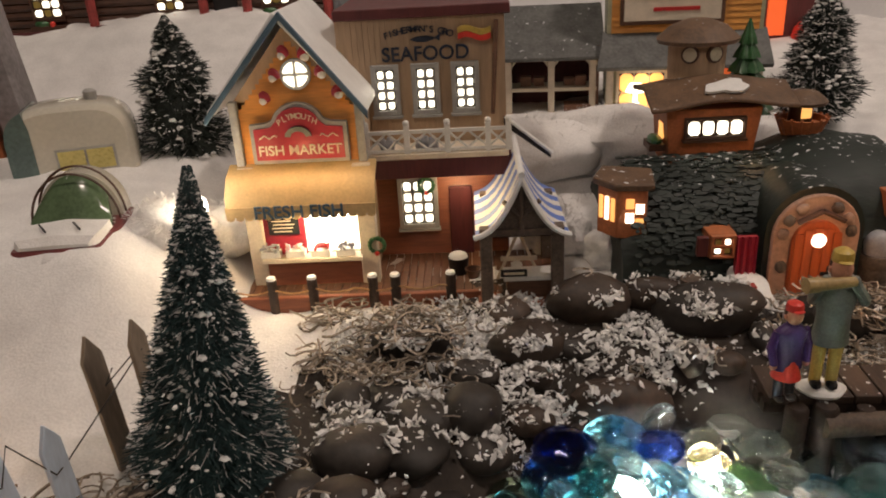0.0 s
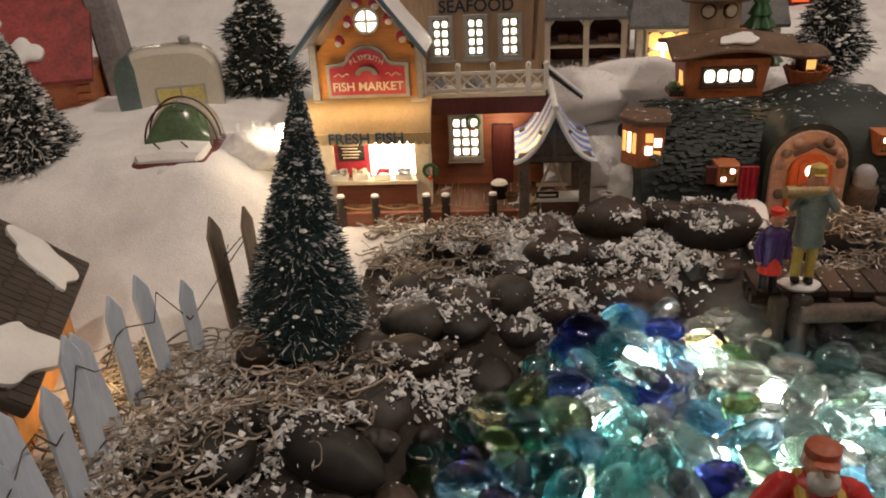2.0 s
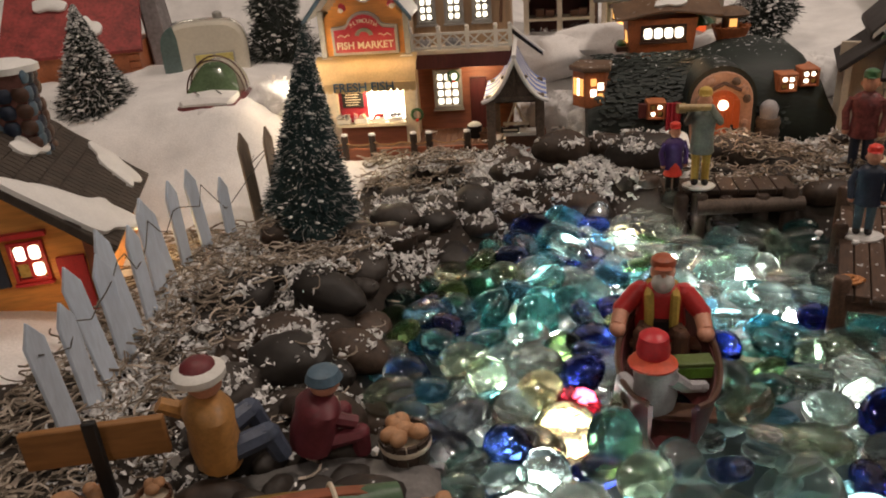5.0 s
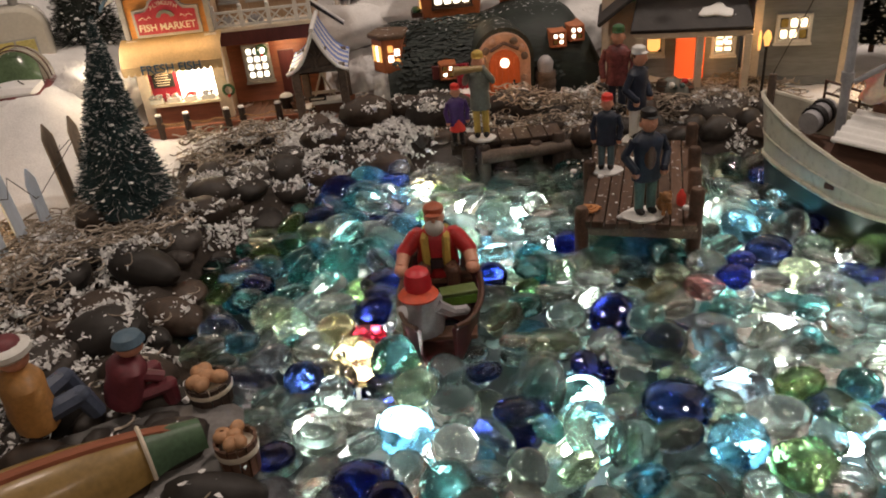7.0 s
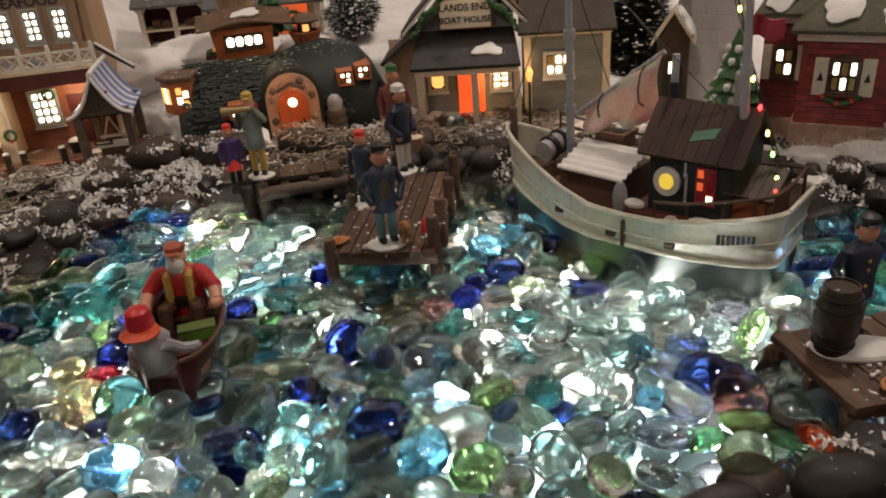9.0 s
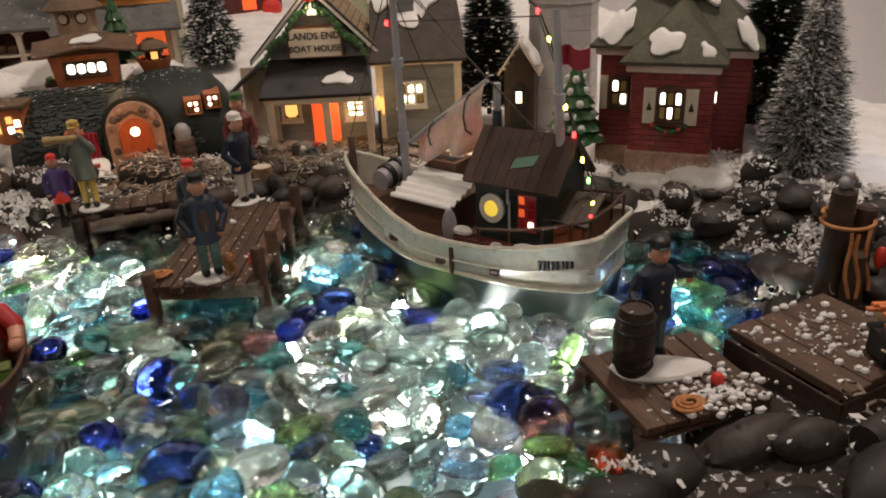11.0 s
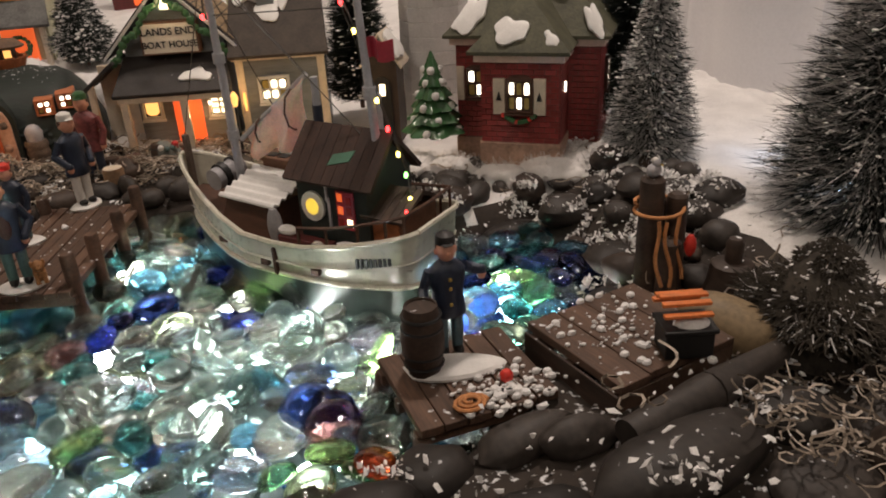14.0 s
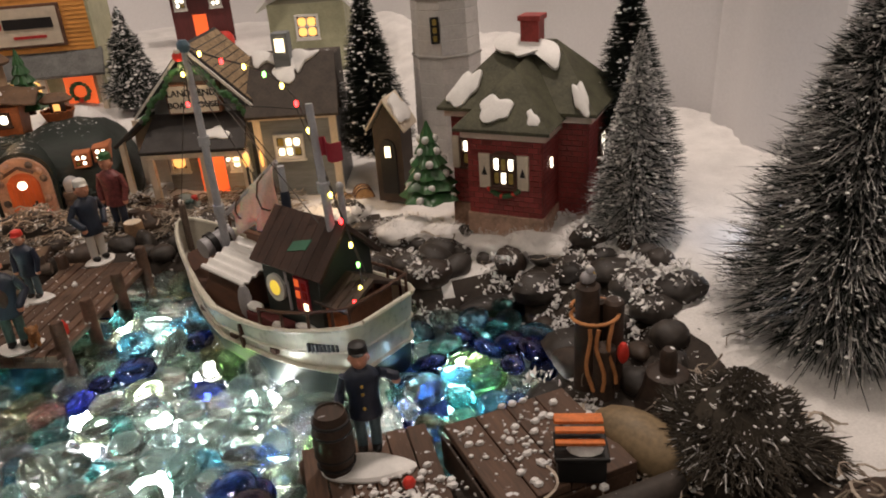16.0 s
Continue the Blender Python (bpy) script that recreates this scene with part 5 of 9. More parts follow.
def brick_house():
    h = thing("brick_house", pose(0.678, 0.217, 0.0, 0, 0, -40.4), "red brick cottage with mossy roof, snow and lit windows", "model house")
    z0, ze = 0.028, 0.128
    W = 0.072
    def wall(name, m, x0, x1, za, zb, pieces):
        """Brick courses on a wall that faces -y of the pose m."""
        root = part(name, Shape().box(x0, x1, 0.0, 0.004, za, zb), MORTAR, h)
        root.matrix_basis = m
        bw, bh = 0.0098, 0.0052
        kinds = {}
        s = Shape()
        rows = int((zb - za) / bh)
        for r in range(rows):
            x = x0 - (bw / 2 if r % 2 else 0)
            while x < x1 - 0.001:
                a, b = max(x, x0), min(x + bw, x1)
                if b - a > 0.0015:
                    if pieces:
                        key = round(b - a, 4)
                        if key not in kinds:
                            kinds[key] = Shape().box(0.0004, b - a - 0.0004, -0.0009, 0.0005, 0.0004, bh - 0.0004).mesh("brick", [BRICK])
                        ob = new("brick", kinds[key])
                        ob.parent = root
                        ob.location = (a, 0, za + r * bh)
                    else:
                        s.box(a + 0.0004, b - 0.0004, -0.0009, 0.0005, za + r * bh + 0.0004, za + (r + 1) * bh - 0.0004)
                x += bw
        if s.v:
            part("brickwork", s, BRICK, root)["kind"] = "stuff"
        return root
    part("core", Shape().box(0.003, W - 0.003, 0.003, 0.09, 0.02, ze).box(-0.033, 0.099, 0.048, 0.135, 0.02, ze + 0.008), MORTAR, h)
    front = wall("front_wall", pose(0, 0, 0), 0.0, W, z0 + 0.022, ze, True)
    wall("bay_side_wall", pose(W, 0, 0, 0, 0, 90), 0.0, 0.045, z0 + 0.022, ze, False)
    left = wall("left_wall", pose(0, 0.045, 0), -0.036, 0.0, z0 + 0.012, ze + 0.006, False)
    wall("right_wall", pose(0, 0.045, 0), W, 0.101, z0 + 0.012, ze + 0.006, False)
    side = wall("side_wall", pose(0.101, 0.045, 0, 0, 0, 90), 0.0, 0.09, z0 + 0.012, ze + 0.006, False)
    part("plinth", Shape().box(-0.002, W + 0.002, -0.002, 0.05, 0.014, z0 + 0.022).box(-0.038, 0.103, 0.043, 0.137, 0.014, z0 + 0.012), STONEWORK, h, "brown stone plinth", bevel=0.001)
    part("eave_trim", Shape().box(-0.005, W + 0.005, -0.005, 0.045, ze - 0.004, ze + 0.003).box(-0.041, 0.106, 0.040, 0.139, ze + 0.002, ze + 0.009), mat("pink_cream_trim", (0.74, 0.58, 0.50), 0.5, 0.15), h, "cream eave moulding", bevel=0.0008)
    # hipped roof: main and bay
    zr = 0.196
    A = [(-0.046, 0.035), (0.111, 0.035), (0.111, 0.145), (-0.046, 0.145)]
    s = Shape()
    e = ze + 0.012
    s.put([(x, y, e) for x, y in A] + [(0.010, 0.090, zr), (0.058, 0.090, zr)] + [(x, y, e - 0.003) for x, y in A], [(0, 1, 5, 4), (1, 2, 5), (2, 3, 4, 5), (3, 0, 4), (0, 6, 7, 1), (1, 7, 8, 2), (2, 8, 9, 3), (3, 9, 6, 0), (6, 9, 8, 7)])
    part("main_roof", s, GREEN_ROOF, h, "mossy green shingle roof")
    s = Shape()
    e2 = ze + 0.006
    s.put([(-0.010, -0.010, e2), (W + 0.010, -0.010, e2), (W + 0.010, 0.05, e2), (-0.010, 0.05, e2), (W / 2, 0.034, 0.180), (W / 2, 0.088, 0.186), (-0.010, -0.010, e2 - 0.003), (W + 0.010, -0.010, e2 - 0.003)], [(0, 1, 4), (1, 2, 5, 4), (3, 0, 4, 5), (0, 6, 7, 1)])
    part("bay_roof", s, GREEN_ROOF, h)
    snow_patch(h, [(0.010, 0.0005, 0.1465), (0.016, 0.010, 0.157), (0.026, 0.012, 0.160), (0.040, 0.009, 0.156), (0.044, -0.001, 0.145), (0.028, -0.006, 0.140)], (0, -1, 0.9), 0.0022)
    snow_patch(h, [(0.060, -0.004, 0.139), (0.057, 0.005, 0.149), (0.063, 0.006, 0.150), (0.074, -0.005, 0.138)], (0, -1, 0.9), 0.0018)
    snow_patch(h, [(-0.043, 0.036, 0.1415), (-0.022, 0.058, 0.168), (-0.010, 0.062, 0.172), (-0.006, 0.048, 0.156), (-0.018, 0.038, 0.144)], (-0.2, -1, 0.95), 0.0025)
    snow_patch(h, [(0.000, 0.070, 0.184), (0.010, 0.088, 0.198), (0.058, 0.088, 0.198), (0.070, 0.066, 0.179), (0.056, 0.062, 0.174), (0.050, 0.074, 0.190), (0.030, 0.058, 0.184), (0.022, 0.072, 0.186)], (0, -0.7, 1), 0.003)
    snow_patch(h, [(0.092, 0.034, 0.141), (0.084, 0.052, 0.164), (0.094, 0.052, 0.164), (0.108, 0.035, 0.142)], (0.2, -1, 0.9), 0.0025)
    c = part("chimney", Shape().box(0.026, 0.044, 0.078, 0.096, 0.18, 0.214).box(0.024, 0.046, 0.076, 0.098, 0.214, 0.219), BRICK, h, "red brick chimney", bevel=0.0006)
    # windows with shutters
    dims = {(1, 1), (0, 0), (1, 0)}
    def shuttered(root, x, z, dim, shutters):
        w = pane_window(root, x, z, 0.0205, 0.026, -0.0015, 3, 2, PANE_HOT, BROWN, dim, True, 0.0022)
        for sx in shutters:
            sh = part("shutter", Shape().box(x + sx * 0.0185 - 0.0055, x + sx * 0.0185 + 0.0055, -0.0035, -0.0008, z - 0.017, z + 0.016), CREAM, root, "cream shutter with a tree cut-out", bevel=0.0005)
            cx = x + sx * 0.0185
            part("tree_cutout", Shape().extr([(cx - 0.0026, z - 0.004), (cx + 0.0026, z - 0.004), (cx, z + 0.004)], -0.0042, -0.0034), BLACK, sh)
        return w
    shuttered(front, 0.036, 0.094, {(1, 1), (0, 0), (2, 0)}, (-1, 1))
    part("window_arch", Shape().extr([(0.036 + 0.0125 * math.cos(t), 0.107 + 0.006 * math.sin(t)) for t in np.linspace(0, math.pi, 9)], -0.0032, -0.0008), BROWN, front)
    s = Shape()
    for i in range(13):
        u = i / 12
        s.ball((0.022 + 0.028 * u, -0.004, 0.0765 - 0.006 * math.sin(math.pi * u)), (0.0028, 0.0022, 0.0028), 0 if i % 5 else 1, 6, 4)
    part("window_swag", s, [GREEN, HOTRED], front, "green swag with red berries")
    w = pane_window(left, -0.0165, 0.094, 0.0155, 0.025, -0.0015, 2, 2, PANE_HOT, BROWN, {(1, 1), (0, 0)}, True, 0.002)
    for sx in (-0.0352, -0.0058):
        part("shutter", Shape().box(sx, sx + 0.0075, -0.0035, -0.0008, 0.077, 0.110), CREAM, left, bevel=0.0005)
    part("window_arch", Shape().extr([(-0.0165 + 0.010 * math.cos(t), 0.1065 + 0.005 * math.sin(t)) for t in np.linspace(0, math.pi, 9)], -0.0032, -0.0008), BROWN, left)
    pane_window(side, 0.045, 0.096, 0.018, 0.026, -0.0015, 2, 2, PANE_HOT, BROWN, {(0, 0)}, True, 0.002)
    part("side_pane", Shape().box(W + 0.0005, W + 0.0022, 0.021, 0.0245, 0.093, 0.102), PANE_HOT, h)


def light_tower():
    h = thing("lighthouse", pose(0.722, 0.432, 0.02), "white eight-sided lighthouse tower with painted courses", "lighthouse")
    rot = math.pi / 8
    for i in range(24):
        za, zb = 0.016 * i, 0.016 * (i + 1)
        ra, rb = 0.043 - 0.010 * za / 0.4, 0.043 - 0.010 * zb / 0.4
        rings = [[(r * math.cos(rot + k * math.pi / 4), r * math.sin(rot + k * math.pi / 4), z) for k in range(8)] for r, z in ((ra - 0.0006, za), (ra, za + 0.0006), (rb, zb - 0.0006), (rb - 0.0006, zb))]
        part("course", Shape().loft(rings), TOWER, h)
    for z in (0.141, 0.203, 0.30):
        part("band", Shape().loft([[((0.0445 - 0.010 * z / 0.4) * math.cos(rot + k * math.pi / 4), (0.0445 - 0.010 * z / 0.4) * math.sin(rot + k * math.pi / 4), q) for k in range(8)] for q in (z - 0.0012, z + 0.0012)]), FRAME, h)
    pane_window(h, -0.0215, 0.172, 0.007, 0.026, -0.0345, 1, 3, PANE_DIM, BLACK, (), False, 0.0012)


def cottage():
    """Cottage with a dark shingle roof, gable end to the shore."""
    a = math.degrees(math.atan2(0.297 - 0.156, -0.266 + 0.218)) - 90
    h = thing("picket_cottage", pose(-0.218, 0.156, 0.0, 0, 0, a), "cottage with dark snowy shingle roof and lit window", "model house")
    L = 0.155
    # local y runs along the eave, -x towards the ridge
    part("core", Shape().box(-0.20, -0.014, 0.012, L - 0.01, 0.02, 0.075).extr([(-0.20, 0.075), (-0.014, 0.075), (-0.107, 0.155)], 0.012, L - 0.01), ORANGE_BOARD, h)
    siding("gable_boards", h, ORANGE_BOARD, -0.2, -0.014, 0.03, 0.15, 0.012, 0.0042, lambda z: (-0.2, -0.014) if z < 0.075 else (-0.2 + (z - 0.075) * 1.16, -0.014 - (z - 0.075) * 1.16))
    s = Shape()
    slab((0.004, -0.006, 0.068), (0.004, L, 0.068), (-0.107, L, 0.166), (-0.107, -0.006, 0.166), 0.007, s)
    slab((-0.218, -0.006, 0.068), (-0.218, L, 0.068), (-0.107, L, 0.166), (-0.107, -0.006, 0.166), 0.007, s)
    part("roof", s, SHINGLE, h, "dark brown shingle roof", bevel=0.0015)
    s = Shape()
    for r in range(12):
        u0 = r / 12
        for j in range(22):
            y = -0.005 + (L + 0.003) * (j + 0.5 * (r % 2)) / 22
            if y + 0.006 > L:
                continue
            x0, zz0, x1, zz1 = 0.004 - 0.111 * u0, 0.0695 + 0.098 * u0, 0.004 - 0.111 * (u0 + 0.075), 0.0688 + 0.098 * (u0 + 0.075)
            slab((x0, y, zz0), (x0, y + 0.0064, zz0), (x1, y + 0.0064, zz1), (x1, y, zz1), 0.0012, s)
    part("shingles", s, SHINGLE, h)["kind"] = "stuff"
    n = (0.66, 0, 0.75)
    P = lambda u, y: (0.004 - 0.111 * u, y, 0.0692 + 0.098 * u)  # noqa: E731
    snow_patch(h, [P(0.02, 0.004), P(0.0, 0.03), P(0.03, 0.052), P(0.14, 0.056), P(0.2, 0.035), P(0.36, 0.022), P(0.55, 0.006), P(0.52, -0.002), P(0.2, -0.004)], n, 0.004)
    snow_patch(h, [P(0.02, 0.10), P(0.05, 0.13), P(0.16, 0.148), P(0.30, 0.149), P(0.34, 0.13), P(0.16, 0.112)], n, 0.003)
    snow_patch(h, [P(0.45, 0.07), P(0.5, 0.10), P(0.56, 0.10), P(0.62, 0.07), P(0.6, 0.055)], n, 0.003)
    c = part("chimney", Shape().box(-0.080, -0.050, 0.080, 0.112, 0.10, 0.172), MORTAR, h, "round stone chimney with snow cap")
    rng = random.Random(5)
    for i in range(34):
        z = 0.112 + 0.0115 * (i // 6)
        k = i % 6
        f = k < 3
        part("stone", Shape().ball((-0.049, 0.085 + 0.011 * (k % 3), z + rng.uniform(-0.002, 0.002)) if f else (-0.075 + 0.011 * (k % 3), 0.0795, z), (0.0035, 0.0062, 0.006) if f else (0.0062, 0.0035, 0.006), 0, 8, 5), [BLUE_TRIM, NAVY, BROWN][i % 3], c)
    snow_patch(c, [(-0.085, 0.075, 0.173), (-0.045, 0.075, 0.173), (-0.045, 0.117, 0.173), (-0.085, 0.117, 0.173)], (0, 0, 1), 0.006, "snow_cap")
    w = pane_window(h, -0.056, 0.062, 0.018, 0.024, 0.0115, 2, 2, PANE_HOT, RED, {(0, 0)}, True, 0.0022)
    part("shutter", Shape().box(-0.080, -0.071, 0.008, 0.011, 0.046, 0.078), NAVY, h, bevel=0.0006)
    part("window_lintel", Shape().box(-0.071, -0.041, 0.007, 0.0115, 0.0795, 0.083), RED, h)
    wreath(h, -0.098, 0.009, 0.104, 0.011)
    part("corner_post", Shape().box(-0.021, -0.013, 0.0105, 0.016, 0.02, 0.072), RUST_BOARD, h)
    part("door", Shape().box(-0.040, -0.022, 0.0085, 0.0120, 0.02, 0.062), RED, h, bevel=0.0006)
    lamp("POINT", "eave_bulb", h.matrix_world @ pose(0.012, 0.06, 0.045), 0.030, (1.0, 0.66, 0.30), 0.004)
    lamp("POINT", "porch_bulb", h.matrix_world @ pose(-0.05, -0.008, 0.055), 0.006, (1.0, 0.5, 0.2), 0.003)


def log_lodge():
    z = 0.160
    h = thing("log_lodge", pose(-0.40, 0.99, z, 0, 0, 4), "dark log lodge with rows of lit windows", "model house")
    part("core", Shape().box(-0.22, 0.24, 0.004, 0.14, -0.02, 0.15), MAROON, h)
    for i in range(15):
        part("log", Shape().cyl((-0.222, 0.003, 0.005 + 0.0098 * i), (0.242, 0.003, 0.005 + 0.0098 * i), 0.0052, n=8), BROWN, h)
    for x in (-0.125, 0.03, 0.165):
        pane_window(h, x, 0.048, 0.034, 0.032, -0.003, 3, 3, PANE_HOT, BROWN, {(0, 1), (1, 0)}, True, 0.003)
        part("flower_box", Shape().box(x - 0.022, x + 0.022, -0.014, -0.003, 0.014, 0.022).ball((x - 0.008, -0.01, 0.024), (0.010, 0.005, 0.005), 1, 8, 5).ball((x + 0.006, -0.012, 0.024), 0.004, 2, 8, 5), [BROWN, GREEN, HOTRED], h)
    part("door", Shape().box(0.085, 0.115, -0.006, 0.0, 0.0, 0.075), BLACK, h, bevel=0.001)
    for x in (-0.215, -0.065, 0.075, 0.13, 0.232):
        part("porch_post", Shape().cyl((x, -0.016, -0.015), (x, -0.016, 0.13), 0.006, n=8), BRICK, h)
    part("porch_rail", Shape().box(-0.20, 0.07, -0.018, -0.014, 0.012, 0.016).box(-0.06, 0.01, -0.026, -0.018, -0.01, 0.02), MAROON, h)
    part("roof", slab((-0.25, -0.03, 0.125), (0.27, -0.03, 0.125), (0.27, 0.08, 0.19), (-0.25, 0.08, 0.19), 0.01), SNOWPAINT, h, "snow-covered roof")
    g = thing("grey_barn", pose(-0.115, 1.0, 0.15), "tall grey plank barn behind the market", "model house")
    part("wall", Shape().box(-0.055, 0.075, 0, 0.12, -0.02, 0.17), GREY_BOARD, g)
    s = Shape()
    for i in range(16):
        s.box(-0.055 + 0.0082 * i, -0.055 + 0.0082 * i + 0.007, -0.003, 0.001, -0.01, 0.17)
    part("plank_front", s, GREY_BOARD, g)
    y = thing("yellow_cottage", pose(-0.73, 0.93, 0.155), "small yellow cottage with a pale roof", "model house")
    part("wall", Shape().box(-0.06, 0.07, 0, 0.1, -0.02, 0.055), YELLOW, y)
    part("roof", slab((-0.075, -0.015, 0.05), (0.085, -0.015, 0.05), (0.085, 0.05, 0.1), (-0.075, 0.05, 0.1), 0.006), LIGHTGREY, y)


def supply_store():
    """Open timber shed, and a shop with a painted board, on the snow bank behind."""
    h = thing("timber_shed", pose(0.047, 0.80, 0.075, 0, 0, -6), "open timber shed with grey shingle roof", "model house")
    part("back_wall", Shape().box(0, 0.098, 0.05, 0.056, -0.01, 0.085), MAROON, h)
    for x in (0.0, 0.094):
        part("shed_side", Shape().box(x, x + 0.004, 0.0, 0.056, -0.01, 0.075), WOOD_MID, h)
    for x in (0.0, 0.045, 0.088):
        part("post", Shape().box(x, x + 0.007, -0.002, 0.005, -0.01, 0.068), CREAM, h, bevel=0.0008)
    part("beam", Shape().box(0, 0.096, -0.003, 0.004, 0.064, 0.070).box(0, 0.096, -0.002, 0.03, 0.029, 0.033), CREAM, h, bevel=0.0008)
    s = Shape()
    for x in (0.004, 0.0485, 0.092):
        for sx in (-1, 1):
            s.cyl((x, 0.001, 0.052), (x + sx * 0.010, 0.001, 0.065), 0.0016, n=6)
    part("knee_brace", s, CREAM, h)
    part("roof", slab((-0.006, -0.014, 0.066), (0.104, -0.014, 0.066), (0.102, 0.06, 0.112), (-0.004, 0.06, 0.112), 0.005), SLATE, h, "grey shingles dusted with snow", bevel=0.001)
    for i in range(3):
        part("lumber", Shape().box(0.062, 0.090, -0.008, 0.018, -0.004 + 0.0065 * i, 0.0015 + 0.0065 * i), WOOD_MID, h, bevel=0.0006)
    for x in (0.016, 0.03, 0.062, 0.074):
        part("parcel", Shape().box(x, x + 0.011, 0.006, 0.02, 0.0335, 0.040 + 0.2 * (x % 0.02)), [WOOD_MID, BROWN][int(x * 1000) % 2], h)
    g = thing("supply_store", pose(0.150, 0.78, 0.07, 0, 0, -8), "sage green store with a large painted board and shingle awning", "model house")
    part("wall", Shape().box(0, 0.150, 0.004, 0.10, -0.02, 0.20), OLIVE_WALL, g)
    siding("upper_boards", g, ORANGE_BOARD, 0.004, 0.146, 0.092, 0.20, 0.004, 0.006, None, "orange upper boards")
    part("roof", slab((-0.010, -0.024, 0.062), (0.158, -0.024, 0.062), (0.154, 0.006, 0.094), (-0.004, 0.006, 0.094), 0.006), SLATE, g, "grey shingle awning with snow", bevel=0.001)
    for x in (0.0, 0.066, 0.143):
        part("post", Shape().box(x, x + 0.007, -0.016, -0.009, -0.02, 0.064), CREAM, g, bevel=0.0008)
    sb = part("store_board", Shape().box(0.012, 0.112, -0.002, 0.003, 0.100, 0.158), WOOD_MID, g, "cream board with a painted name", bevel=0.001)
    part("board_face", Shape().box(0.016, 0.108, -0.0032, -0.001, 0.104, 0.154), CREAM, sb)
    part("name_bar", Shape().box(0.034, 0.100, -0.0042, -0.003, 0.126, 0.140), BLACK, sb)
    part("emblem", Shape().ball((0.026, -0.0035, 0.132), (0.006, 0.001, 0.007), 0, 10, 6), RED, sb)
    part("text_bar", Shape().box(0.044, 0.088, -0.0042, -0.003, 0.113, 0.1165), RED, sb)
    w = pane_window(g, 0.036, 0.032, 0.045, 0.040, 0.003, 3, 2, PANE_AMBER, CREAM, (), True, 0.003, pane_gap=0.0015)
    part("table_lamp", Shape().turn([(0.006, 0.034), (0.010, 0.026), (0.002, 0.026), (0.002, 0.015), (0.005, 0.014)], 12, at=(0.03, -0.002, 0.008)), PANE_HOT, g)
    part("doorway", Shape().box(0.092, 0.132, 0.0, 0.0035, -0.01, 0.056), PANE_RED, g, "glowing red doorway")
    wreath(g, 0.112, -0.001, 0.034, 0.012)
    # green glazed tree beside it
    lamp("POINT", "store_bulb", g.matrix_world @ pose(0.04, -0.008, 0.045), 0.006, (1.0, 0.75, 0.4), 0.003)
    o = thing("candy_cottage", pose(0.43, 1.08, 0.118), "small orange-lit cottage far behind", "model house")
    part("wall", Shape().box(-0.045, 0.06, 0, 0.09, -0.03, 0.085), MAROON, o)
    part("door", Shape().box(-0.010, 0.014, -0.003, 0.001, -0.01, 0.04), PANE_RED, o)
    pane_window(o, -0.028, 0.062, 0.016, 0.016, -0.002, 2, 2, PANE_HOT, WHITE, {(1, 0)})
    pane_window(o, 0.034, 0.062, 0.016, 0.016, -0.002, 2, 2, PANE_HOT, WHITE, {(0, 1)})
    part("snow_bank", Shape().ball((0.04, -0.01, -0.01), (0.018, 0.012, 0.02), 0, 10, 6), HOTRED, o)
    part("roof", slab((-0.06, -0.02, 0.08), (0.075, -0.02, 0.08), (0.075, 0.05, 0.13), (-0.06, 0.05, 0.13), 0.006), SNOWPAINT, o)
    q = thing("green_cottage", pose(0.60, 0.80, 0.10, 0, 0, -18), "pale green cottage with snowy roof in the back row", "model house")
    part("wall", Shape().box(-0.06, 0.06, 0, 0.1, -0.03, 0.09), OLIVE_WALL, q)
    part("roof", gable_roof(-0.075, 0.075, -0.015, 0.11, 0.08, 0.15, 0.006), SNOWPAINT, q)
    pane_window(q, 0.0, 0.055, 0.03, 0.03, -0.001, 2, 2, PANE_AMBER, WHITE)
    r = thing("red_barn", pose(-0.455, 0.60, 0.075, 0, 0, 14), "red brick house with a snow-patched red roof", "model house")
    part("wall", Shape().box(-0.10, 0.042, 0.0, 0.10, -0.02, 0.055), TERRA, r)
    part("roof", slab((-0.115, -0.012, 0.052), (0.050, -0.012, 0.052), (0.046, 0.06, 0.125), (-0.11, 0.06, 0.125), 0.006), mat("red_shingles", (0.30, 0.045, 0.04), 0.6, 0.5, 50, 240, 0.9, dust=0.42), r, "red shingle roof dusted with snow")
    snow_patch(r, [(-0.02, 0.0, 0.067), (-0.03, 0.018, 0.085), (-0.005, 0.022, 0.089), (0.008, 0.005, 0.071)], (0, -0.7, 0.7), 0.004)
    snow_patch(r, [(-0.07, 0.03, 0.097), (-0.08, 0.045, 0.112), (-0.04, 0.045, 0.112), (-0.035, 0.032, 0.099)], (0, -0.7, 0.7), 0.004)
    # taken for a backdrop pillar, built here as a chimney on the barn
    stack = [[(0.048 + 0.62 * w * f - 0.010 * v, 0.046 + d * f, -0.03 + 0.20 * v) for w, d in ((0, 0.006), (0.006, 0), (0.040, 0), (0.046, 0.006), (0.046, 0.046), (0.040, 0.052), (0.006, 0.052), (0, 0.046))] for v, f in ((0, 1.0), (0.35, 0.97), (0.7, 0.9), (1, 0.86))]
    part("chimney", Shape().loft(stack), mat("grey_pillar", (0.30, 0.27, 0.27), 0.8, 0.35, 24, 220, 0.6), r, "tall grey pillar at the end of the barn")
    for i in range(7):
        part("corner_stone", Shape().box(0.030, 0.044, -0.004, 0.006, -0.005 + 0.0085 * i, 0.0025 + 0.0085 * i), TERRA, r, bevel=0.0012)


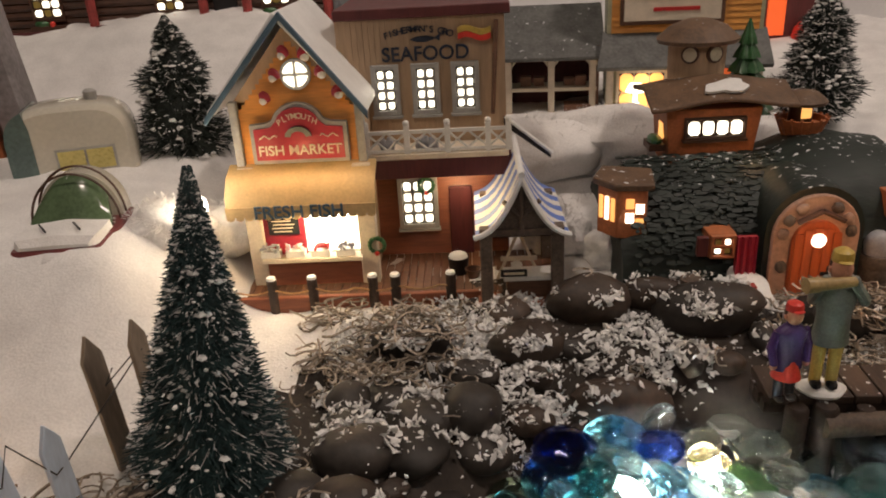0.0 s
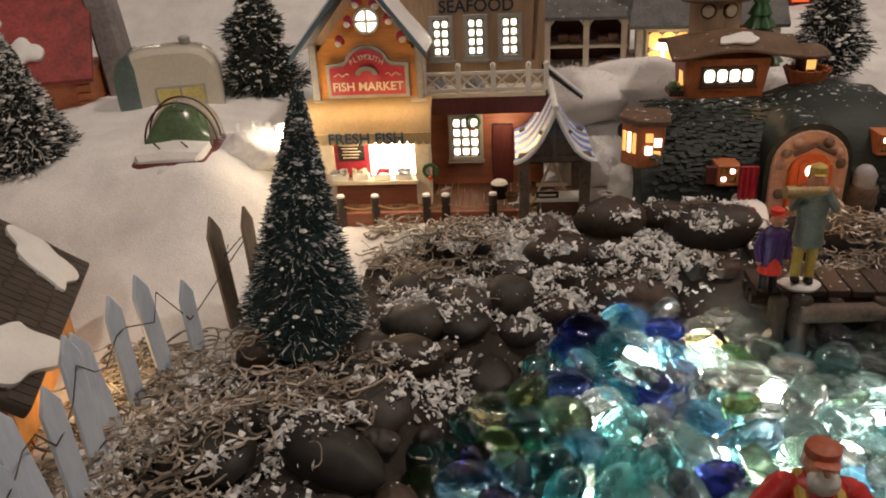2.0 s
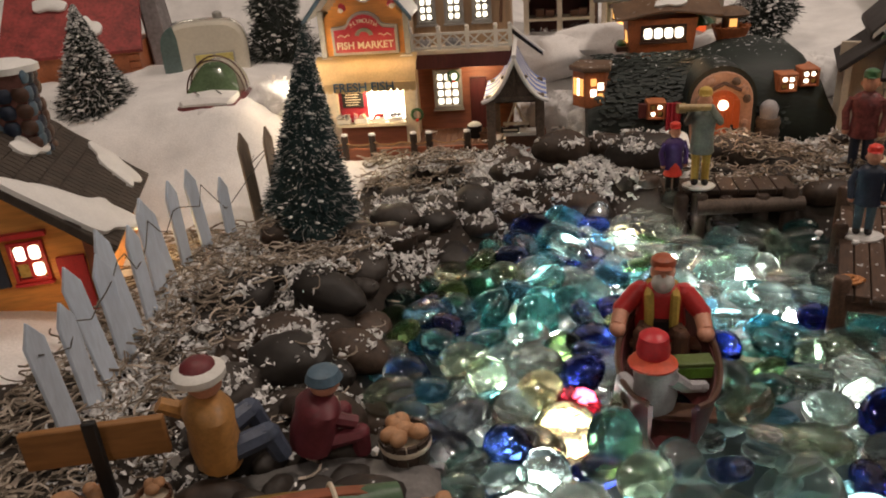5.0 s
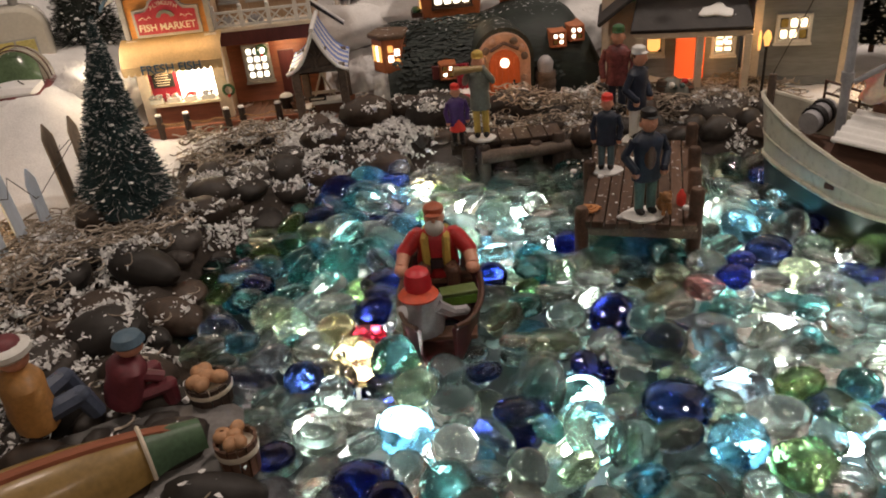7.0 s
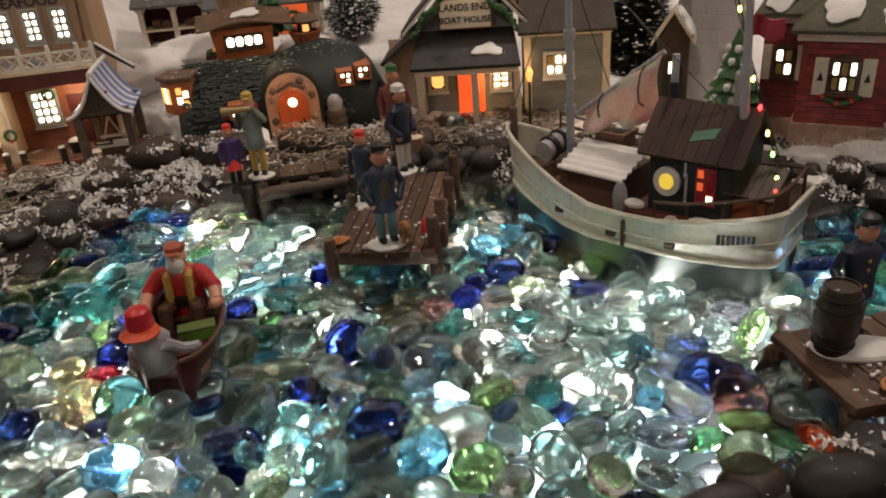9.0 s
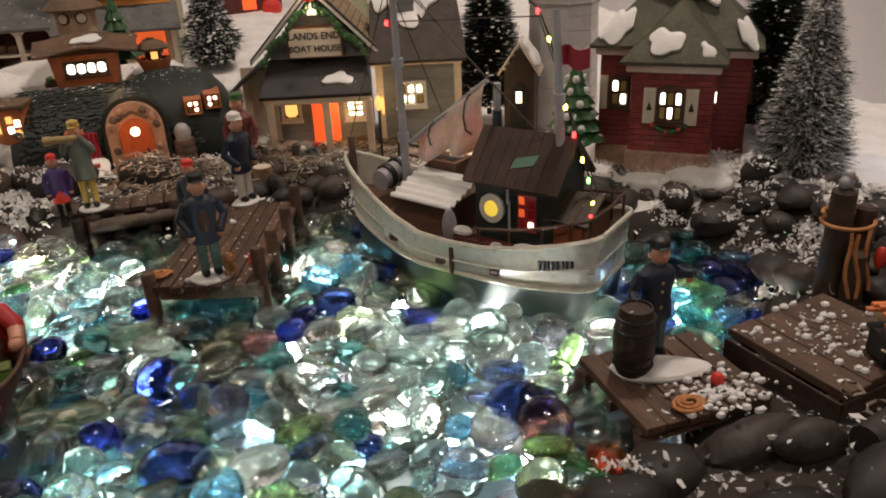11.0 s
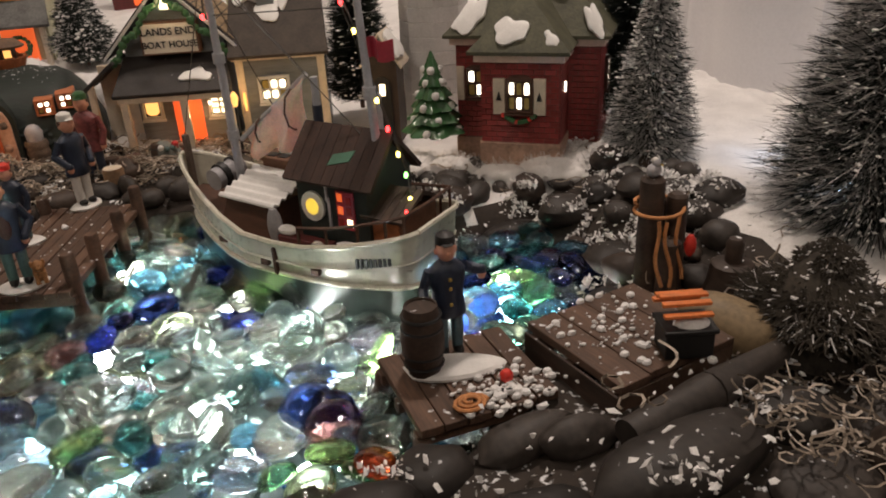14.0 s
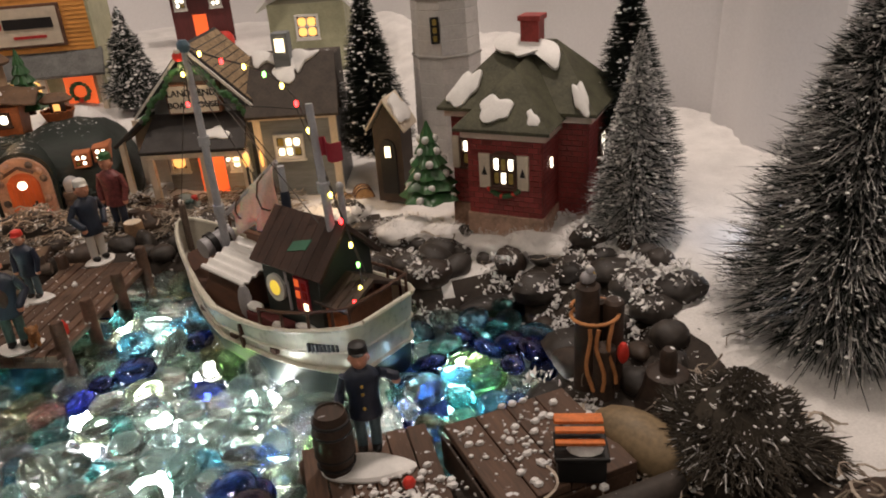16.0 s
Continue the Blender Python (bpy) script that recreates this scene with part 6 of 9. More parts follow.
def garden_shed():
    h = thing("arched_shed", pose(0.628, 0.352, 0.030, 0, 0, -32), "small brown shed with arched doorway and snowy roof", "shed")
    part("wall", Shape().box(-0.016, 0.016, 0.0, 0.034, -0.01, 0.075).extr([(-0.016, 0.075), (0.016, 0.075), (0.0, 0.100)], 0.0, 0.034), WOOD_DARK, h)
    part("arch", Shape().extr([(-0.009, 0.0), *[(0.009 * math.cos(a), 0.050 + 0.012 * math.sin(a)) for a in np.linspace(math.pi, 0, 9)], (0.009, 0.0)], -0.002, 0.001), BLACK, h)
    part("pane", Shape().box(-0.003, 0.003, -0.003, -0.0015, 0.042, 0.054), PANE, h)
    part("roof", gable_roof(-0.022, 0.022, -0.006, 0.038, 0.070, 0.103, 0.004), CREAM, h, "cream bargeboards and roof", bevel=0.0008)
    snow_patch(h, [(0.004, -0.004, 0.1045), (0.020, -0.004, 0.079), (0.020, 0.03, 0.079), (0.004, 0.03, 0.1045)], (0.8, 0, 0.6), 0.003)
    lamp("POINT", "yard_bulb", pose(0.552, 0.325, 0.072), 0.055, (1.0, 0.62, 0.26), 0.004)


def boathouse_yard():
    """Crates, pots and a lamp post in front of the boathouse porch."""
    for x, y, rz in ((0.392, 0.405, 10), (0.410, 0.398, -25), (0.372, 0.418, 30)):
        c = thing("crate", pose(x, y, G(x, y) - 0.001, 0, 0, rz), "weathered slatted fish crate in the yard", "crate", "yard crates")
        part("box", Shape().box(-0.009, 0.009, -0.007, 0.007, 0, 0.012), BROWN, c)
        for i in range(3):
            part("slat", Shape().box(-0.0098, 0.0098, -0.0086, -0.0070, 0.0006 + 0.0042 * i, 0.0040 + 0.0042 * i), WOOD_GREY, c)
    for x, y, k in ((0.398, 0.425, 1.0), (0.422, 0.416, 0.8), (0.455, 0.388, 0.9), (0.352, 0.400, 1.1)):
        b = thing("keg", pose(x, y, G(x, y) - 0.001), "small dark keg standing in the boathouse yard", "barrel", "yard kegs")
        part("cask", Shape().turn([(0.0065 * k, 0), (0.0082 * k, 0.008 * k), (0.0082 * k, 0.012 * k), (0.0065 * k, 0.020 * k), (0.005 * k, 0.020 * k)], 14), WOOD_DARK, b)
        for z in (0.005, 0.015):
            part("hoop", Shape().turn([(0.0079 * k, z * k - 0.0006), (0.0083 * k, z * k), (0.0079 * k, z * k + 0.0006)], 14), BLACK, b)
    n = thing("net_heap", pose(0.405, 0.412, G(0.405, 0.412)), "heap of grey fishing nets and floats", "fishing net")
    rng = random.Random(6)
    part("heap", Shape().ball((0, 0.012, 0.010), (0.014, 0.010, 0.016), 0, 12, 8).ball((0.010, 0.004, 0.008), (0.009, 0.008, 0.010), 0, 10, 7), GREYCLOTH, n)
    for i in range(7):
        part("float", Shape().ball((rng.uniform(-0.012, 0.016), rng.uniform(-0.004, 0.006), rng.uniform(0.012, 0.026)), 0.0032, 0, 8, 6), (RED, WHITE, TEAL)[i % 3], n)
    s = thing("yard_stump", pose(0.352, 0.372, 0.012), "cut tan log standing on end", "log")
    part("log", Shape().turn([(0.0105, 0), (0.0098, 0.022), (0.0092, 0.024)], 14), mat("bark", (0.26, 0.16, 0.09), 0.7, 0.4), s)
    part("cut_face", Shape().turn([(0.0090, 0.0242), (0.004, 0.0246)], 14), CREAM, s)
    p = thing("lamp_post", pose(0.478, 0.372, 0.016), "black lamp post with a lit lantern", "lamp post")
    part("pole", Shape().cyl((0, 0, 0), (0, 0, 0.064), 0.0014, n=8), BLACK, p)
    part("lantern", Shape().turn([(0.002, 0.062), (0.0042, 0.070), (0.003, 0.074), (0.0008, 0.077)], 8), PANE_AMBER, p)
    # buoys and a coiled line on the snow beyond
    for x, y, rz in ((0.60, 0.385, 0), (0.575, 0.375, 40)):
        o = thing("wicker_pot", pose(x, y, G(x, y), 0, 0, rz), "tan wicker lobster pot on the snow", "lobster pot", "lobster pots")
        part("frame", Shape().extr([(0.011 * math.cos(a), 0.012 * math.sin(a)) for a in np.linspace(0, math.pi, 9)], -0.008, 0.008), ROPE, o)
        for yy in (-0.008, 0.0, 0.008):
            part("hoop", Shape().tube([(0.0115 * math.cos(a), yy, 0.0125 * math.sin(a)) for a in np.linspace(0, math.pi, 9)], 0.0009, 5), BROWN, o)


for build in (garden_shed, boathouse_yard, fish_market, hill_house, boat_house, brick_house, light_tower, cottage, log_lodge, supply_store):
    build()


# ---------------------------------------------------------------- shore: stones, moss, flakes
STONE_AT = [
    (0.040, 0.409, 0.0238, 0.85, 0), (0.084, 0.449, 0.030, 0.6, 0), (0.096, 0.377, 0.031, 0.45, 0), (0.137, 0.352, 0.021, 0.7, 30), (0.159, 0.432, 0.036, 0.5, -10), (-0.046, 0.369, 0.018, 1, 0), (-0.034, 0.414, 0.027, 0.4, 0),
    (-0.026, 0.314, 0.018, 1.2, 0), (-0.057, 0.310, 0.0245, 0.8, 20), (0.009, 0.323, 0.0165, 0.7, 0), (0.132, 0.457, 0.025, 0.5, 0), (0.242, 0.424, 0.029, 0.6, 0), (0.005, 0.383, 0.0165, 0.7, 0), (0.036, 0.356, 0.0157, 0.7, 0),
]
STONE_LEFT = [
    (-0.150, 0.179, 0.030, 0.75, -30), (-0.086, 0.181, 0.031, 0.55, -25), (-0.104, 0.224, 0.0185, 0.8, 0), (-0.071, 0.222, 0.022, 0.9, 20), (-0.149, 0.139, 0.020, 0.8, 0), (-0.104, 0.130, 0.0235, 0.7, -10), (-0.056, 0.131, 0.025, 0.6, -20),
    (-0.009, 0.285, 0.016, 1.2, 10), (-0.056, 0.272, 0.022, 0.7, 0), (-0.087, 0.096, 0.025, 0.8, 0), (-0.118, 0.075, 0.021, 0.9, 0), (-0.036, 0.080, 0.022, 0.6, -25), (-0.052, 0.045, 0.020, 0.7, 0), (0.005, -0.054, 0.026, 0.45, 0),
]
STONE_RIGHT = [
    (0.669, 0.135, 0.030, 0.55, 0), (0.706, 0.115, 0.025, 0.8, 0), (0.700, 0.032, 0.025, 0.9, 30), (0.655, -0.022, 0.024, 0.5, 30), (0.753, 0.073, 0.022, 0.8, 0), (0.755, 0.008, 0.021, 0.7, 0), (0.763, 0.133, 0.021, 0.5, 0),
    (0.480, -0.135, 0.021, 0.9, 30), (0.528, -0.138, 0.028, 0.45, 0), (0.585, -0.190, 0.052, 0.42, 5), (0.655, -0.185, 0.024, 0.8, 0), (0.633, -0.225, 0.026, 0.8, 0), (0.552, -0.152, 0.022, 0.5, 0), (0.510, -0.185, 0.026, 0.6, 0), (0.70, -0.205, 0.03, 0.6, 20),
]
STONE_FRONT = [
    (0.139, -0.092, 0.031, 0.4, 0), (0.241, -0.108, 0.031, 0.4, 0), (0.188, -0.106, 0.022, 0.4, 0), (0.075, -0.084, 0.026, 0.5, 0), (0.329, -0.130, 0.027, 0.4, 0), (0.445, -0.152, 0.024, 0.6, 0), (0.390, -0.140, 0.024, 0.5, 0), (0.285, -0.125, 0.022, 0.5, 0),
    (0.435, 0.372, 0.030, 0.8, 0), (0.392, 0.285, 0.027, 0.55, 0), (0.30, 0.35, 0.02, 0.7, 0), (0.46, 0.31, 0.022, 0.7, 0), (0.52, 0.25, 0.024, 0.6, 0), (0.57, 0.20, 0.026, 0.6, 0), (0.62, 0.165, 0.024, 0.6, 0),
]
stone_taken = []


def stone(x, y, r, k, rot, mt, flat=0.55, z=None):
    rng = random.Random(int(abs(x) * 7919 + abs(y) * 104729 + 13))
    rz = r * flat * rng.uniform(0.85, 1.15)
    off = Vector((rng.uniform(-9, 9), rng.uniform(-9, 9), rng.uniform(-9, 9)))
    n, kk, rings = 18, 11, []
    for i in range(1, kk):
        a = math.pi * i / kk
        ring = []
        for j in range(n):
            b = 2 * math.pi * j / n
            d = Vector((math.sin(a) * math.cos(b), math.sin(a) * math.sin(b), -math.cos(a)))
            q = 1 + 0.16 * noise.noise(d * 1.3 + off) + 0.06 * noise.noise(d * 3.1 + off)
            ring.append((r * d.x * q, r * k * d.y * q, rz * d.z * q))
        rings.append(ring)
    gz = G(x, y) if z is None else z
    stone_taken.append((x, y, r))
    return solid("stone", Shape().loft(rings), mt, pose(x, y, gz + rz * 0.45, rng.uniform(-10, 10), rng.uniform(-10, 10), rot), "smooth dark river stone with flecks of snow on the shore", "stone", "shore stones")


def build_stones():
    for q in STONE_AT + STONE_LEFT + STONE_FRONT:
        stone(*q, STONE if int(q[0] * 1000) % 4 else STONE_B)
    for q in STONE_RIGHT:
        stone(*q, STONE, 0.36 if q[2] > 0.025 else 0.5)
    rng = random.Random(12)
    loop = POND + POND[:1]
    for (ax, ay), (bx, by) in zip(loop, loop[1:]):
        n = max(1, int(math.hypot(bx - ax, by - ay) / 0.014))
        out = Vector((by - ay, ax - bx)).normalized()
        if float(pond_distance((ax + bx) / 2 + out.x * 0.01, (ay + by) / 2 + out.y * 0.01)) < 0:
            out = -out
        for i in range(n):
            for lane in range(5):
                t = (i + rng.random()) / n
                o = 0.004 + 0.022 * lane + rng.uniform(-0.004, 0.014)
                x, y, r = ax + (bx - ax) * t + out.x * o, ay + (by - ay) * t + out.y * o, rng.uniform(0.009, 0.020)
                if y > 0.46 or (lane == 3 and rng.random() < 0.35) or any((x - a) ** 2 + (y - b) ** 2 < (0.66 * (r + c)) ** 2 for a, b, c in stone_taken):
                    continue
                if 0.23 < x < 0.36 and 0.11 < y < 0.30 or 0.48 < x < 0.68 and -0.15 < y < -0.03:
                    continue
                stone(x, y, r, rng.uniform(0.55, 1), rng.uniform(0, 180), STONE if rng.random() < 0.8 else STONE_B, rng.uniform(0.5, 0.8))


build_stones()


def fill_stones():
    """Stones heaped on the shore below the brick house and in front of the platforms."""
    rng = random.Random(44)
    for x0, x1, y0, y1, n, r0, r1 in ((0.60, 0.79, 0.00, 0.165, 60, 0.012, 0.026), (0.50, 0.80, -0.27, -0.15, 60, 0.014, 0.030), (0.40, 0.60, 0.19, 0.36, 40, 0.012, 0.022), (0.07, 0.36, 0.345, 0.455, 50, 0.012, 0.024), (-0.15, -0.03, 0.08, 0.28, 40, 0.014, 0.026)):
        for _ in range(n):
            x, y, r = rng.uniform(x0, x1), rng.uniform(y0, y1), rng.uniform(r0, r1)
            if float(pond_distance(x, y)) < 0.012 or any((x - a) ** 2 + (y - b) ** 2 < (0.62 * (r + c)) ** 2 for a, b, c in stone_taken):
                continue
            if 0.23 < x < 0.36 and 0.11 < y < 0.30 or 0.48 < x < 0.68 and -0.16 < y < -0.03 or x > 0.69 and -0.19 < y < -0.07:
                continue
            stone(x, y, r, rng.uniform(0.55, 0.9), rng.uniform(0, 180), STONE if rng.random() < 0.65 else STONE_B, rng.uniform(0.45, 0.7))


fill_stones()


def shore_spot(rng):
    """A random place on the strewn band round the pond, and its weight there."""
    x, y = rng.uniform(-0.24, 0.90), rng.uniform(-0.30, 0.50)
    d = float(pond_distance(x, y))
    if d < -0.004 or d > (0.28 if x > 0.5 and y < 0 else 0.17) or (x < -0.12 and y > 0.33) or (y > 0.47) or (x > 0.765 and y > -0.24):
        return None
    return x, y, d


def surface_z(x, y):
    z = G(x, y)
    for a, b, r in stone_taken:
        d2 = ((x - a) ** 2 + (y - b) ** 2) / (r * r)
        if d2 < 0.7:
            z = max(z, G(a, b) + r * 0.5 * 0.95 * math.sqrt(1 - d2) + r * 0.2)
    return z


def build_litter():
    rng = random.Random(21)
    s = Shape()
    n = 0
    clumps = [(rng.uniform(-0.2, 0.8), rng.uniform(-0.22, 0.47)) for _ in range(170)] + [(rng.uniform(-0.09, 0.05), rng.uniform(0.31, 0.46)) for _ in range(55)] + [(rng.uniform(-0.21, -0.04), rng.uniform(0.03, 0.29)) for _ in range(46)] + [(rng.uniform(0.08, 0.46), rng.uniform(0.355, 0.47)) for _ in range(70)] + [(rng.uniform(0.60, 0.78), rng.uniform(0.0, 0.17)) for _ in range(40)]
    while n < 27000:
        if rng.random() < 0.88:
            c = rng.choice(clumps)
            x, y = c[0] + rng.gauss(0, 0.0068), c[1] + rng.gauss(0, 0.0068)
            d = float(pond_distance(x, y))
            if d < 0.002 or d > 0.16 or (x < -0.14 and y > 0.33) or y > 0.475:
                n += 0.05
                continue
        else:
            q = shore_spot(rng)
            if not q:
                continue
            x, y, d = q
        if rng.random() < 0.8 and any((x - a) ** 2 + (y - b) ** 2 < (0.62 * c) ** 2 for a, b, c in stone_taken):
            n += 0.15
            continue
        n += 1
        z = surface_z(x, y) + rng.uniform(0, 0.006)
        r = rng.choice((0.0007, 0.0010, 0.0015, 0.0024)) * rng.uniform(0.7, 1.2)
        m = Euler((rng.uniform(-1, 1), rng.uniform(-1, 1), rng.uniform(0, 6.3))).to_matrix()
        k = 5
        pts = [Vector((1.35 * r * rng.uniform(0.4, 1.5) * math.cos(6.283 * i / k), 0.8 * r * rng.uniform(0.5, 1.3) * math.sin(6.283 * i / k), rng.uniform(-0.6, 0.6) * r)) for i in range(k)]
        tip = [Vector((0, 0, 0.4 * r)), Vector((0, 0, -0.4 * r))]
        s.put([tuple(Vector((x, y, z)) + m @ p) for p in pts + tip], [(i, (i + 1) % k, k) for i in range(k)] + [((i + 1) % k, i, k + 1) for i in range(k)])
    ob = solid("snow_flakes", s, FLAKE, Matrix.Identity(4), "coarse white artificial snow flakes strewn over the shore", "snow flakes", kind="stuff")
    for name, mt, count, seed in (("dried_moss", MOSS, 1500, 31), ("straw_fibres", MOSS_PALE, 1300, 32)):
        rng = random.Random(seed)
        s = Shape()
        n = 0
        while n < count:
            u = rng.random()
            if u < 0.42:
                x, y = rng.uniform(-0.235, -0.07), rng.uniform(-0.05, 0.27)
                if y < 0.20 and x > -0.135 or y < 0.0 and x > -0.15:
                    continue
            elif u < 0.52:
                x, y = rng.uniform(-0.10, 0.0), rng.uniform(0.37, 0.455)
            elif u < 0.80:
                x, y = rng.uniform(0.20, 0.52), rng.uniform(0.37, 0.445)
                if float(pond_distance(x, y)) < 0.02:
                    continue
            elif u < 0.90:
                x, y = rng.uniform(0.62, 0.77), rng.uniform(-0.26, -0.06)
            else:
                q = shore_spot(rng)
                if not q:
                    continue
                x, y, _ = q
            n += 1
            z = surface_z(x, y) + rng.uniform(0.001, 0.008)
            a, v, pts = rng.uniform(0, 6.28), rng.uniform(-0.5, 0.5), []
            p = Vector((x, y, z))
            bend, lift = rng.uniform(-1.0, 1.0), rng.uniform(-0.3, 0.8)
            for i in range(7):
                pts.append(tuple(p))
                a += bend
                p = p + Vector((math.cos(a), math.sin(a), lift * math.cos(i * 1.1))) * rng.uniform(0.0028, 0.0055)
            r = rng.uniform(0.0004, 0.0010)
            rings = []
            for i, q in enumerate(pts):
                t = (Vector(pts[min(6, i + 1)]) - Vector(pts[max(0, i - 1)])).normalized()
                e1 = t.orthogonal().normalized()
                e2 = t.cross(e1)
                rings.append([tuple(Vector(q) + (e1 * math.cos(w) + e2 * math.sin(w)) * r) for w in (0, 2.1, 4.2)])
            s.loft(rings, 0, caps=False)
        solid(name, s, mt, Matrix.Identity(4), "tangled dry moss and straw fibres on the shore", "dried moss", kind="stuff")


build_litter()


# ---------------------------------------------------------------- bottle-brush trees
def brush_tree(x, y, z, height, radius, label, mt=PINE, frost=0.2, count=5000, seed=1, droop=-0.25, thick=0.00045, flakes=160, lean=(0, 0), taper=0.9, clump=0.0, fuzz=0.0, fleck=1.0):
    rng = random.Random(seed)
    t = thing("bottle_brush_tree", pose(x, y, z, lean[0], lean[1], 0), label, "tree", "bottle-brush trees")
    part("trunk", Shape().cyl((0, 0, -0.006), (0, 0, height * 0.98), radius * 0.055, radius * 0.02, 8), BROWN, t)
    a, b = Shape(), Shape()
    for i in range(count):
        u = rng.random() ** 1.25
        h = 0.02 * height + u * height * 0.97
        r = radius * (1 - u ** taper * 0.985) * rng.uniform(0.62, 1.06) * (1 - 0.35 * max(0, 0.06 - u) / 0.06)
        if clump:
            r *= 1 + clump * noise.noise((h * 50, math.sin(i) * 0, seed))
        w = rng.uniform(0, 6.2832)
        if clump:
            r *= 1 + clump * noise.noise((math.cos(w) * 2.2, math.sin(w) * 2.2, h * 42 + seed))
        d = Vector((math.cos(w), math.sin(w), 0))
        p0 = d * (radius * 0.03 + fuzz * r) + Vector((0, 0, h + droop * fuzz * r))
        if fuzz:
            d = (d + Vector((rng.gauss(0, 0.4), rng.gauss(0, 0.4), rng.gauss(0, 0.35)))).normalized() * 1.0
            r = r * (1 - fuzz) * rng.uniform(0.7, 1.1)
        p1 = p0 + d * r if fuzz else d * r + Vector((0, 0, h + droop * r + rng.uniform(-0.06, 0.06) * r))
        s = b if rng.random() < frost * (0.35 + 1.3 * noise.noise((d.x * 2, d.y * 2, h * 25 + seed)) ** 2 + 0.5) else a
        side = Vector((-d.y, d.x, 0.3)).normalized() * thick
        upv = Vector((0, 0, thick))
        pm = p0.lerp(p1, 0.5 if s is a else 0.35)
        s.put([tuple(p0 - side), tuple(p0 + side), tuple(p1 + side * 0.4), tuple(p1 - side * 0.4), tuple(pm + upv * 1.6)], [(0, 1, 4), (1, 2, 4), (2, 3, 4), (3, 0, 4), (0, 3, 2, 1)])
    part("bristles", a, mt, t, soft=False)["kind"] = "stuff"
    if b.v:
        part("frosted_bristles", b, FROST, t, "white frosted bristles", soft=False)["kind"] = "stuff"
    if fuzz:
        part("core", Shape().turn([(radius * (1 - v ** taper * 0.985) * (fuzz + 0.06), 0.02 * height + v * height * 0.97 + droop * fuzz * radius * (1 - v ** taper)) for v in (0, 0.15, 0.3, 0.5, 0.7, 0.85, 0.98)], 16), mt, t)
    if flakes:
        s = Shape()
        for i in range(flakes):
            u = rng.random() ** 1.2
            r = radius * (1 - u ** taper * 0.98) * rng.uniform(0.7, 1.0)
            w = rng.uniform(0, 6.2832)
            q = rng.choice((0.0005, 0.0007, 0.0010, 0.0016)) * fleck
            s.ball((r * math.cos(w), r * math.sin(w), 0.02 * height + u * height * 0.95 + droop * r), (q * rng.uniform(0.5, 1.9), q * rng.uniform(0.5, 1.9), q * rng.uniform(0.4, 0.8)), 0, 5, 4)
        part("snow_dots", s, FLAKE, t, "clinging white flakes")["kind"] = "stuff"
    return t


brush_tree(-0.126, 0.292, 0.030, 0.156, 0.046, "blue-green bottle-brush tree with frosted tips beside the fence", PINE_BLUE, 0.16, 17000, 1, -0.25, 0.00042, 1100, lean=(0, 6), taper=0.9, fuzz=0.72)
brush_tree(-0.250, 0.655, 0.090, 0.125, 0.047, "dark bushy tree with white flakes behind the caravan", PINE, 0.14, 9000, 2, 0.1, 0.0006, 420, taper=1.6, clump=0.40, fuzz=0.62, fleck=1.4)
brush_tree(-0.385, 0.452, 0.085, 0.110, 0.052, "frosted cone tree beside the red house", PINE, 0.40, 9000, 3, -0.2, 0.0006, 900, taper=0.95, fuzz=0.66, fleck=1.5)
brush_tree(0.340, 0.720, 0.080, 0.140, 0.040, "dark tinsel tree with glinting flakes on the snow bank", PINE, 0.26, 8500, 4, 0.1, 0.0006, 800, taper=1.5, clump=0.35, fuzz=0.62, fleck=1.35)
brush_tree(0.630, 0.440, 0.045, 0.215, 0.052, "tall dark bottle-brush tree beside the lighthouse", PINE, 0.06, 8500, 5, 0.12, 0.0006, 700, taper=1.3, fleck=1.2)
brush_tree(0.803, 0.130, 0.038, 0.182, 0.047, "frosted white bottle-brush tree beside the brick house", PINE, 0.70, 17000, 6, -0.10, 0.00048, 2600, taper=1.25, clump=0.12, fuzz=0.25, fleck=0.85)
brush_tree(0.850, 0.235, 0.045, 0.215, 0.062, "tall dark bottle-brush tree behind the brick house", PINE, 0.05, 8500, 7, 0.1, 0.0006, 500, taper=1.2, fleck=1.2)
brush_tree(0.862, -0.055, 0.030, 0.255, 0.094, "large dark bottle-brush tree with pale frosting", PINE, 0.55, 21000, 8, 0.06, 0.0006, 2600, taper=1.5, clump=0.12, fuzz=0.30, fleck=0.8)
brush_tree(0.727, -0.132, 0.008, 0.072, 0.042, "small dark scrubby bush on the shore", mat("brown_scrub", (0.055, 0.045, 0.033), 0.8, 0.5), 0.06, 16000, 9, 0.05, 0.0006, 420, taper=2.2, clump=0.55, fuzz=0.78)


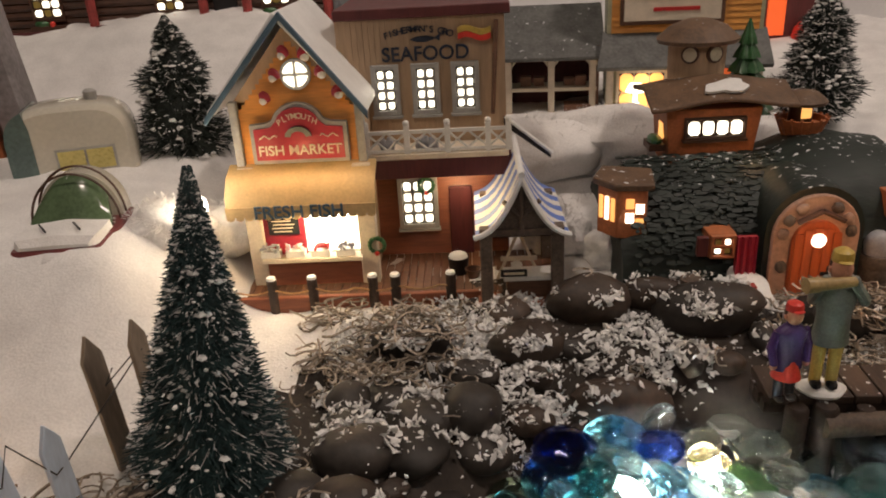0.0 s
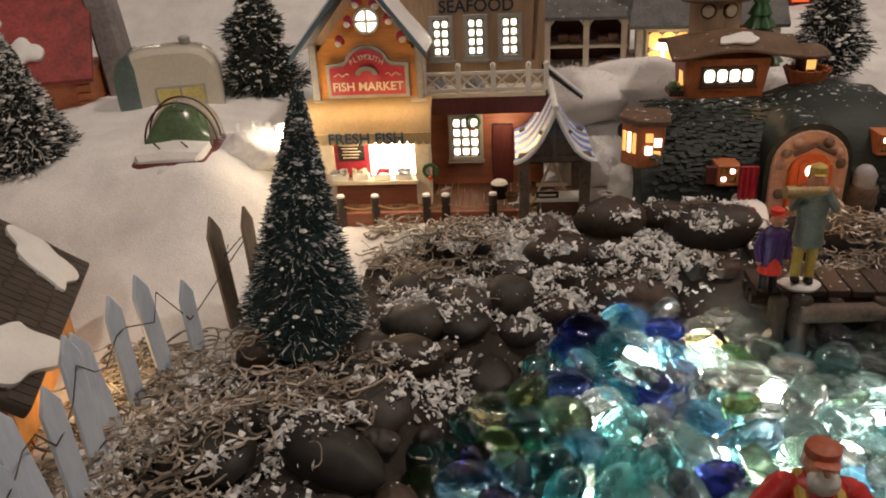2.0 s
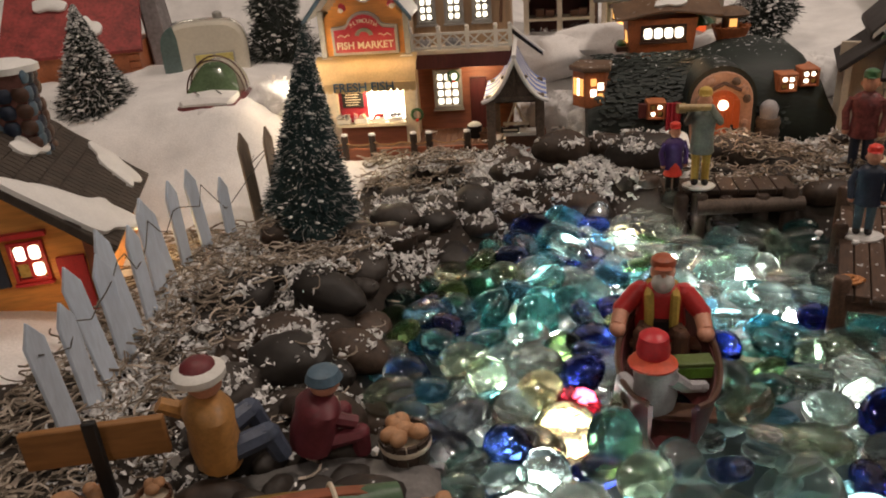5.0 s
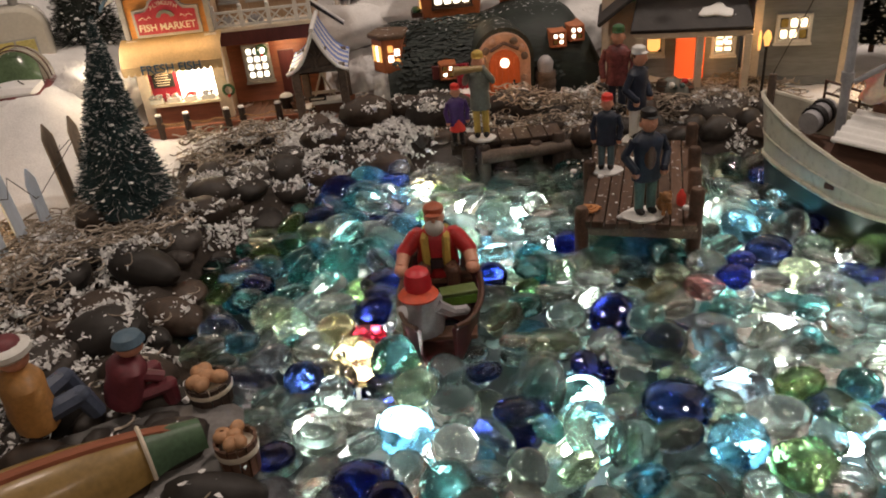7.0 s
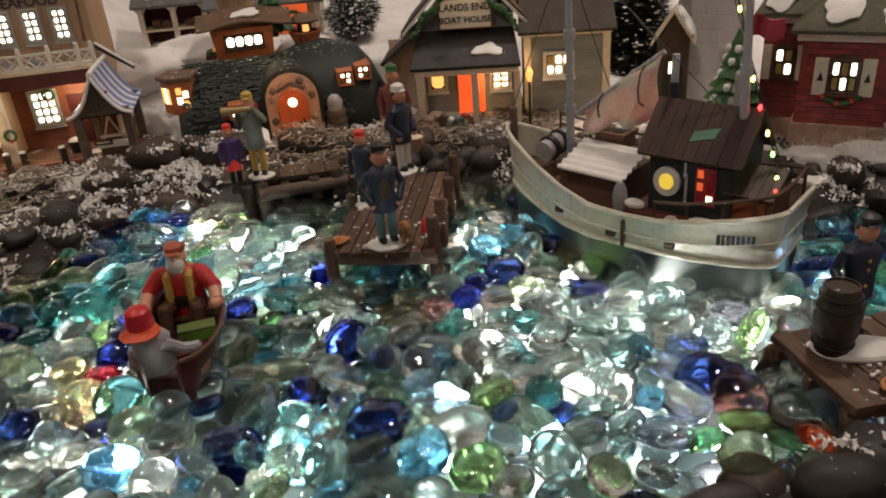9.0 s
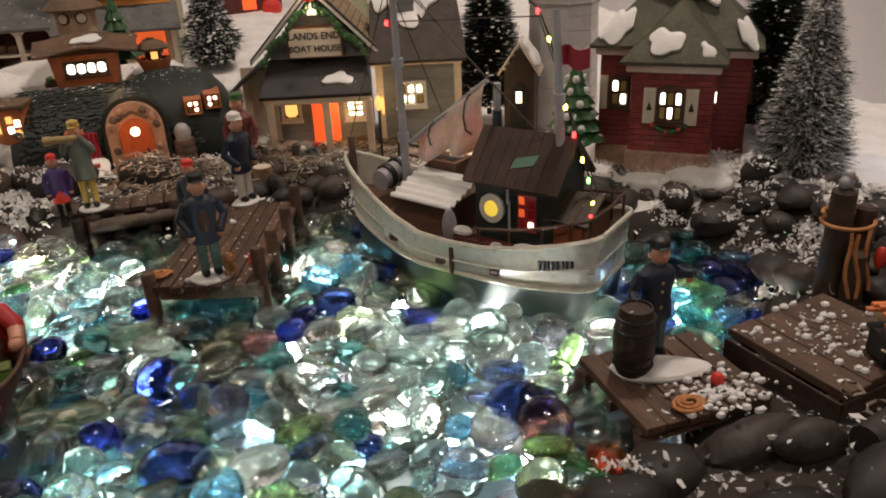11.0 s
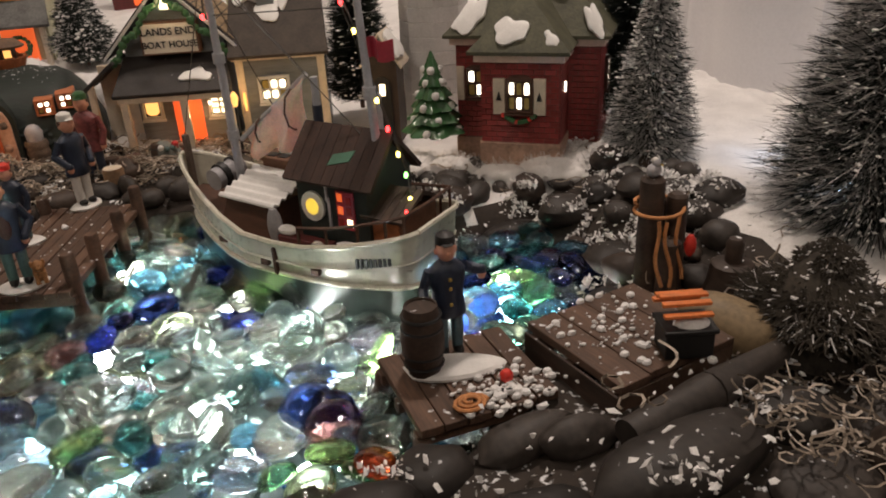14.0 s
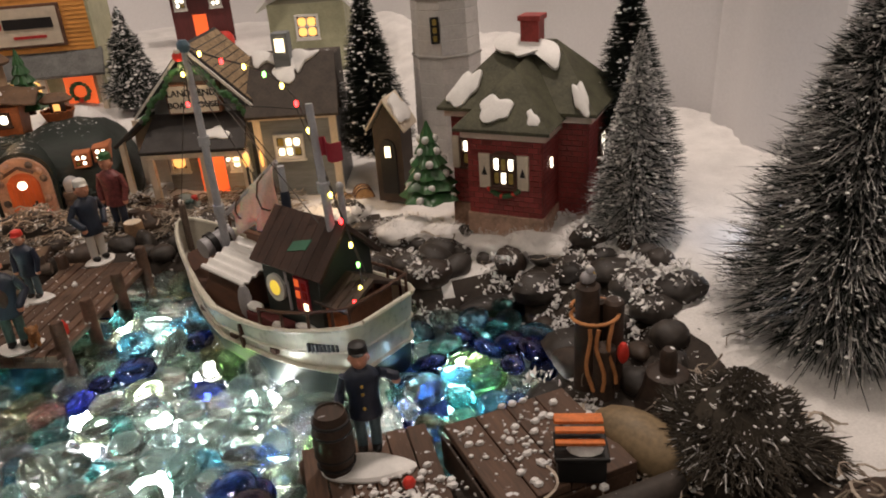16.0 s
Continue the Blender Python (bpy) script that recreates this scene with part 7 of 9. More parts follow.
def glazed_tree(x, y, z, h, r, snow, label):
    t = thing("ceramic_tree", pose(x, y, z), label, "tree", "ceramic trees")
    part("trunk", Shape().cyl((0, 0, 0), (0, 0, h * 0.2), r * 0.2), BROWN, t)
    rng = random.Random(int(h * 1e4))
    for i in range(6):
        u = i / 6
        rr, z0, z1 = r * (1 - u * 0.86), h * (0.10 + 0.8 * u), h * (0.10 + 0.8 * u + 0.24)
        rings = []
        for f, zz in ((0.55, z0 + h * 0.02), (1.0, z0), (0.86, z0 + h * 0.05), (0.5, z0 + h * 0.13), (0.1, z1)):
            rings.append([(rr * f * (1 + 0.14 * math.cos(7 * w + i)) * math.cos(w), rr * f * (1 + 0.14 * math.cos(7 * w + i)) * math.sin(w), zz) for w in np.linspace(0, 2 * math.pi, 28, endpoint=False)])
        tier = part("tier", Shape().loft(rings), GREEN, t)
        if snow:
            for k in range(4):
                w = k * 1.57 + i * 0.7 + rng.uniform(-0.2, 0.2) - 2.3
                part("snow_lump", Shape().ball((rr * 0.86 * math.cos(w), rr * 0.86 * math.sin(w), z0 + h * 0.035), (h * 0.05, h * 0.04, h * 0.05), 0, 8, 5), SNOWPAINT, tier)
    return t


glazed_tree(0.655, 0.278, 0.040, 0.086, 0.030, True, "green ceramic fir with white snow lumps")
glazed_tree(0.230, 0.606, 0.112, 0.080, 0.023, False, "plain green ceramic fir behind the turf cottage")


# ---------------------------------------------------------------- fence, caravan, car
TAN_PICKET = mat("tan_picket", (0.34, 0.27, 0.21), 0.6, 0.3, 60, 500, 0.3, stretch=(1, 1, 0.2))


def build_fence():
    f = thing("picket_fence", pose(-0.2, 0.2, 0.02), "pale pointed picket fence leaning in the moss", "fence")
    rng = random.Random(9)
    spots = [(-0.172, 0.300, 0.104, 0), (-0.162, 0.322, 0.105, 0), (-0.186, 0.268, 0.080, 1), (-0.197, 0.248, 0.094, 1), (-0.205, 0.222, 0.092, 1), (-0.204, 0.196, 0.086, 1), (-0.201, 0.170, 0.096, 1), (-0.197, 0.146, 0.090, 1), (-0.193, 0.122, 0.098, 1), (-0.190, 0.099, 0.092, 1), (-0.187, 0.076, 0.096, 1), (-0.186, 0.052, 0.088, 1), (-0.185, 0.028, 0.092, 1)]
    for x, y, top, pale in spots:
        w, z0 = 0.0062, G(x, y) - 0.006
        s = Shape()
        s.x = Matrix.Translation((x + 0.2, y - 0.2, -0.02)) @ Euler((rng.uniform(-0.08, 0.08), rng.uniform(-0.12, 0.02), radians(78 + rng.uniform(-8, 8)))).to_matrix().to_4x4()
        s.extr([(-w, z0), (w, z0), (w, top - 0.012), (0, top), (-w, top - 0.012)], -0.0012, 0.0012)
        part("picket", s, PICKET_GLOW_TINT if pale else TAN_PICKET, f, "" if pale else "weathered tan picket", bevel=0.0005)
    pts = []
    for i, (x, y, top, _) in enumerate(spots):
        pts += [(x + 0.2 + 0.003, y - 0.2, top - 0.02 - 0.022 + 0.006 * math.sin(i * 2.4)), (x + 0.2 + 0.004, y - 0.2 - 0.011, top - 0.045 + 0.006 * math.sin(i * 1.7))]
    part("wire", Shape().tube(pts, 0.0004, 5), WIRE, f, "twisted wire")


build_fence()


def build_caravan():
    c = thing("caravan", pose(-0.322, 0.600, 0.074, 0, 0, 18), "glossy cream caravan with round ends and yellow window", "caravan")
    w, L, H = 0.052, 0.095, 0.082
    prof = [(L / 2 * math.copysign(abs(math.cos(a)) ** 0.55, math.cos(a)), H * 0.5 + H * 0.5 * math.copysign(abs(math.sin(a)) ** 0.55, math.sin(a))) for a in np.linspace(0, 2 * math.pi, 40, endpoint=False)]
    rings = []
    for y, f in ((-w / 2, 0.90), (-w / 2 + 0.004, 0.97), (-w / 2 + 0.010, 1.0), (w / 2 - 0.01, 1.0), (w / 2 - 0.004, 0.97), (w / 2, 0.9)):
        rings.append([(a * f, y, H / 2 + (b - H / 2) * f) for a, b in prof])
    part("body", Shape().loft(rings), CAMPER, c, "glossy cream body")
    s = Shape().box(-0.012, 0.030, -w / 2 - 0.001, -w / 2 + 0.004, 0.030, 0.046)
    part("window_frame", Shape().box(-0.014, 0.032, -w / 2 - 0.0005, -w / 2 + 0.003, 0.028, 0.048), FRAME, c)
    for x in (-0.012, 0.010):
        part("window_pane", Shape().box(x, x + 0.020, -w / 2 - 0.0015, -w / 2 + 0.003, 0.030, 0.046), mat("yellow_pane", (0.55, 0.46, 0.16), 0.3, 0.2), c)
    s = Shape().extr([(a * 1.02, H / 2 + (b - H / 2) * 1.02) for a, b in prof if a < -L * 0.28] + [(-L * 0.30, H * 0.2), (-L * 0.30, H * 0.8)], -w / 2 - 0.001, w / 2 + 0.001)
    part("end_panel", s, TEAL, c, "teal striped end")
    part("roof_vent", Shape().turn([(0.005, H - 0.002), (0.0055, H + 0.006), (0.003, H + 0.008)], 10, at=(0.018, 0, 0)), FRAME, c)
    for x in (-0.02, 0.024):
        part("wheel", Shape().cyl((x, -w / 2 - 0.001, 0.004), (x, -w / 2 + 0.006, 0.004), 0.010, n=16), BLACK, c)
    v = thing("car", pose(-0.262, 0.458, 0.080, 0, 0, 6) @ Matrix.Diagonal((0.78, 0.78, 0.78, 1)), "red car buried in snow with green windscreen", "car")
    part("body", Shape().loft([[(x * f, y, z * g) for x, z in ((-0.041, 0), (0.041, 0), (0.038, 0.022), (0.0, 0.026), (-0.038, 0.022))] for y, f, g in ((-0.048, 0.86, 0.55), (-0.042, 0.97, 0.85), (-0.015, 1, 1.0), (0.045, 1, 1.0), (0.06, 0.9, 0.8))]), mat("dull_red_body", (0.17, 0.035, 0.035), 0.5, 0.4, 60, 300, 0.3, dust=0.5), v, "dark red body", bevel=0.002)
    part("hood_snow", Shape().loft([[(x * f, y, 0.020 + z * g) for x, z in ((-0.036, 0), (0.036, 0), (0.034, 0.008), (0.0, 0.011), (-0.034, 0.008))] for y, f, g in ((-0.044, 0.8, 0.3), (-0.038, 0.95, 0.9), (-0.02, 1, 1), (-0.006, 1, 1.1), (0.0, 0.95, 0.9))]), SNOW, v, "snow on the hood")
    rings = []
    for y, z, f in ((-0.010, 0.024, 1.0), (0.000, 0.040, 0.93), (0.012, 0.056, 0.80), (0.024, 0.062, 0.70)):
        rings.append([(x * f, y, z * (1 - 0.25 * abs(x / 0.036) ** 3)) for x in np.linspace(-0.036, 0.036, 9)] + [(x * f, y + 0.004, z * (1 - 0.25 * abs(x / 0.036) ** 3) - 0.003) for x in np.linspace(0.036, -0.036, 9)])
    part("windscreen", Shape().loft(rings), mat("green_screen", (0.10, 0.15, 0.08), 0.2, 0.3, 40, 300, 0.05, coat=0.4, dust=0.45), v, "glossy green windscreen")
    arc = [(0.038 * math.cos(a), 0.010 + 0.004 * math.sin(a), 0.022 + 0.044 * math.sin(a)) for a in np.linspace(0.05, math.pi - 0.05, 17)]
    part("screen_frame", Shape().tube(arc, 0.0011, 6), BROWN, v)
    part("roll_bar", Shape().tube([(a, b + 0.016, c2 * 1.04) for a, b, c2 in arc], 0.0011, 6), BROWN, v)
    part("roof", Shape().loft([[(a * f, b + d, c2 * f) for a, b, c2 in arc] + [(0.038 * f, 0.010 + d, 0.02), (-0.038 * f, 0.010 + d, 0.02)] for d, f in ((0.012, 0.97), (0.035, 0.97), (0.05, 0.8))]), CAMPER, v)
    for x in (-0.014, 0.014):
        part("wiper", Shape().cyl((x - 0.004, -0.020, 0.0335), (x + 0.006, -0.034, 0.032), 0.0009, n=6), BLACK, v)
    part("fender_snow", Shape().ball((0.006, -0.046, 0.006), (0.024, 0.016, 0.013), 0, 14, 6).ball((-0.026, -0.044, 0.004), (0.013, 0.014, 0.010), 0, 12, 6).ball((0.034, -0.040, 0.004), (0.012, 0.014, 0.009), 0, 12, 6), SNOW, v)
    lamp("POINT", "buried_bulb", pose(-0.178, 0.466, 0.122), 0.060, (1.0, 0.84, 0.62), 0.005)
    # unseen cool lamps just above the snow, added for its bluish glow
    for x, y, z in ((0.905, 0.075, 0.056), (0.825, -0.055, 0.042)):
        lamp("POINT", "buried_bulb", pose(x, y, z + 0.022), 0.045, (0.60, 0.76, 1.0), 0.008)
    s = Shape().ball((0, 0, 0), (0.006, 0.006, 0.008), 0, 10, 6)
    solid("snow_bulb", s, glow("buried_light", (1.0, 0.86, 0.66), 14), pose(-0.178, 0.470, 0.104), "warm white bulb half buried in the cotton snow", "bulb")


build_caravan()


# ---------------------------------------------------------------- docks
def plank_dock(name, label, m, w, L, z, planks, posts, mt=DOCK_WOOD):
    d = thing(name, m, label, "dock")
    rng = random.Random(int(L * 1e4))
    for i in range(planks):
        a = w * i / planks
        s = Shape()
        s.box(a + 0.0004, a + w / planks - 0.0004, rng.uniform(-0.001, 0.001), L + rng.uniform(-0.001, 0.001), z - 0.005, z + rng.uniform(-0.0005, 0.0005))
        part("plank", s, mt, d, bevel=0.0006)
    for y in (0.006, L * 0.5, L - 0.008):
        part("joist", Shape().box(-0.001, w + 0.001, y - 0.003, y + 0.003, z - 0.012, z - 0.0052), mt, d)
    for x, y, top, r in posts:
        part("post", Shape().turn([(r, -0.035), (r * 1.04, top - 0.002), (r * 0.8, top)], 10, at=(x, y, 0)), mt, d)
    return d


dir_a = math.degrees(math.atan2(0.262 - 0.152, 0.270 - 0.237)) - 90
plank_dock("fishing_dock", "dark plank dock dusted with snow reaching into the pond", pose(0.239, 0.156, 0.0, 0, 0, -20), 0.083, 0.165, 0.026, 9,
           [(0.002, 0.004, 0.036, 0.005), (0.082, 0.012, 0.050, 0.005), (0.082, 0.055, 0.046, 0.005), (0.083, 0.105, 0.044, 0.005), (0.0, 0.09, 0.036, 0.005), (0.002, 0.155, 0.04, 0.005), (0.082, 0.155, 0.046, 0.005)])
plank_dock("log_landing", "short landing of split logs on pilings", pose(0.165, 0.338, 0.0, 0, 0, -2), 0.105, 0.032, 0.027, 7,
           [(0.014, -0.004, 0.024, 0.006), (0.028, -0.006, 0.026, 0.0065), (0.05, -0.003, 0.022, 0.0055), (0.078, -0.004, 0.024, 0.006), (0.1, -0.002, 0.03, 0.006)], WOOD_DARK)
solid("landing_log", Shape().cyl((0, 0, 0), (0.085, 0.004, 0.0), 0.0065, 0.006, 12), WOOD_GREY, pose(0.19, 0.326, 0.016), "grey log lying along the landing", "log")
plank_dock("captain_dock", "dark plank platform with snow and coiled rope", pose(0.484, -0.112, 0.0, 0, 0, -1), 0.080, 0.073, 0.019, 6, [(0.002, 0.004, 0.012, 0.005), (0.002, 0.07, 0.012, 0.005), (0.078, 0.004, 0.012, 0.005), (0.078, 0.07, 0.012, 0.005)])
upper = plank_dock("upper_dock", "broad raised plank platform with scattered snow", pose(0.582, -0.142, 0.0, 0, 0, 8), 0.084, 0.078, 0.033, 4, [(0.006, 0.006, 0.026, 0.005), (0.006, 0.068, 0.026, 0.005), (0.076, 0.006, 0.026, 0.005), (0.076, 0.068, 0.026, 0.005)])
part("front_skirt", Shape().box(0.0, 0.084, -0.0005, 0.0015, 0.004, 0.0275), DOCK_WOOD, upper, bevel=0.0005)
part("side_skirt", Shape().box(-0.0022, -0.0004, 0.0, 0.078, 0.004, 0.0275), WOOD_DARK, upper, bevel=0.0005)


def dock_gear():
    c = thing("barrel", pose(0.505, -0.066, 0.0215), "dark oak barrel beside the captain", "barrel")
    part("cask", Shape().turn([(0.0092, 0), (0.0118, 0.014), (0.0122, 0.021), (0.0118, 0.028), (0.0092, 0.042), (0.0085, 0.042), (0.0085, 0.0405)], 16), WOOD_DARK, c)
    for z in (0.006, 0.013, 0.029, 0.036):
        part("hoop", Shape().turn([(0.0108 + 0.0012 * math.sin(z * 75), z - 0.0009), (0.0112 + 0.0012 * math.sin(z * 75), z), (0.0108 + 0.0012 * math.sin(z * 75), z + 0.0009)], 16), BLACK, c)
    k = thing("bait_crate", pose(0.632, -0.128, 0.0335, 0, 0, -20), "dark bait box topped with an orange slatted trap", "crate")
    part("box", Shape().box(-0.013, 0.013, -0.010, 0.010, 0, 0.017).box(-0.0145, 0.0145, -0.0115, 0.0115, 0.015, 0.0178), BLACK, k, bevel=0.0008)
    part("snow_heap", Shape().ball((0.002, -0.003, 0.018), (0.010, 0.007, 0.004), 0, 10, 6), SNOW, k)
    for i in range(5):
        a = radians(25 + 32 * i)
        part("slat", Shape().box(-0.014, 0.012, 0.004 + 0.011 * math.cos(a) - 0.002, 0.004 + 0.011 * math.cos(a) + 0.002, 0.019 + 0.012 * math.sin(a) - 0.001, 0.019 + 0.012 * math.sin(a) + 0.001), ORANGE, k, "orange trap slat", bevel=0.0004)
    p = thing("mooring_pilings", pose(0.688, -0.030, 0.0), "cluster of dark mooring posts bound with tan rope", "pilings")
    for x, y, top, r in ((-0.006, 0.0, 0.092, 0.0082), (0.010, -0.006, 0.080, 0.0070), (0.006, 0.010, 0.074, 0.0075), (0.0, -0.014, 0.052, 0.0075)):
        part("post", Shape().turn([(r * 1.1, -0.01), (r, top * 0.6), (r * 0.98, top - 0.002), (r * 0.7, top)], 12, at=(x, y, 0)), WOOD_DARK, p)
    for x0, z0, seed in ((-0.014, 0.068, 1), (0.002, 0.070, 2), (-0.006, 0.066, 3)):
        rng = random.Random(seed)
        pts = [(x0 + 0.0022 * math.sin(i * 0.9 + seed), -0.0165 - 0.001 * i, z0 - 0.0062 * i) for i in range(8)]
        part("rope", Shape().tube(pts, 0.0014, 6), ORANGE_ROPE, p)
    part("rope_wrap", Shape().tube([(-0.002 + 0.0155 * math.cos(a), -0.003 + 0.016 * math.sin(a), 0.066 + 0.001 * a) for a in np.linspace(0, 9, 26)], 0.0013, 6), ORANGE_ROPE, p)
    part("float", Shape().ball((0.008, -0.024, 0.050), (0.004, 0.004, 0.008), 0, 10, 7), HOTRED, p, "red net float")
    g = Shape()
    g.ball((0, 0, 0.008), (0.0105, 0.0075, 0.0075), 0, 12, 7).ball((0.001, -0.002, 0.0155), 0.0052, 0, 10, 6).ball((0.001, 0.0, 0.0185), (0.0042, 0.0042, 0.003), 1, 8, 5).cyl((0.001, -0.006, 0.0155), (0.001, -0.0105, 0.0148), 0.0011, 0.0004, 6, 2)
    solid("seagull_figurine", g, [LIGHTGREY, WHITE, YELLOW], pose(0.682, -0.030, 0.0915, 0, 0, 20) @ Matrix.Diagonal((0.6, 0.6, 0.62, 1)), "white and grey gull figurine on a mooring post", "figurine")
    s = thing("stump", pose(0.722, -0.066, 0.008), "dark driftwood stump with a peg", "stump")
    part("base", Shape().turn([(0.022, 0), (0.016, 0.016), (0.014, 0.028), (0.010, 0.030)], 12), WOOD_DARK, s)
    part("peg", Shape().turn([(0.0055, 0.026), (0.0058, 0.043), (0.004, 0.046)], 10), WOOD_DARK, s)
    l = solid("driftwood_log", Shape().cyl((-0.055, 0, 0), (0.0, 0.004, 0.003), 0.009, 0.0105, 12).cyl((0, 0.004, 0.003), (0.06, 0.014, 0.0), 0.0105, 0.007, 12), STONE, pose(0.622, -0.166, 0.028, 0, 0, 4), "dark driftwood log among the stones", "log")
    solid("tan_stone", Shape().ball((0, 0, 0), (0.034, 0.018, 0.017), 0, 16, 9), mat("tan_rock", (0.25, 0.18, 0.10), 0.6, 0.35, 40, 300, 0.3), pose(0.680, -0.112, 0.026, 0, 12, -55), "tan rounded stone behind the platform", "stone")
    # coiled ropes
    for x, y, z, r in ((0.515, -0.106, 0.0205, 0.010), (0.250, 0.168, 0.0275, 0.009)):
        pts = [((r - 0.00025 * i) * math.cos(i * 0.6), (r - 0.00025 * i) * 0.8 * math.sin(i * 0.6), 0.0012 + 0.0001 * i) for i in range(30)]
        solid("rope_coil", Shape().tube(pts, 0.0012, 6), ORANGE_ROPE, pose(x, y, z), "coil of tan rope lying on the planks", "rope")
    solid("red_bead", Shape().ball((0, 0, 0.004), 0.004, 0, 10, 6), HOTRED, pose(0.542, -0.094, 0.0195), "small red ball on the planks", "ball")
    gl = Shape().loft([[(0.0115 * f * math.cos(a), 0.0105 * f * math.sin(a), z) for a in np.linspace(0, 6.283, 16, endpoint=False)] for f, z in ((0.6, -0.004), (1, 0), (0.7, 0.004), (0.2, 0.0055))])
    solid("red_gem", gl, gem_glass("orange_glass", (0.85, 0.14, 0.05)), pose(0.458, -0.118, 0.014, 10, 15, 0), "orange-red glass gem on the stones", "glass gem")
    # snow crumbs on the platforms
    rng = random.Random(17)
    s = Shape()
    for i in range(300):
        u = rng.random()
        if u < 0.45:
            x, y, z = rng.gauss(0.540, 0.014), rng.gauss(-0.100, 0.010), 0.0205
        elif u < 0.9:
            x, y, z = rng.gauss(0.615, 0.020), rng.gauss(-0.095, 0.020), 0.0342
        else:
            x, y, z = rng.uniform(0.25, 0.34), rng.uniform(0.14, 0.27), 0.0275
        r = rng.choice((0.0006, 0.001, 0.0016, 0.003))
        s.ball((x, y, z), (r, r * rng.uniform(0.6, 1), r * 0.7), 0, 6, 4)
    solid("snow_crumbs", s, FLAKE, Matrix.Identity(4), "loose white snow crumbs on the dock planks", "snow flakes", kind="stuff")


dock_gear()


# ---------------------------------------------------------------- fishing boat
def build_ship():
    h = thing("fishing_boat", pose(0.421, 0.237, 0.0, 0, 0, -53.7) @ Matrix.Diagonal((0.86, 0.88, 0.95, 1)), "ivory and dark green fishing boat with cabin and two masts", "boat")
    L = 0.270
    def beam(u):
        return 0.061 * min(1, (max(0, u) / 0.42) ** 0.62) * (1 if u < 0.62 else 1 - 0.42 * ((u - 0.62) / 0.38) ** 2.2)
    def sheer(u):
        return 0.047 + 0.034 * max(0, 1 - u / 0.55) ** 1.8 + 0.016 * max(0, (u - 0.6) / 0.4) ** 1.6
    us = [0.0, 0.015, 0.04, 0.08, 0.14, 0.22, 0.32, 0.44, 0.56, 0.68, 0.80, 0.90, 0.96, 0.99, 1.0]
    def x_at(u, z):
        # raked stem and rounded counter
        return L * u - 0.012 * (1 - u) ** 4 * (z / 0.08) + 0.006 * u ** 6 * (z / 0.06)
    def strip(levels, name, mt, label="", th=0.0):
        s = Shape()
        rings = []
        seq = [(u, -1) for u in us] + [(u, 1) for u in reversed(us)]
        for w, zf in levels:
            r = []
            for u, sd in seq:
                z = zf(u)
                b = beam(u) * w(u) + (0.0012 if u < 0.02 else 0)
                if u > 0.985:
                    b *= 0.93 if u < 0.995 else 0.80
                r.append((x_at(u, z), sd * b, z))
            rings.append(r)
        return part(name, s.loft(rings, 0, caps=False), mt, h, label)
    strip([(lambda u: 0.55, lambda u: -0.030), (lambda u: 0.84, lambda u: -0.016), (lambda u: 0.93, lambda u: -0.002), (lambda u: 0.95, lambda u: 0.018 + 0.010 * max(0, 1 - u / 0.3))], "lower_hull", HULL_DARK, "dark green lower hull")
    strip([(lambda u: 0.90, lambda u: 0.0175 + 0.010 * max(0, 1 - u / 0.3)), (lambda u: 0.93, lambda u: 0.0195 + 0.010 * max(0, 1 - u / 0.3)), (lambda u: 0.97, lambda u: 0.5 * (0.019 + sheer(u))), (lambda u: 1.0, lambda u: sheer(u)), (lambda u: 0.955, lambda u: sheer(u)), (lambda u: 0.93, lambda u: 0.032)], "bulwark", HULL, "ivory painted bulwark")
    for w, f, r, nm in ((1.012, lambda u: sheer(u), 0.0022, "cap_rail"), (0.945, lambda u: 0.0205 + 0.010 * max(0, 1 - u / 0.3), 0.0022, "rubbing_strake"), (0.985, lambda u: 0.45 * 0.012 + 0.55 * sheer(u), 0.0010, "strake")):
        s = Shape()
        for sd in (-1, 1):
            s.tube([(x_at(u, f(u)), sd * (beam(u) * w + 0.001) * (1 if u < 0.985 else 0.93 if u < 0.995 else 0.80), f(u)) for u in us], r, 6)
        s.tube([(x_at(1, f(1)), y * beam(1) * 0.80, f(1)) for y in np.linspace(-1, 1, 6)], r, 6)
        part(nm, s, HULL, h)
    dk = part("deck", Shape().loft([[(x_at(u, 0.04), sd * beam(u) * 0.93, 0.034 + 0.018 * max(0, 1 - u / 0.4) ** 1.5) for sd in (-1, -0.4, 0.4, 1)] for u in us[1:-1]], 0, caps=False, close=False), DECK, h, "brown plank deck")
    # scuppers and rail posts
    for u in (0.30, 0.52, 0.72):
        z = 0.55 * sheer(u) + 0.002
        part("scupper", Shape().box(L * u - 0.004, L * u + 0.004, -beam(u) * 0.985 - 0.0022, -beam(u) * 0.95, z - 0.0022, z + 0.0022), BROWN, h)
    part("fender_post", Shape().box(L * 0.565 - 0.0015, L * 0.565 + 0.0015, -beam(0.565) * 1.0 - 0.0015, -beam(0.565) * 0.97, 0.020, 0.042), BROWN, h)
    nm = part("name_strip", Shape().box(-0.001, 0.001, -0.001, 0.001, 0, 0.001), HULL, h)
    for i in range(8):
        u = 0.86 + 0.013 * i
        b = beam(u) * (0.985 if u < 0.97 else 0.93)
        part("letter_bar", Shape().box(L * u - 0.0011, L * u + 0.0011, -b - 0.0020, -b + 0.0004, 0.036 + 0.016 * (u - 0.86), 0.0435 + 0.016 * (u - 0.86)), BLACK, nm)
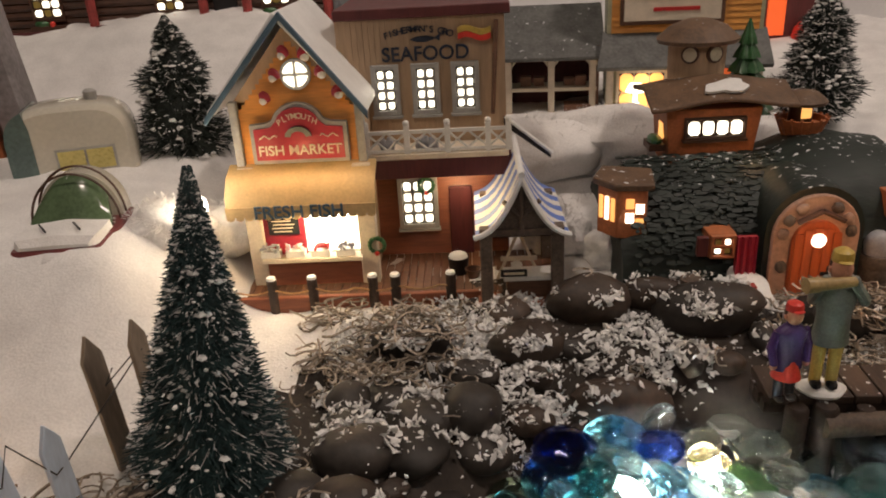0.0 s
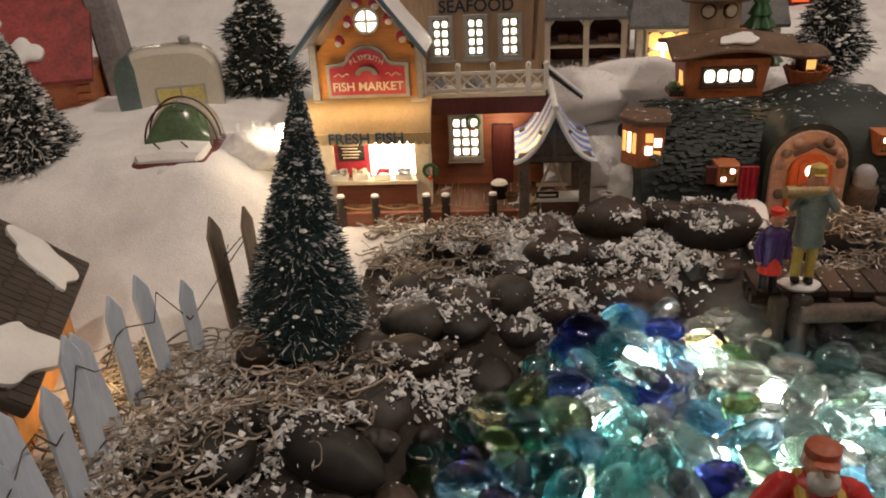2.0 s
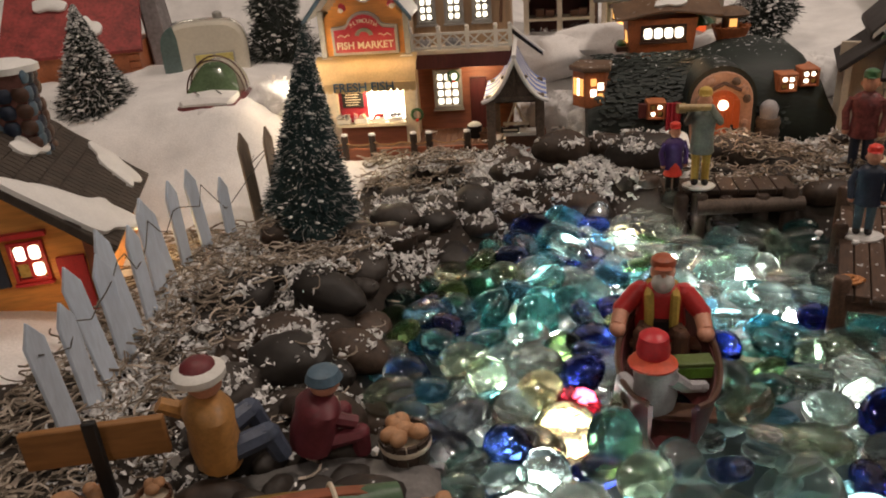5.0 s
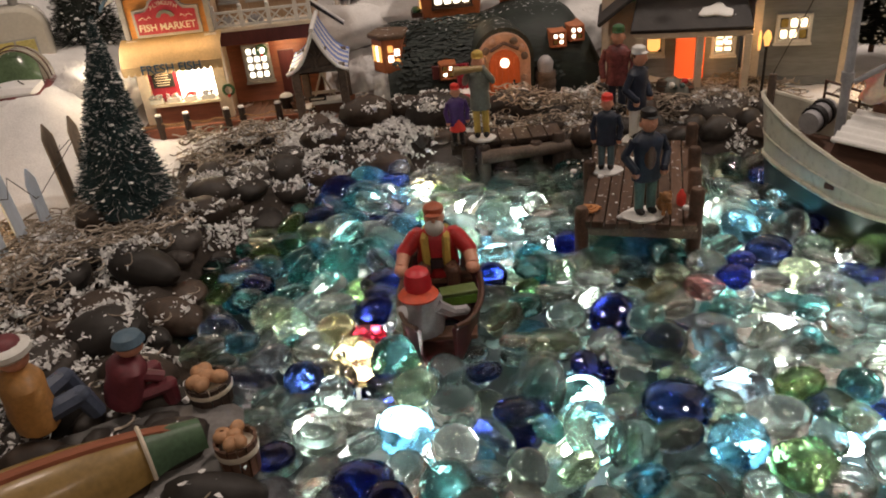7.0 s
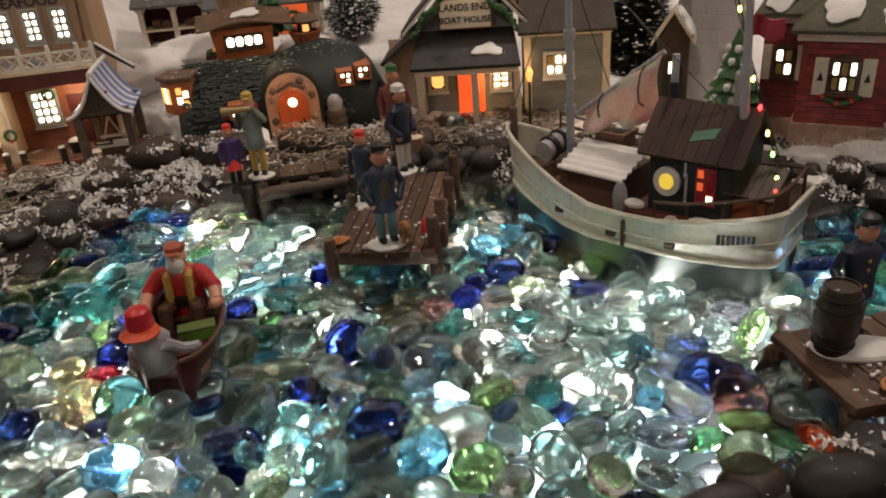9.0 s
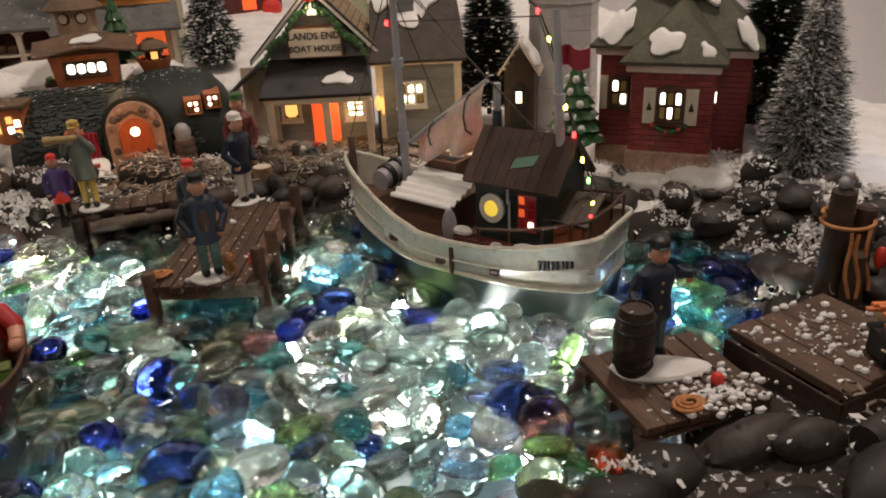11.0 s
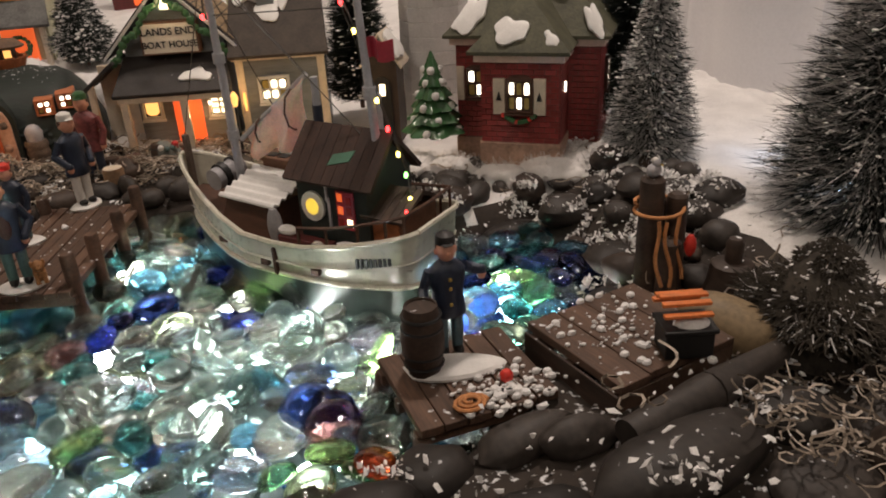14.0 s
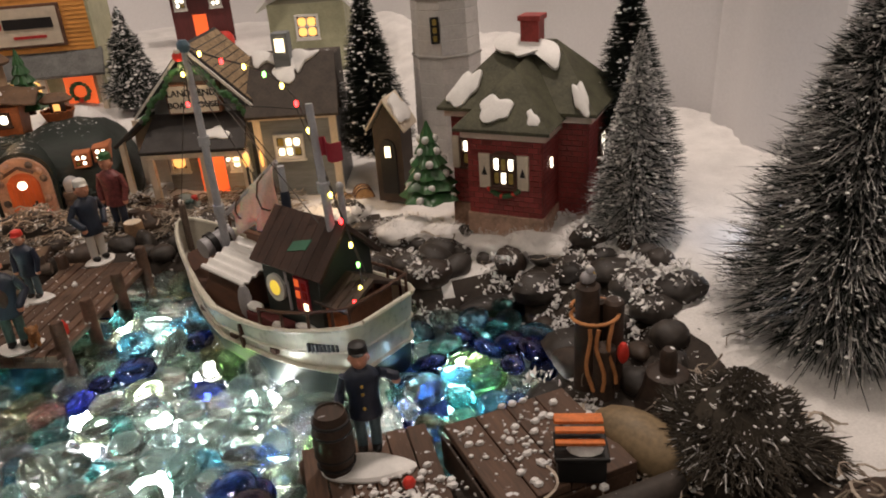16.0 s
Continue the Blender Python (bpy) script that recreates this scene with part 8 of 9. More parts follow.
    # hold cover with corrugated roof, skylight
    hc = part("hold_box", Shape().loft([[(0.068, -0.040, 0.036), (0.135, -0.044, 0.036), (0.135, 0.030, 0.036), (0.068, 0.026, 0.036)], [(0.072, -0.028, 0.064), (0.135, -0.032, 0.064), (0.135, 0.022, 0.064), (0.072, 0.020, 0.064)]]), DECK, h, "brown hold coaming")
    wave = [(-0.0375 + 0.0011 * i, 0.0655 + 0.00026 * i + 0.0013 * math.sin(i * 0.785)) for i in range(45)]
    sheet = Shape().loft([[(x, y + dy, z) for y, z in wave] + [(x, y + dy, z - 0.0015) for y, z in reversed(wave)] for x, dy in ((0.0705, 0.0), (0.1395, -0.004))])
    part("corrugated_sheet", sheet, SNOWPAINT, hc, "white corrugated sheet")
    sk = part("skylight", Shape().box(0.082, 0.112, 0.010, 0.034, 0.070, 0.082).box(0.080, 0.114, 0.008, 0.036, 0.082, 0.0855), WOOD_MID, h, bevel=0.0006)
    for x in (0.085, 0.098):
        part("skylight_pane", Shape().box(x, x + 0.010, 0.013, 0.022, 0.0853, 0.0862), BLACK, sk)
    part("snow_strip", Shape().ball((0.103, 0.026, 0.0865), (0.009, 0.004, 0.002), 0, 10, 5), SNOWPAINT, sk)
    # wheelhouse
    c = part("cabin", Shape().box(0.142, 0.214, -0.031, 0.030, 0.036, 0.094).extr([(-0.031, 0.094), (0.030, 0.094), (-0.0005, 0.122)], 0.142, 0.214, "yz"), CABIN, h, "dark green boarded cabin")
    siding("", c, CABIN, 0.142, 0.214, 0.040, 0.094, -0.031, 0.0042, direct=True)
    for sd in (-1, 1):
        for i in range(9):
            x0, x1 = 0.132 + 0.0100 * i, 0.132 + 0.0100 * (i + 1) - 0.0004
            part("roof_board", slab((x0, sd * 0.037, 0.0905), (x1, sd * 0.037, 0.0905), (x1, 0.0, 0.1255), (x0, 0.0, 0.1255), 0.0035), CABIN_ROOF, c, "brown roof board")
    slate = slab((0.172, -0.026, 0.1015), (0.192, -0.022, 0.1055), (0.194, -0.015, 0.1120), (0.174, -0.019, 0.1080), 0.001)
    part("roof_patch", slate, mat("green_patch", (0.05, 0.16, 0.10), 0.5, 0.2), c, "green roof patch")
    part("stove_pipe", Shape().cyl((0.143, 0.004, 0.115), (0.143, 0.004, 0.137), 0.0042, n=12).cyl((0.143, 0.004, 0.137), (0.143, 0.004, 0.158), 0.0032, n=12, m=1), [NAVY, METAL_GREY], c)
    part("vent_pipe", Shape().cyl((0.188, 0.028, 0.09), (0.188, 0.028, 0.140), 0.0030, n=10).ball((0.188, 0.028, 0.141), 0.0036, 0, 10, 6), METAL_GREY, c)
    # porthole with white ring; its yellow disc is given a glow of its own
    ck = part("clock_ring", Shape().cyl((0.159, -0.031, 0.070), (0.159, -0.0345, 0.070), 0.0118, n=24), WHITE, c, "white round porthole ring")
    part("clock_face", Shape().cyl((0.159, -0.0342, 0.070), (0.159, -0.0352, 0.070), 0.0064, n=20), glow("yellow_porthole_glow", (1.0, 0.70, 0.08), 0.6), ck, "yellow glowing disc")
    part("pipe", Shape().tube([(0.1745, -0.0335, 0.088), (0.1745, -0.0335, 0.078), (0.176, -0.0335, 0.076), (0.176, -0.0335, 0.054)], 0.0012, 6).ball((0.175, -0.0335, 0.0775), 0.002, 0, 8, 5), METAL_GREY, c)
    wn = part("red_window", Shape().box(0.184, 0.201, -0.0335, -0.030, 0.056, 0.0855), RED_SIGN, c, "dark red window")
    for i, (a, b) in enumerate(((0.188, 0.081), (0.1965, 0.079), (0.188, 0.071), (0.1965, 0.071), (0.1965, 0.0615), (0.188, 0.0615))):
        part("pane", Shape().box(a - 0.0024, a + 0.0024, -0.0342, -0.0330, b - 0.003, b + 0.003), PANE if i == 4 else mat("red_pane", (0.35, 0.02, 0.02), 0.2, 0.2) if i % 2 else PANE_RED, wn)
    c.location = (0.018, 0, 0)
    # aft house
    a = part("aft_house", Shape().box(0.206, 0.238, -0.026, 0.024, 0.036, 0.070), WOOD_MID, h, "rust brown aft house", bevel=0.0006)
    part("aft_panel", Shape().box(0.209, 0.235, -0.0275, -0.0258, 0.042, 0.066), TERRA, a, bevel=0.0005)
    for i in range(6):
        x0 = 0.202 + 0.0068 * i
        part("roof_board", slab((x0, -0.033, 0.0695), (x0 + 0.0064, -0.033, 0.0695), (x0 + 0.0064, 0.0, 0.084), (x0, 0.0, 0.084), 0.003), WOOD_DARK, a)
        part("roof_board", slab((x0, 0.030, 0.0695), (x0 + 0.0064, 0.030, 0.0695), (x0 + 0.0064, 0.0, 0.084), (x0, 0.0, 0.084), 0.003), WOOD_DARK, a)
    a.location = (0.022, 0, 0)
    # deck gear
    part("net_bin", Shape().box(0.145, 0.200, -0.047, -0.036, 0.034, 0.046), MAROON, h, bevel=0.0008)
    part("deck_snow", Shape().ball((0.152, -0.041, 0.049), (0.010, 0.006, 0.004), 0, 10, 5).ball((0.214, -0.036, 0.043), (0.016, 0.005, 0.004), 0, 10, 5).ball((0.19, -0.048, 0.044), (0.007, 0.004, 0.005), 0, 10, 5), SNOWPAINT, h)
    part("sack", Shape().ball((0.138, -0.041, 0.050), (0.007, 0.006, 0.016), 0, 10, 7), LIGHTGREY, h)
    part("winch", Shape().cyl((0.040, -0.014, 0.066), (0.040, 0.020, 0.070), 0.0095, n=14).cyl((0.040, -0.006, 0.067), (0.040, 0.0, 0.068), 0.0115, n=14, m=1).cyl((0.040, 0.010, 0.069), (0.040, 0.014, 0.0695), 0.0115, n=14, m=1), [LIGHTGREY, BLACK], h)
    part("stem_post", Shape().box(-0.008, -0.002, -0.0025, 0.0025, 0.05, 0.098), WOOD_GREY, h, bevel=0.0008)
    for sd in (-1, 1):
        s = Shape()
        uu = (0.12, 0.22, 0.32, 0.44)
        for dz in (0.012, 0.022):
            s.tube([(L * u, sd * beam(u) * 0.97, sheer(u) + dz) for u in uu], 0.0012, 6)
        for u in uu:
            s.cyl((L * u, sd * beam(u) * 0.97, sheer(u)), (L * u, sd * beam(u) * 0.97, sheer(u) + 0.023), 0.0013, n=6)
        if sd > 0:
            part("bow_rail", s, BROWN, h)
        s = Shape()
        uu = (0.66, 0.76, 0.86, 0.94, 0.99)
        s.tube([(L * u, sd * beam(u) * 0.93, sheer(u) + 0.013) for u in uu] + [(L * 1.0, 0, sheer(1) + 0.013)], 0.0014, 6)
        for u in uu:
            s.cyl((L * u, sd * beam(u) * 0.93, sheer(u) - 0.01), (L * u, sd * beam(u) * 0.93, sheer(u) + 0.014), 0.0014, n=6)
        part("stern_rail", s, BROWN, h)
    # masts, boom with pink sail, rigging
    def mast(x, y, z0, z1, lean):
        m = part("mast", Shape().cyl((x, y, z0), (x + lean, y, z1), 0.0042, 0.0030, 10), METAL_GREY, h, "pale grey mast")
        for u in (0.28, 0.6):
            zz = z0 + (z1 - z0) * u
            part("collar", Shape().cyl((x + lean * u, y, zz - 0.004), (x + lean * u, y, zz + 0.004), 0.0054, n=10), METAL_GREY, m)
        return m
    m1 = mast(0.062, 0.0, 0.050, 0.245, -0.004)
    part("blue_top", Shape().ball((0.058, 0.0, 0.246), (0.008, 0.005, 0.006), 0, 8, 5), BLUE_TRIM, m1)
    m2 = mast(0.229, -0.004, 0.060, 0.215, -0.010)
    part("flag", Shape().loft([[(0.222 + 0.0035 * i, -0.004 + 0.003 * math.sin(i * 1.1), z + 0.0015 * math.sin(i * 0.9)) for i in range(8)] + [(0.222 + 0.0035 * i, -0.0032 + 0.003 * math.sin(i * 1.1), z + 0.0015 * math.sin(i * 0.9)) for i in range(7, -1, -1)] for z in (0.176, 0.190)]), RED_SIGN, m2, "small red flag")
    bm = part("boom", Shape().cyl((0.066, 0.004, 0.100), (0.148, 0.010, 0.158), 0.0022, n=8), METAL_GREY, h)
    rows = []
    for k in range(6):
        v = k / 5
        rows.append([(0.072 + 0.074 * u + 0.003 * math.sin(9 * u + k), 0.006 + 0.005 * math.sin(14 * u + 2 * v) * v, 0.104 + 0.052 * u - v * (0.018 + 0.034 * u + 0.004 * math.sin(11 * u))) for u in np.linspace(0, 1, 15)])
    sl = part("sail", Shape().loft(rows, 0, caps=False, close=False), PINK, h, "pale pink furled sail")
    sl.modifiers.new("thickness", "SOLIDIFY").thickness = 0.0012
    part("sail_tie", Shape().tube([(0.092 + 0.001 * math.cos(a), 0.006 + 0.009 * math.sin(a), 0.110 + 0.011 * math.cos(a)) for a in np.linspace(0, 6.28, 9)], 0.0009, 5).tube([(0.132, 0.006 + 0.011 * math.sin(a), 0.130 + 0.016 * math.cos(a)) for a in np.linspace(0, 6.28, 9)], 0.0009, 5), BROWN, sl)
    for p, q in (((0.060, 0, 0.235), (0.212, -0.004, 0.120)), ((0.058, 0, 0.24), (-0.006, 0, 0.096)), ((0.205, -0.004, 0.21), (0.062, 0, 0.20)), ((0.060, 0, 0.22), (0.09, 0.055, 0.07)), ((0.204, -0.004, 0.21), (0.262, 0, 0.075)), ((0.059, 0, 0.24), (0.148, 0.01, 0.158))):
        part("stay", Shape().cyl(p, q, 0.0005, n=5), WIRE, h)
    # string of coloured bulbs from stern to mast tops
    pts = [(0.262, -0.020, 0.074), (0.258, -0.008, 0.080), (0.250, 0.0, 0.095), (0.244, 0.0, 0.110), (0.236, 0, 0.128), (0.228, 0, 0.148), (0.220, 0, 0.170), (0.212, 0, 0.195), (0.202, 0, 0.214), (0.185, 0.002, 0.225), (0.165, 0.002, 0.232), (0.14, 0.002, 0.236), (0.11, 0.002, 0.238), (0.08, 0.002, 0.242), (0.058, 0, 0.248), (0.056, -0.003, 0.225), (0.054, -0.003, 0.20)]
    part("light_cord", Shape().tube(pts, 0.0008, 5), WIRE, h)
    for i, p in enumerate(pts):
        part("fairy_light", Shape().ball((p[0], p[1] - 0.002, p[2] - 0.001), (0.0017, 0.0017, 0.0026), 0, 8, 5), (LED_RED, LED_YEL, LED_GRN, LED_YEL)[i % 4], h)


build_ship()


# ---------------------------------------------------------------- figurines: one plain mesh each
def figurine(name, x, y, z, rz, h, label, legs=BLUEJEAN, coat=NAVY, hat=BLACK, skin=SKIN, arms="down", disc=0.013, brim=False, beard=False, skirt=None, extra=None, lean=0, vest=False, slim=0.86):
    s = Shape()
    k = h / 0.068
    mats = [legs, coat, skin, hat, SNOWPAINT, BLACK, WHITE, extra or BROWN, skirt or legs, BROWN]
    if disc:
        s.loft([[(disc * f * (1 + 0.12 * math.sin(3 * a)) * math.cos(a), disc * 0.72 * f * math.sin(a), zz) for a in np.linspace(0, 6.2832, 18, endpoint=False)] for f, zz in ((0.95, 0.0), (1.0, 0.0016), (0.85, 0.0034), (0.3, 0.0038))], 4)
    b = 0.0034 if disc else 0.0
    s.x = Matrix.Diagonal((slim, slim, 1, 1))
    for sx in (-1, 1):
        s.ball((sx * 0.0046 * k, -0.002 * k, b + 0.0022 * k), (0.0034 * k, 0.0058 * k, 0.0026 * k), 5, 8, 5)
        s.loft([[(sx * 0.0046 * k + r * k * math.cos(a), r * k * math.sin(a), b + zz * k) for a in np.linspace(0, 6.2832, 9, endpoint=False)] for r, zz in ((0.0034, 0.002), (0.0037, 0.014), (0.0046, 0.030))], 0)
    if skirt:
        s.turn([(0.0105 * k, b + 0.017 * k), (0.0085 * k, b + 0.024 * k), (0.0062 * k, b + 0.032 * k)], 14, 8)
    s.loft([[(r * k * 1.22 * math.cos(a), r * k * 0.82 * math.sin(a) + lean * zz, b + zz * k) for a in np.linspace(0, 6.2832, 14, endpoint=False)] for r, zz in ((0.0080, 0.0225), (0.0090, 0.0235), (0.0082, 0.031), (0.0078, 0.037), (0.0090, 0.044), (0.0094, 0.049), (0.0062, 0.0525), (0.003, 0.054))], 1)
    def limb(pts, r, m):
        for i, (p, q) in enumerate(zip(pts, pts[1:])):
            s.cyl([v * k for v in p[:2]] + [b + p[2] * k], [v * k for v in q[:2]] + [b + q[2] * k], r * k, r * k * 0.9, 8, m)
            s.ball([v * k for v in q[:2]] + [b + q[2] * k], r * k, m, 8, 5)
    for sx in (-1, 1):
        if arms == "down":
            P = [(sx * 0.0105, 0, 0.049), (sx * 0.0142, 0.0, 0.039), (sx * 0.0125, -0.003, 0.029)]
        elif arms == "pockets":
            P = [(sx * 0.0105, 0, 0.049), (sx * 0.0160, 0.002, 0.039), (sx * 0.0105, -0.006, 0.031)]
        elif arms == "lean":
            P = [(sx * 0.0105, 0, 0.049), (sx * 0.0145, 0.001, 0.038), (sx * 0.008 - 0.008, -0.010, 0.033)] if sx < 0 else [(0.0105, 0, 0.049), (0.0155, 0.003, 0.046), (0.021, 0.0, 0.045)]
        else:
            P = [(sx * 0.0105, 0, 0.049), (sx * 0.0140, -0.004, 0.046), (sx * 0.0075 - 0.002, -0.008, 0.056)]
        limb(P, 0.0031, 1)
        s.ball([P[2][0] * k, P[2][1] * k, b + P[2][2] * k - (0.002 * k if arms != "up" else 0)], 0.0029 * k, 2, 8, 5)
    s.cyl((0, 0, b + 0.052 * k), (0, 0, b + 0.057 * k), 0.003 * k, n=8, m=2)
    s.ball((0, -0.0010 * k, b + 0.0600 * k), (0.0058 * k, 0.0064 * k, 0.0066 * k), 2, 12, 8)
    s.ball((0, -0.0074 * k, b + 0.0595 * k), (0.0013 * k, 0.0013 * k, 0.0013 * k), 2, 6, 4)
    s.ball((0, 0.0012 * k, b + 0.0610 * k), (0.0061 * k, 0.0058 * k, 0.0056 * k), 9, 12, 7)
    for sx in (-1, 1):
        s.ball((sx * 0.0058 * k, 0, b + 0.0590 * k), (0.0011 * k, 0.0016 * k, 0.0019 * k), 2, 6, 4)
    s.turn([(0.0046 * k, b + 0.0515 * k), (0.0050 * k, b + 0.0530 * k), (0.0040 * k, b + 0.0545 * k)], 12, 1)
    if beard:
        s.ball((0, -0.0035 * k, b + 0.0575 * k), (0.0046 * k, 0.0036 * k, 0.0046 * k), 6, 10, 6)
    s.loft([[(r * k * math.cos(a), r * k * math.sin(a) * 1.06, b + zz * k) for a in np.linspace(0, 6.2832, 14, endpoint=False)] for r, zz in (((0.0098, 0.0625), (0.0102, 0.0632), (0.0056, 0.0640), (0.0050, 0.0680), (0.0030, 0.0695)) if brim else ((0.0058, 0.0632), (0.0060, 0.0650), (0.0054, 0.0676), (0.0028, 0.0690)))], 3)
    if not brim:
        s.ball((0, -0.0060 * k, b + 0.0640 * k), (0.0042 * k, 0.0026 * k, 0.0008 * k), 3, 8, 4)
    if vest:
        s.ball((0, -0.0040 * k, b + 0.0395 * k), (0.0050 * k, 0.0046 * k, 0.0105 * k), 7, 12, 7)
    elif extra:
        for zz in (0.0315, 0.0405, 0.0455):
            s.ball((0, -0.0078 * k, b + zz * k), (0.0011 * k, 0.0008 * k, 0.0011 * k), 7, 6, 4)
    return solid(name, s, mats, pose(x, y, z, 0, 0, rz), label, "figurine", "village figurines")


figurine("sailor_figurine", 0.287, 0.152, 0.0262, 5, 0.078, "painted fisherman figurine in brown vest and teal trousers", mat("teal_trousers", (0.10, 0.19, 0.18), 0.5, 0.3, 120, 700), NAVY, BLACK, arms="pockets", disc=0.017, extra=BROWN, vest=True)
figurine("child_figurine", 0.283, 0.238, 0.0262, -20, 0.063, "painted child figurine with red cap and blue coat", BLUEJEAN, NAVY, HOTRED, arms="down", disc=0.014)
figurine("sailor_figurine", 0.328, 0.300, 0.0264, 40, 0.081, "painted sailor figurine in navy coat and white cap", WHITE, NAVY, WHITE, arms="pockets", disc=0.015)
figurine("woodsman_figurine", 0.338, 0.392, 0.022, -25, 0.086, "painted figurine in red checked coat and green cap", NAVY, mat("red_checked", (0.20, 0.05, 0.05), 0.5, 0.5, 260, 600), GREEN, arms="down", disc=0)
figurine("captain_figurine", 0.527, -0.052, 0.0195, -8, 0.076, "painted captain figurine in buttoned navy coat leaning on a barrel", BLUEJEAN, NAVY, BLACK, arms="lean", disc=0, extra=YELLOW)
figurine("father_figurine", 0.194, 0.342, 0.0275, -8, 0.080, "painted man figurine in grey sweater and yellow trousers", YELLOW, GREYCLOTH, YELLOW, arms="up", disc=0.013, slim=0.76)
figurine("girl_figurine", 0.171, 0.336, 0.0275, 10, 0.058, "painted girl figurine in purple coat and red skirt", BLACK, PURPLE, HOTRED, arms="down", disc=0, skirt=HOTRED)
solid("spyglass", Shape().cyl((0, 0, 0), (-0.020, -0.004, 0.001), 0.0026, 0.0034, 10).cyl((-0.020, -0.004, 0.001), (-0.026, -0.005, 0.0012), 0.0040, 0.0040, 10), mat("tan_glass_tube", (0.42, 0.29, 0.12), 0.4, 0.3), pose(0.196, 0.331, 0.0985), "tan spyglass raised in both fists of the figurine", "spyglass")


def flat_base(x, y, z, a, b, rz):
    s = Shape().loft([[(a * f * (1 + 0.10 * math.sin(3 * t + 1)) * math.cos(t), b * f * math.sin(t), zz) for t in np.linspace(0, 6.2832, 22, endpoint=False)] for f, zz in ((0.96, 0), (1, 0.0018), (0.9, 0.0036), (0.3, 0.004))])
    return solid("snow_drift", s, SNOWPAINT, pose(x, y, z, 0, 0, rz), "white glazed snow drift under captain and barrel", "snow drift")


flat_base(0.520, -0.070, 0.0195, 0.029, 0.0125, -18)


def sitting(s, k, at, mats_ids, lean=0.0, rz=0.0):
    """A seated plain figure added to a shape: trousers, coat, skin, hat slots."""
    legs, coat, skin, hat = mats_ids
    s.x = Matrix.Translation(at) @ Euler((lean, 0, rz)).to_matrix().to_4x4() @ Matrix.Diagonal((k, k, k, 1))
    for sx in (-1, 1):
        s.cyl((sx * 0.006, 0.0, 0.006), (sx * 0.010, -0.018, 0.010), 0.0056, 0.0048, 8, legs).cyl((sx * 0.010, -0.018, 0.010), (sx * 0.010, -0.022, -0.004), 0.0046, 0.0040, 8, legs).ball((sx * 0.010, -0.018, 0.010), 0.0049, legs, 8, 5)
    s.loft([[(r * 1.2 * math.cos(a), r * 0.85 * math.sin(a), z) for a in np.linspace(0, 6.2832, 14, endpoint=False)] for r, z in ((0.0105, 0), (0.0115, 0.008), (0.0105, 0.018), (0.0112, 0.026), (0.0080, 0.031), (0.0035, 0.033))], coat)
    s.ball((0, -0.001, 0.0395), (0.0064, 0.0068, 0.0075), skin, 12, 8)


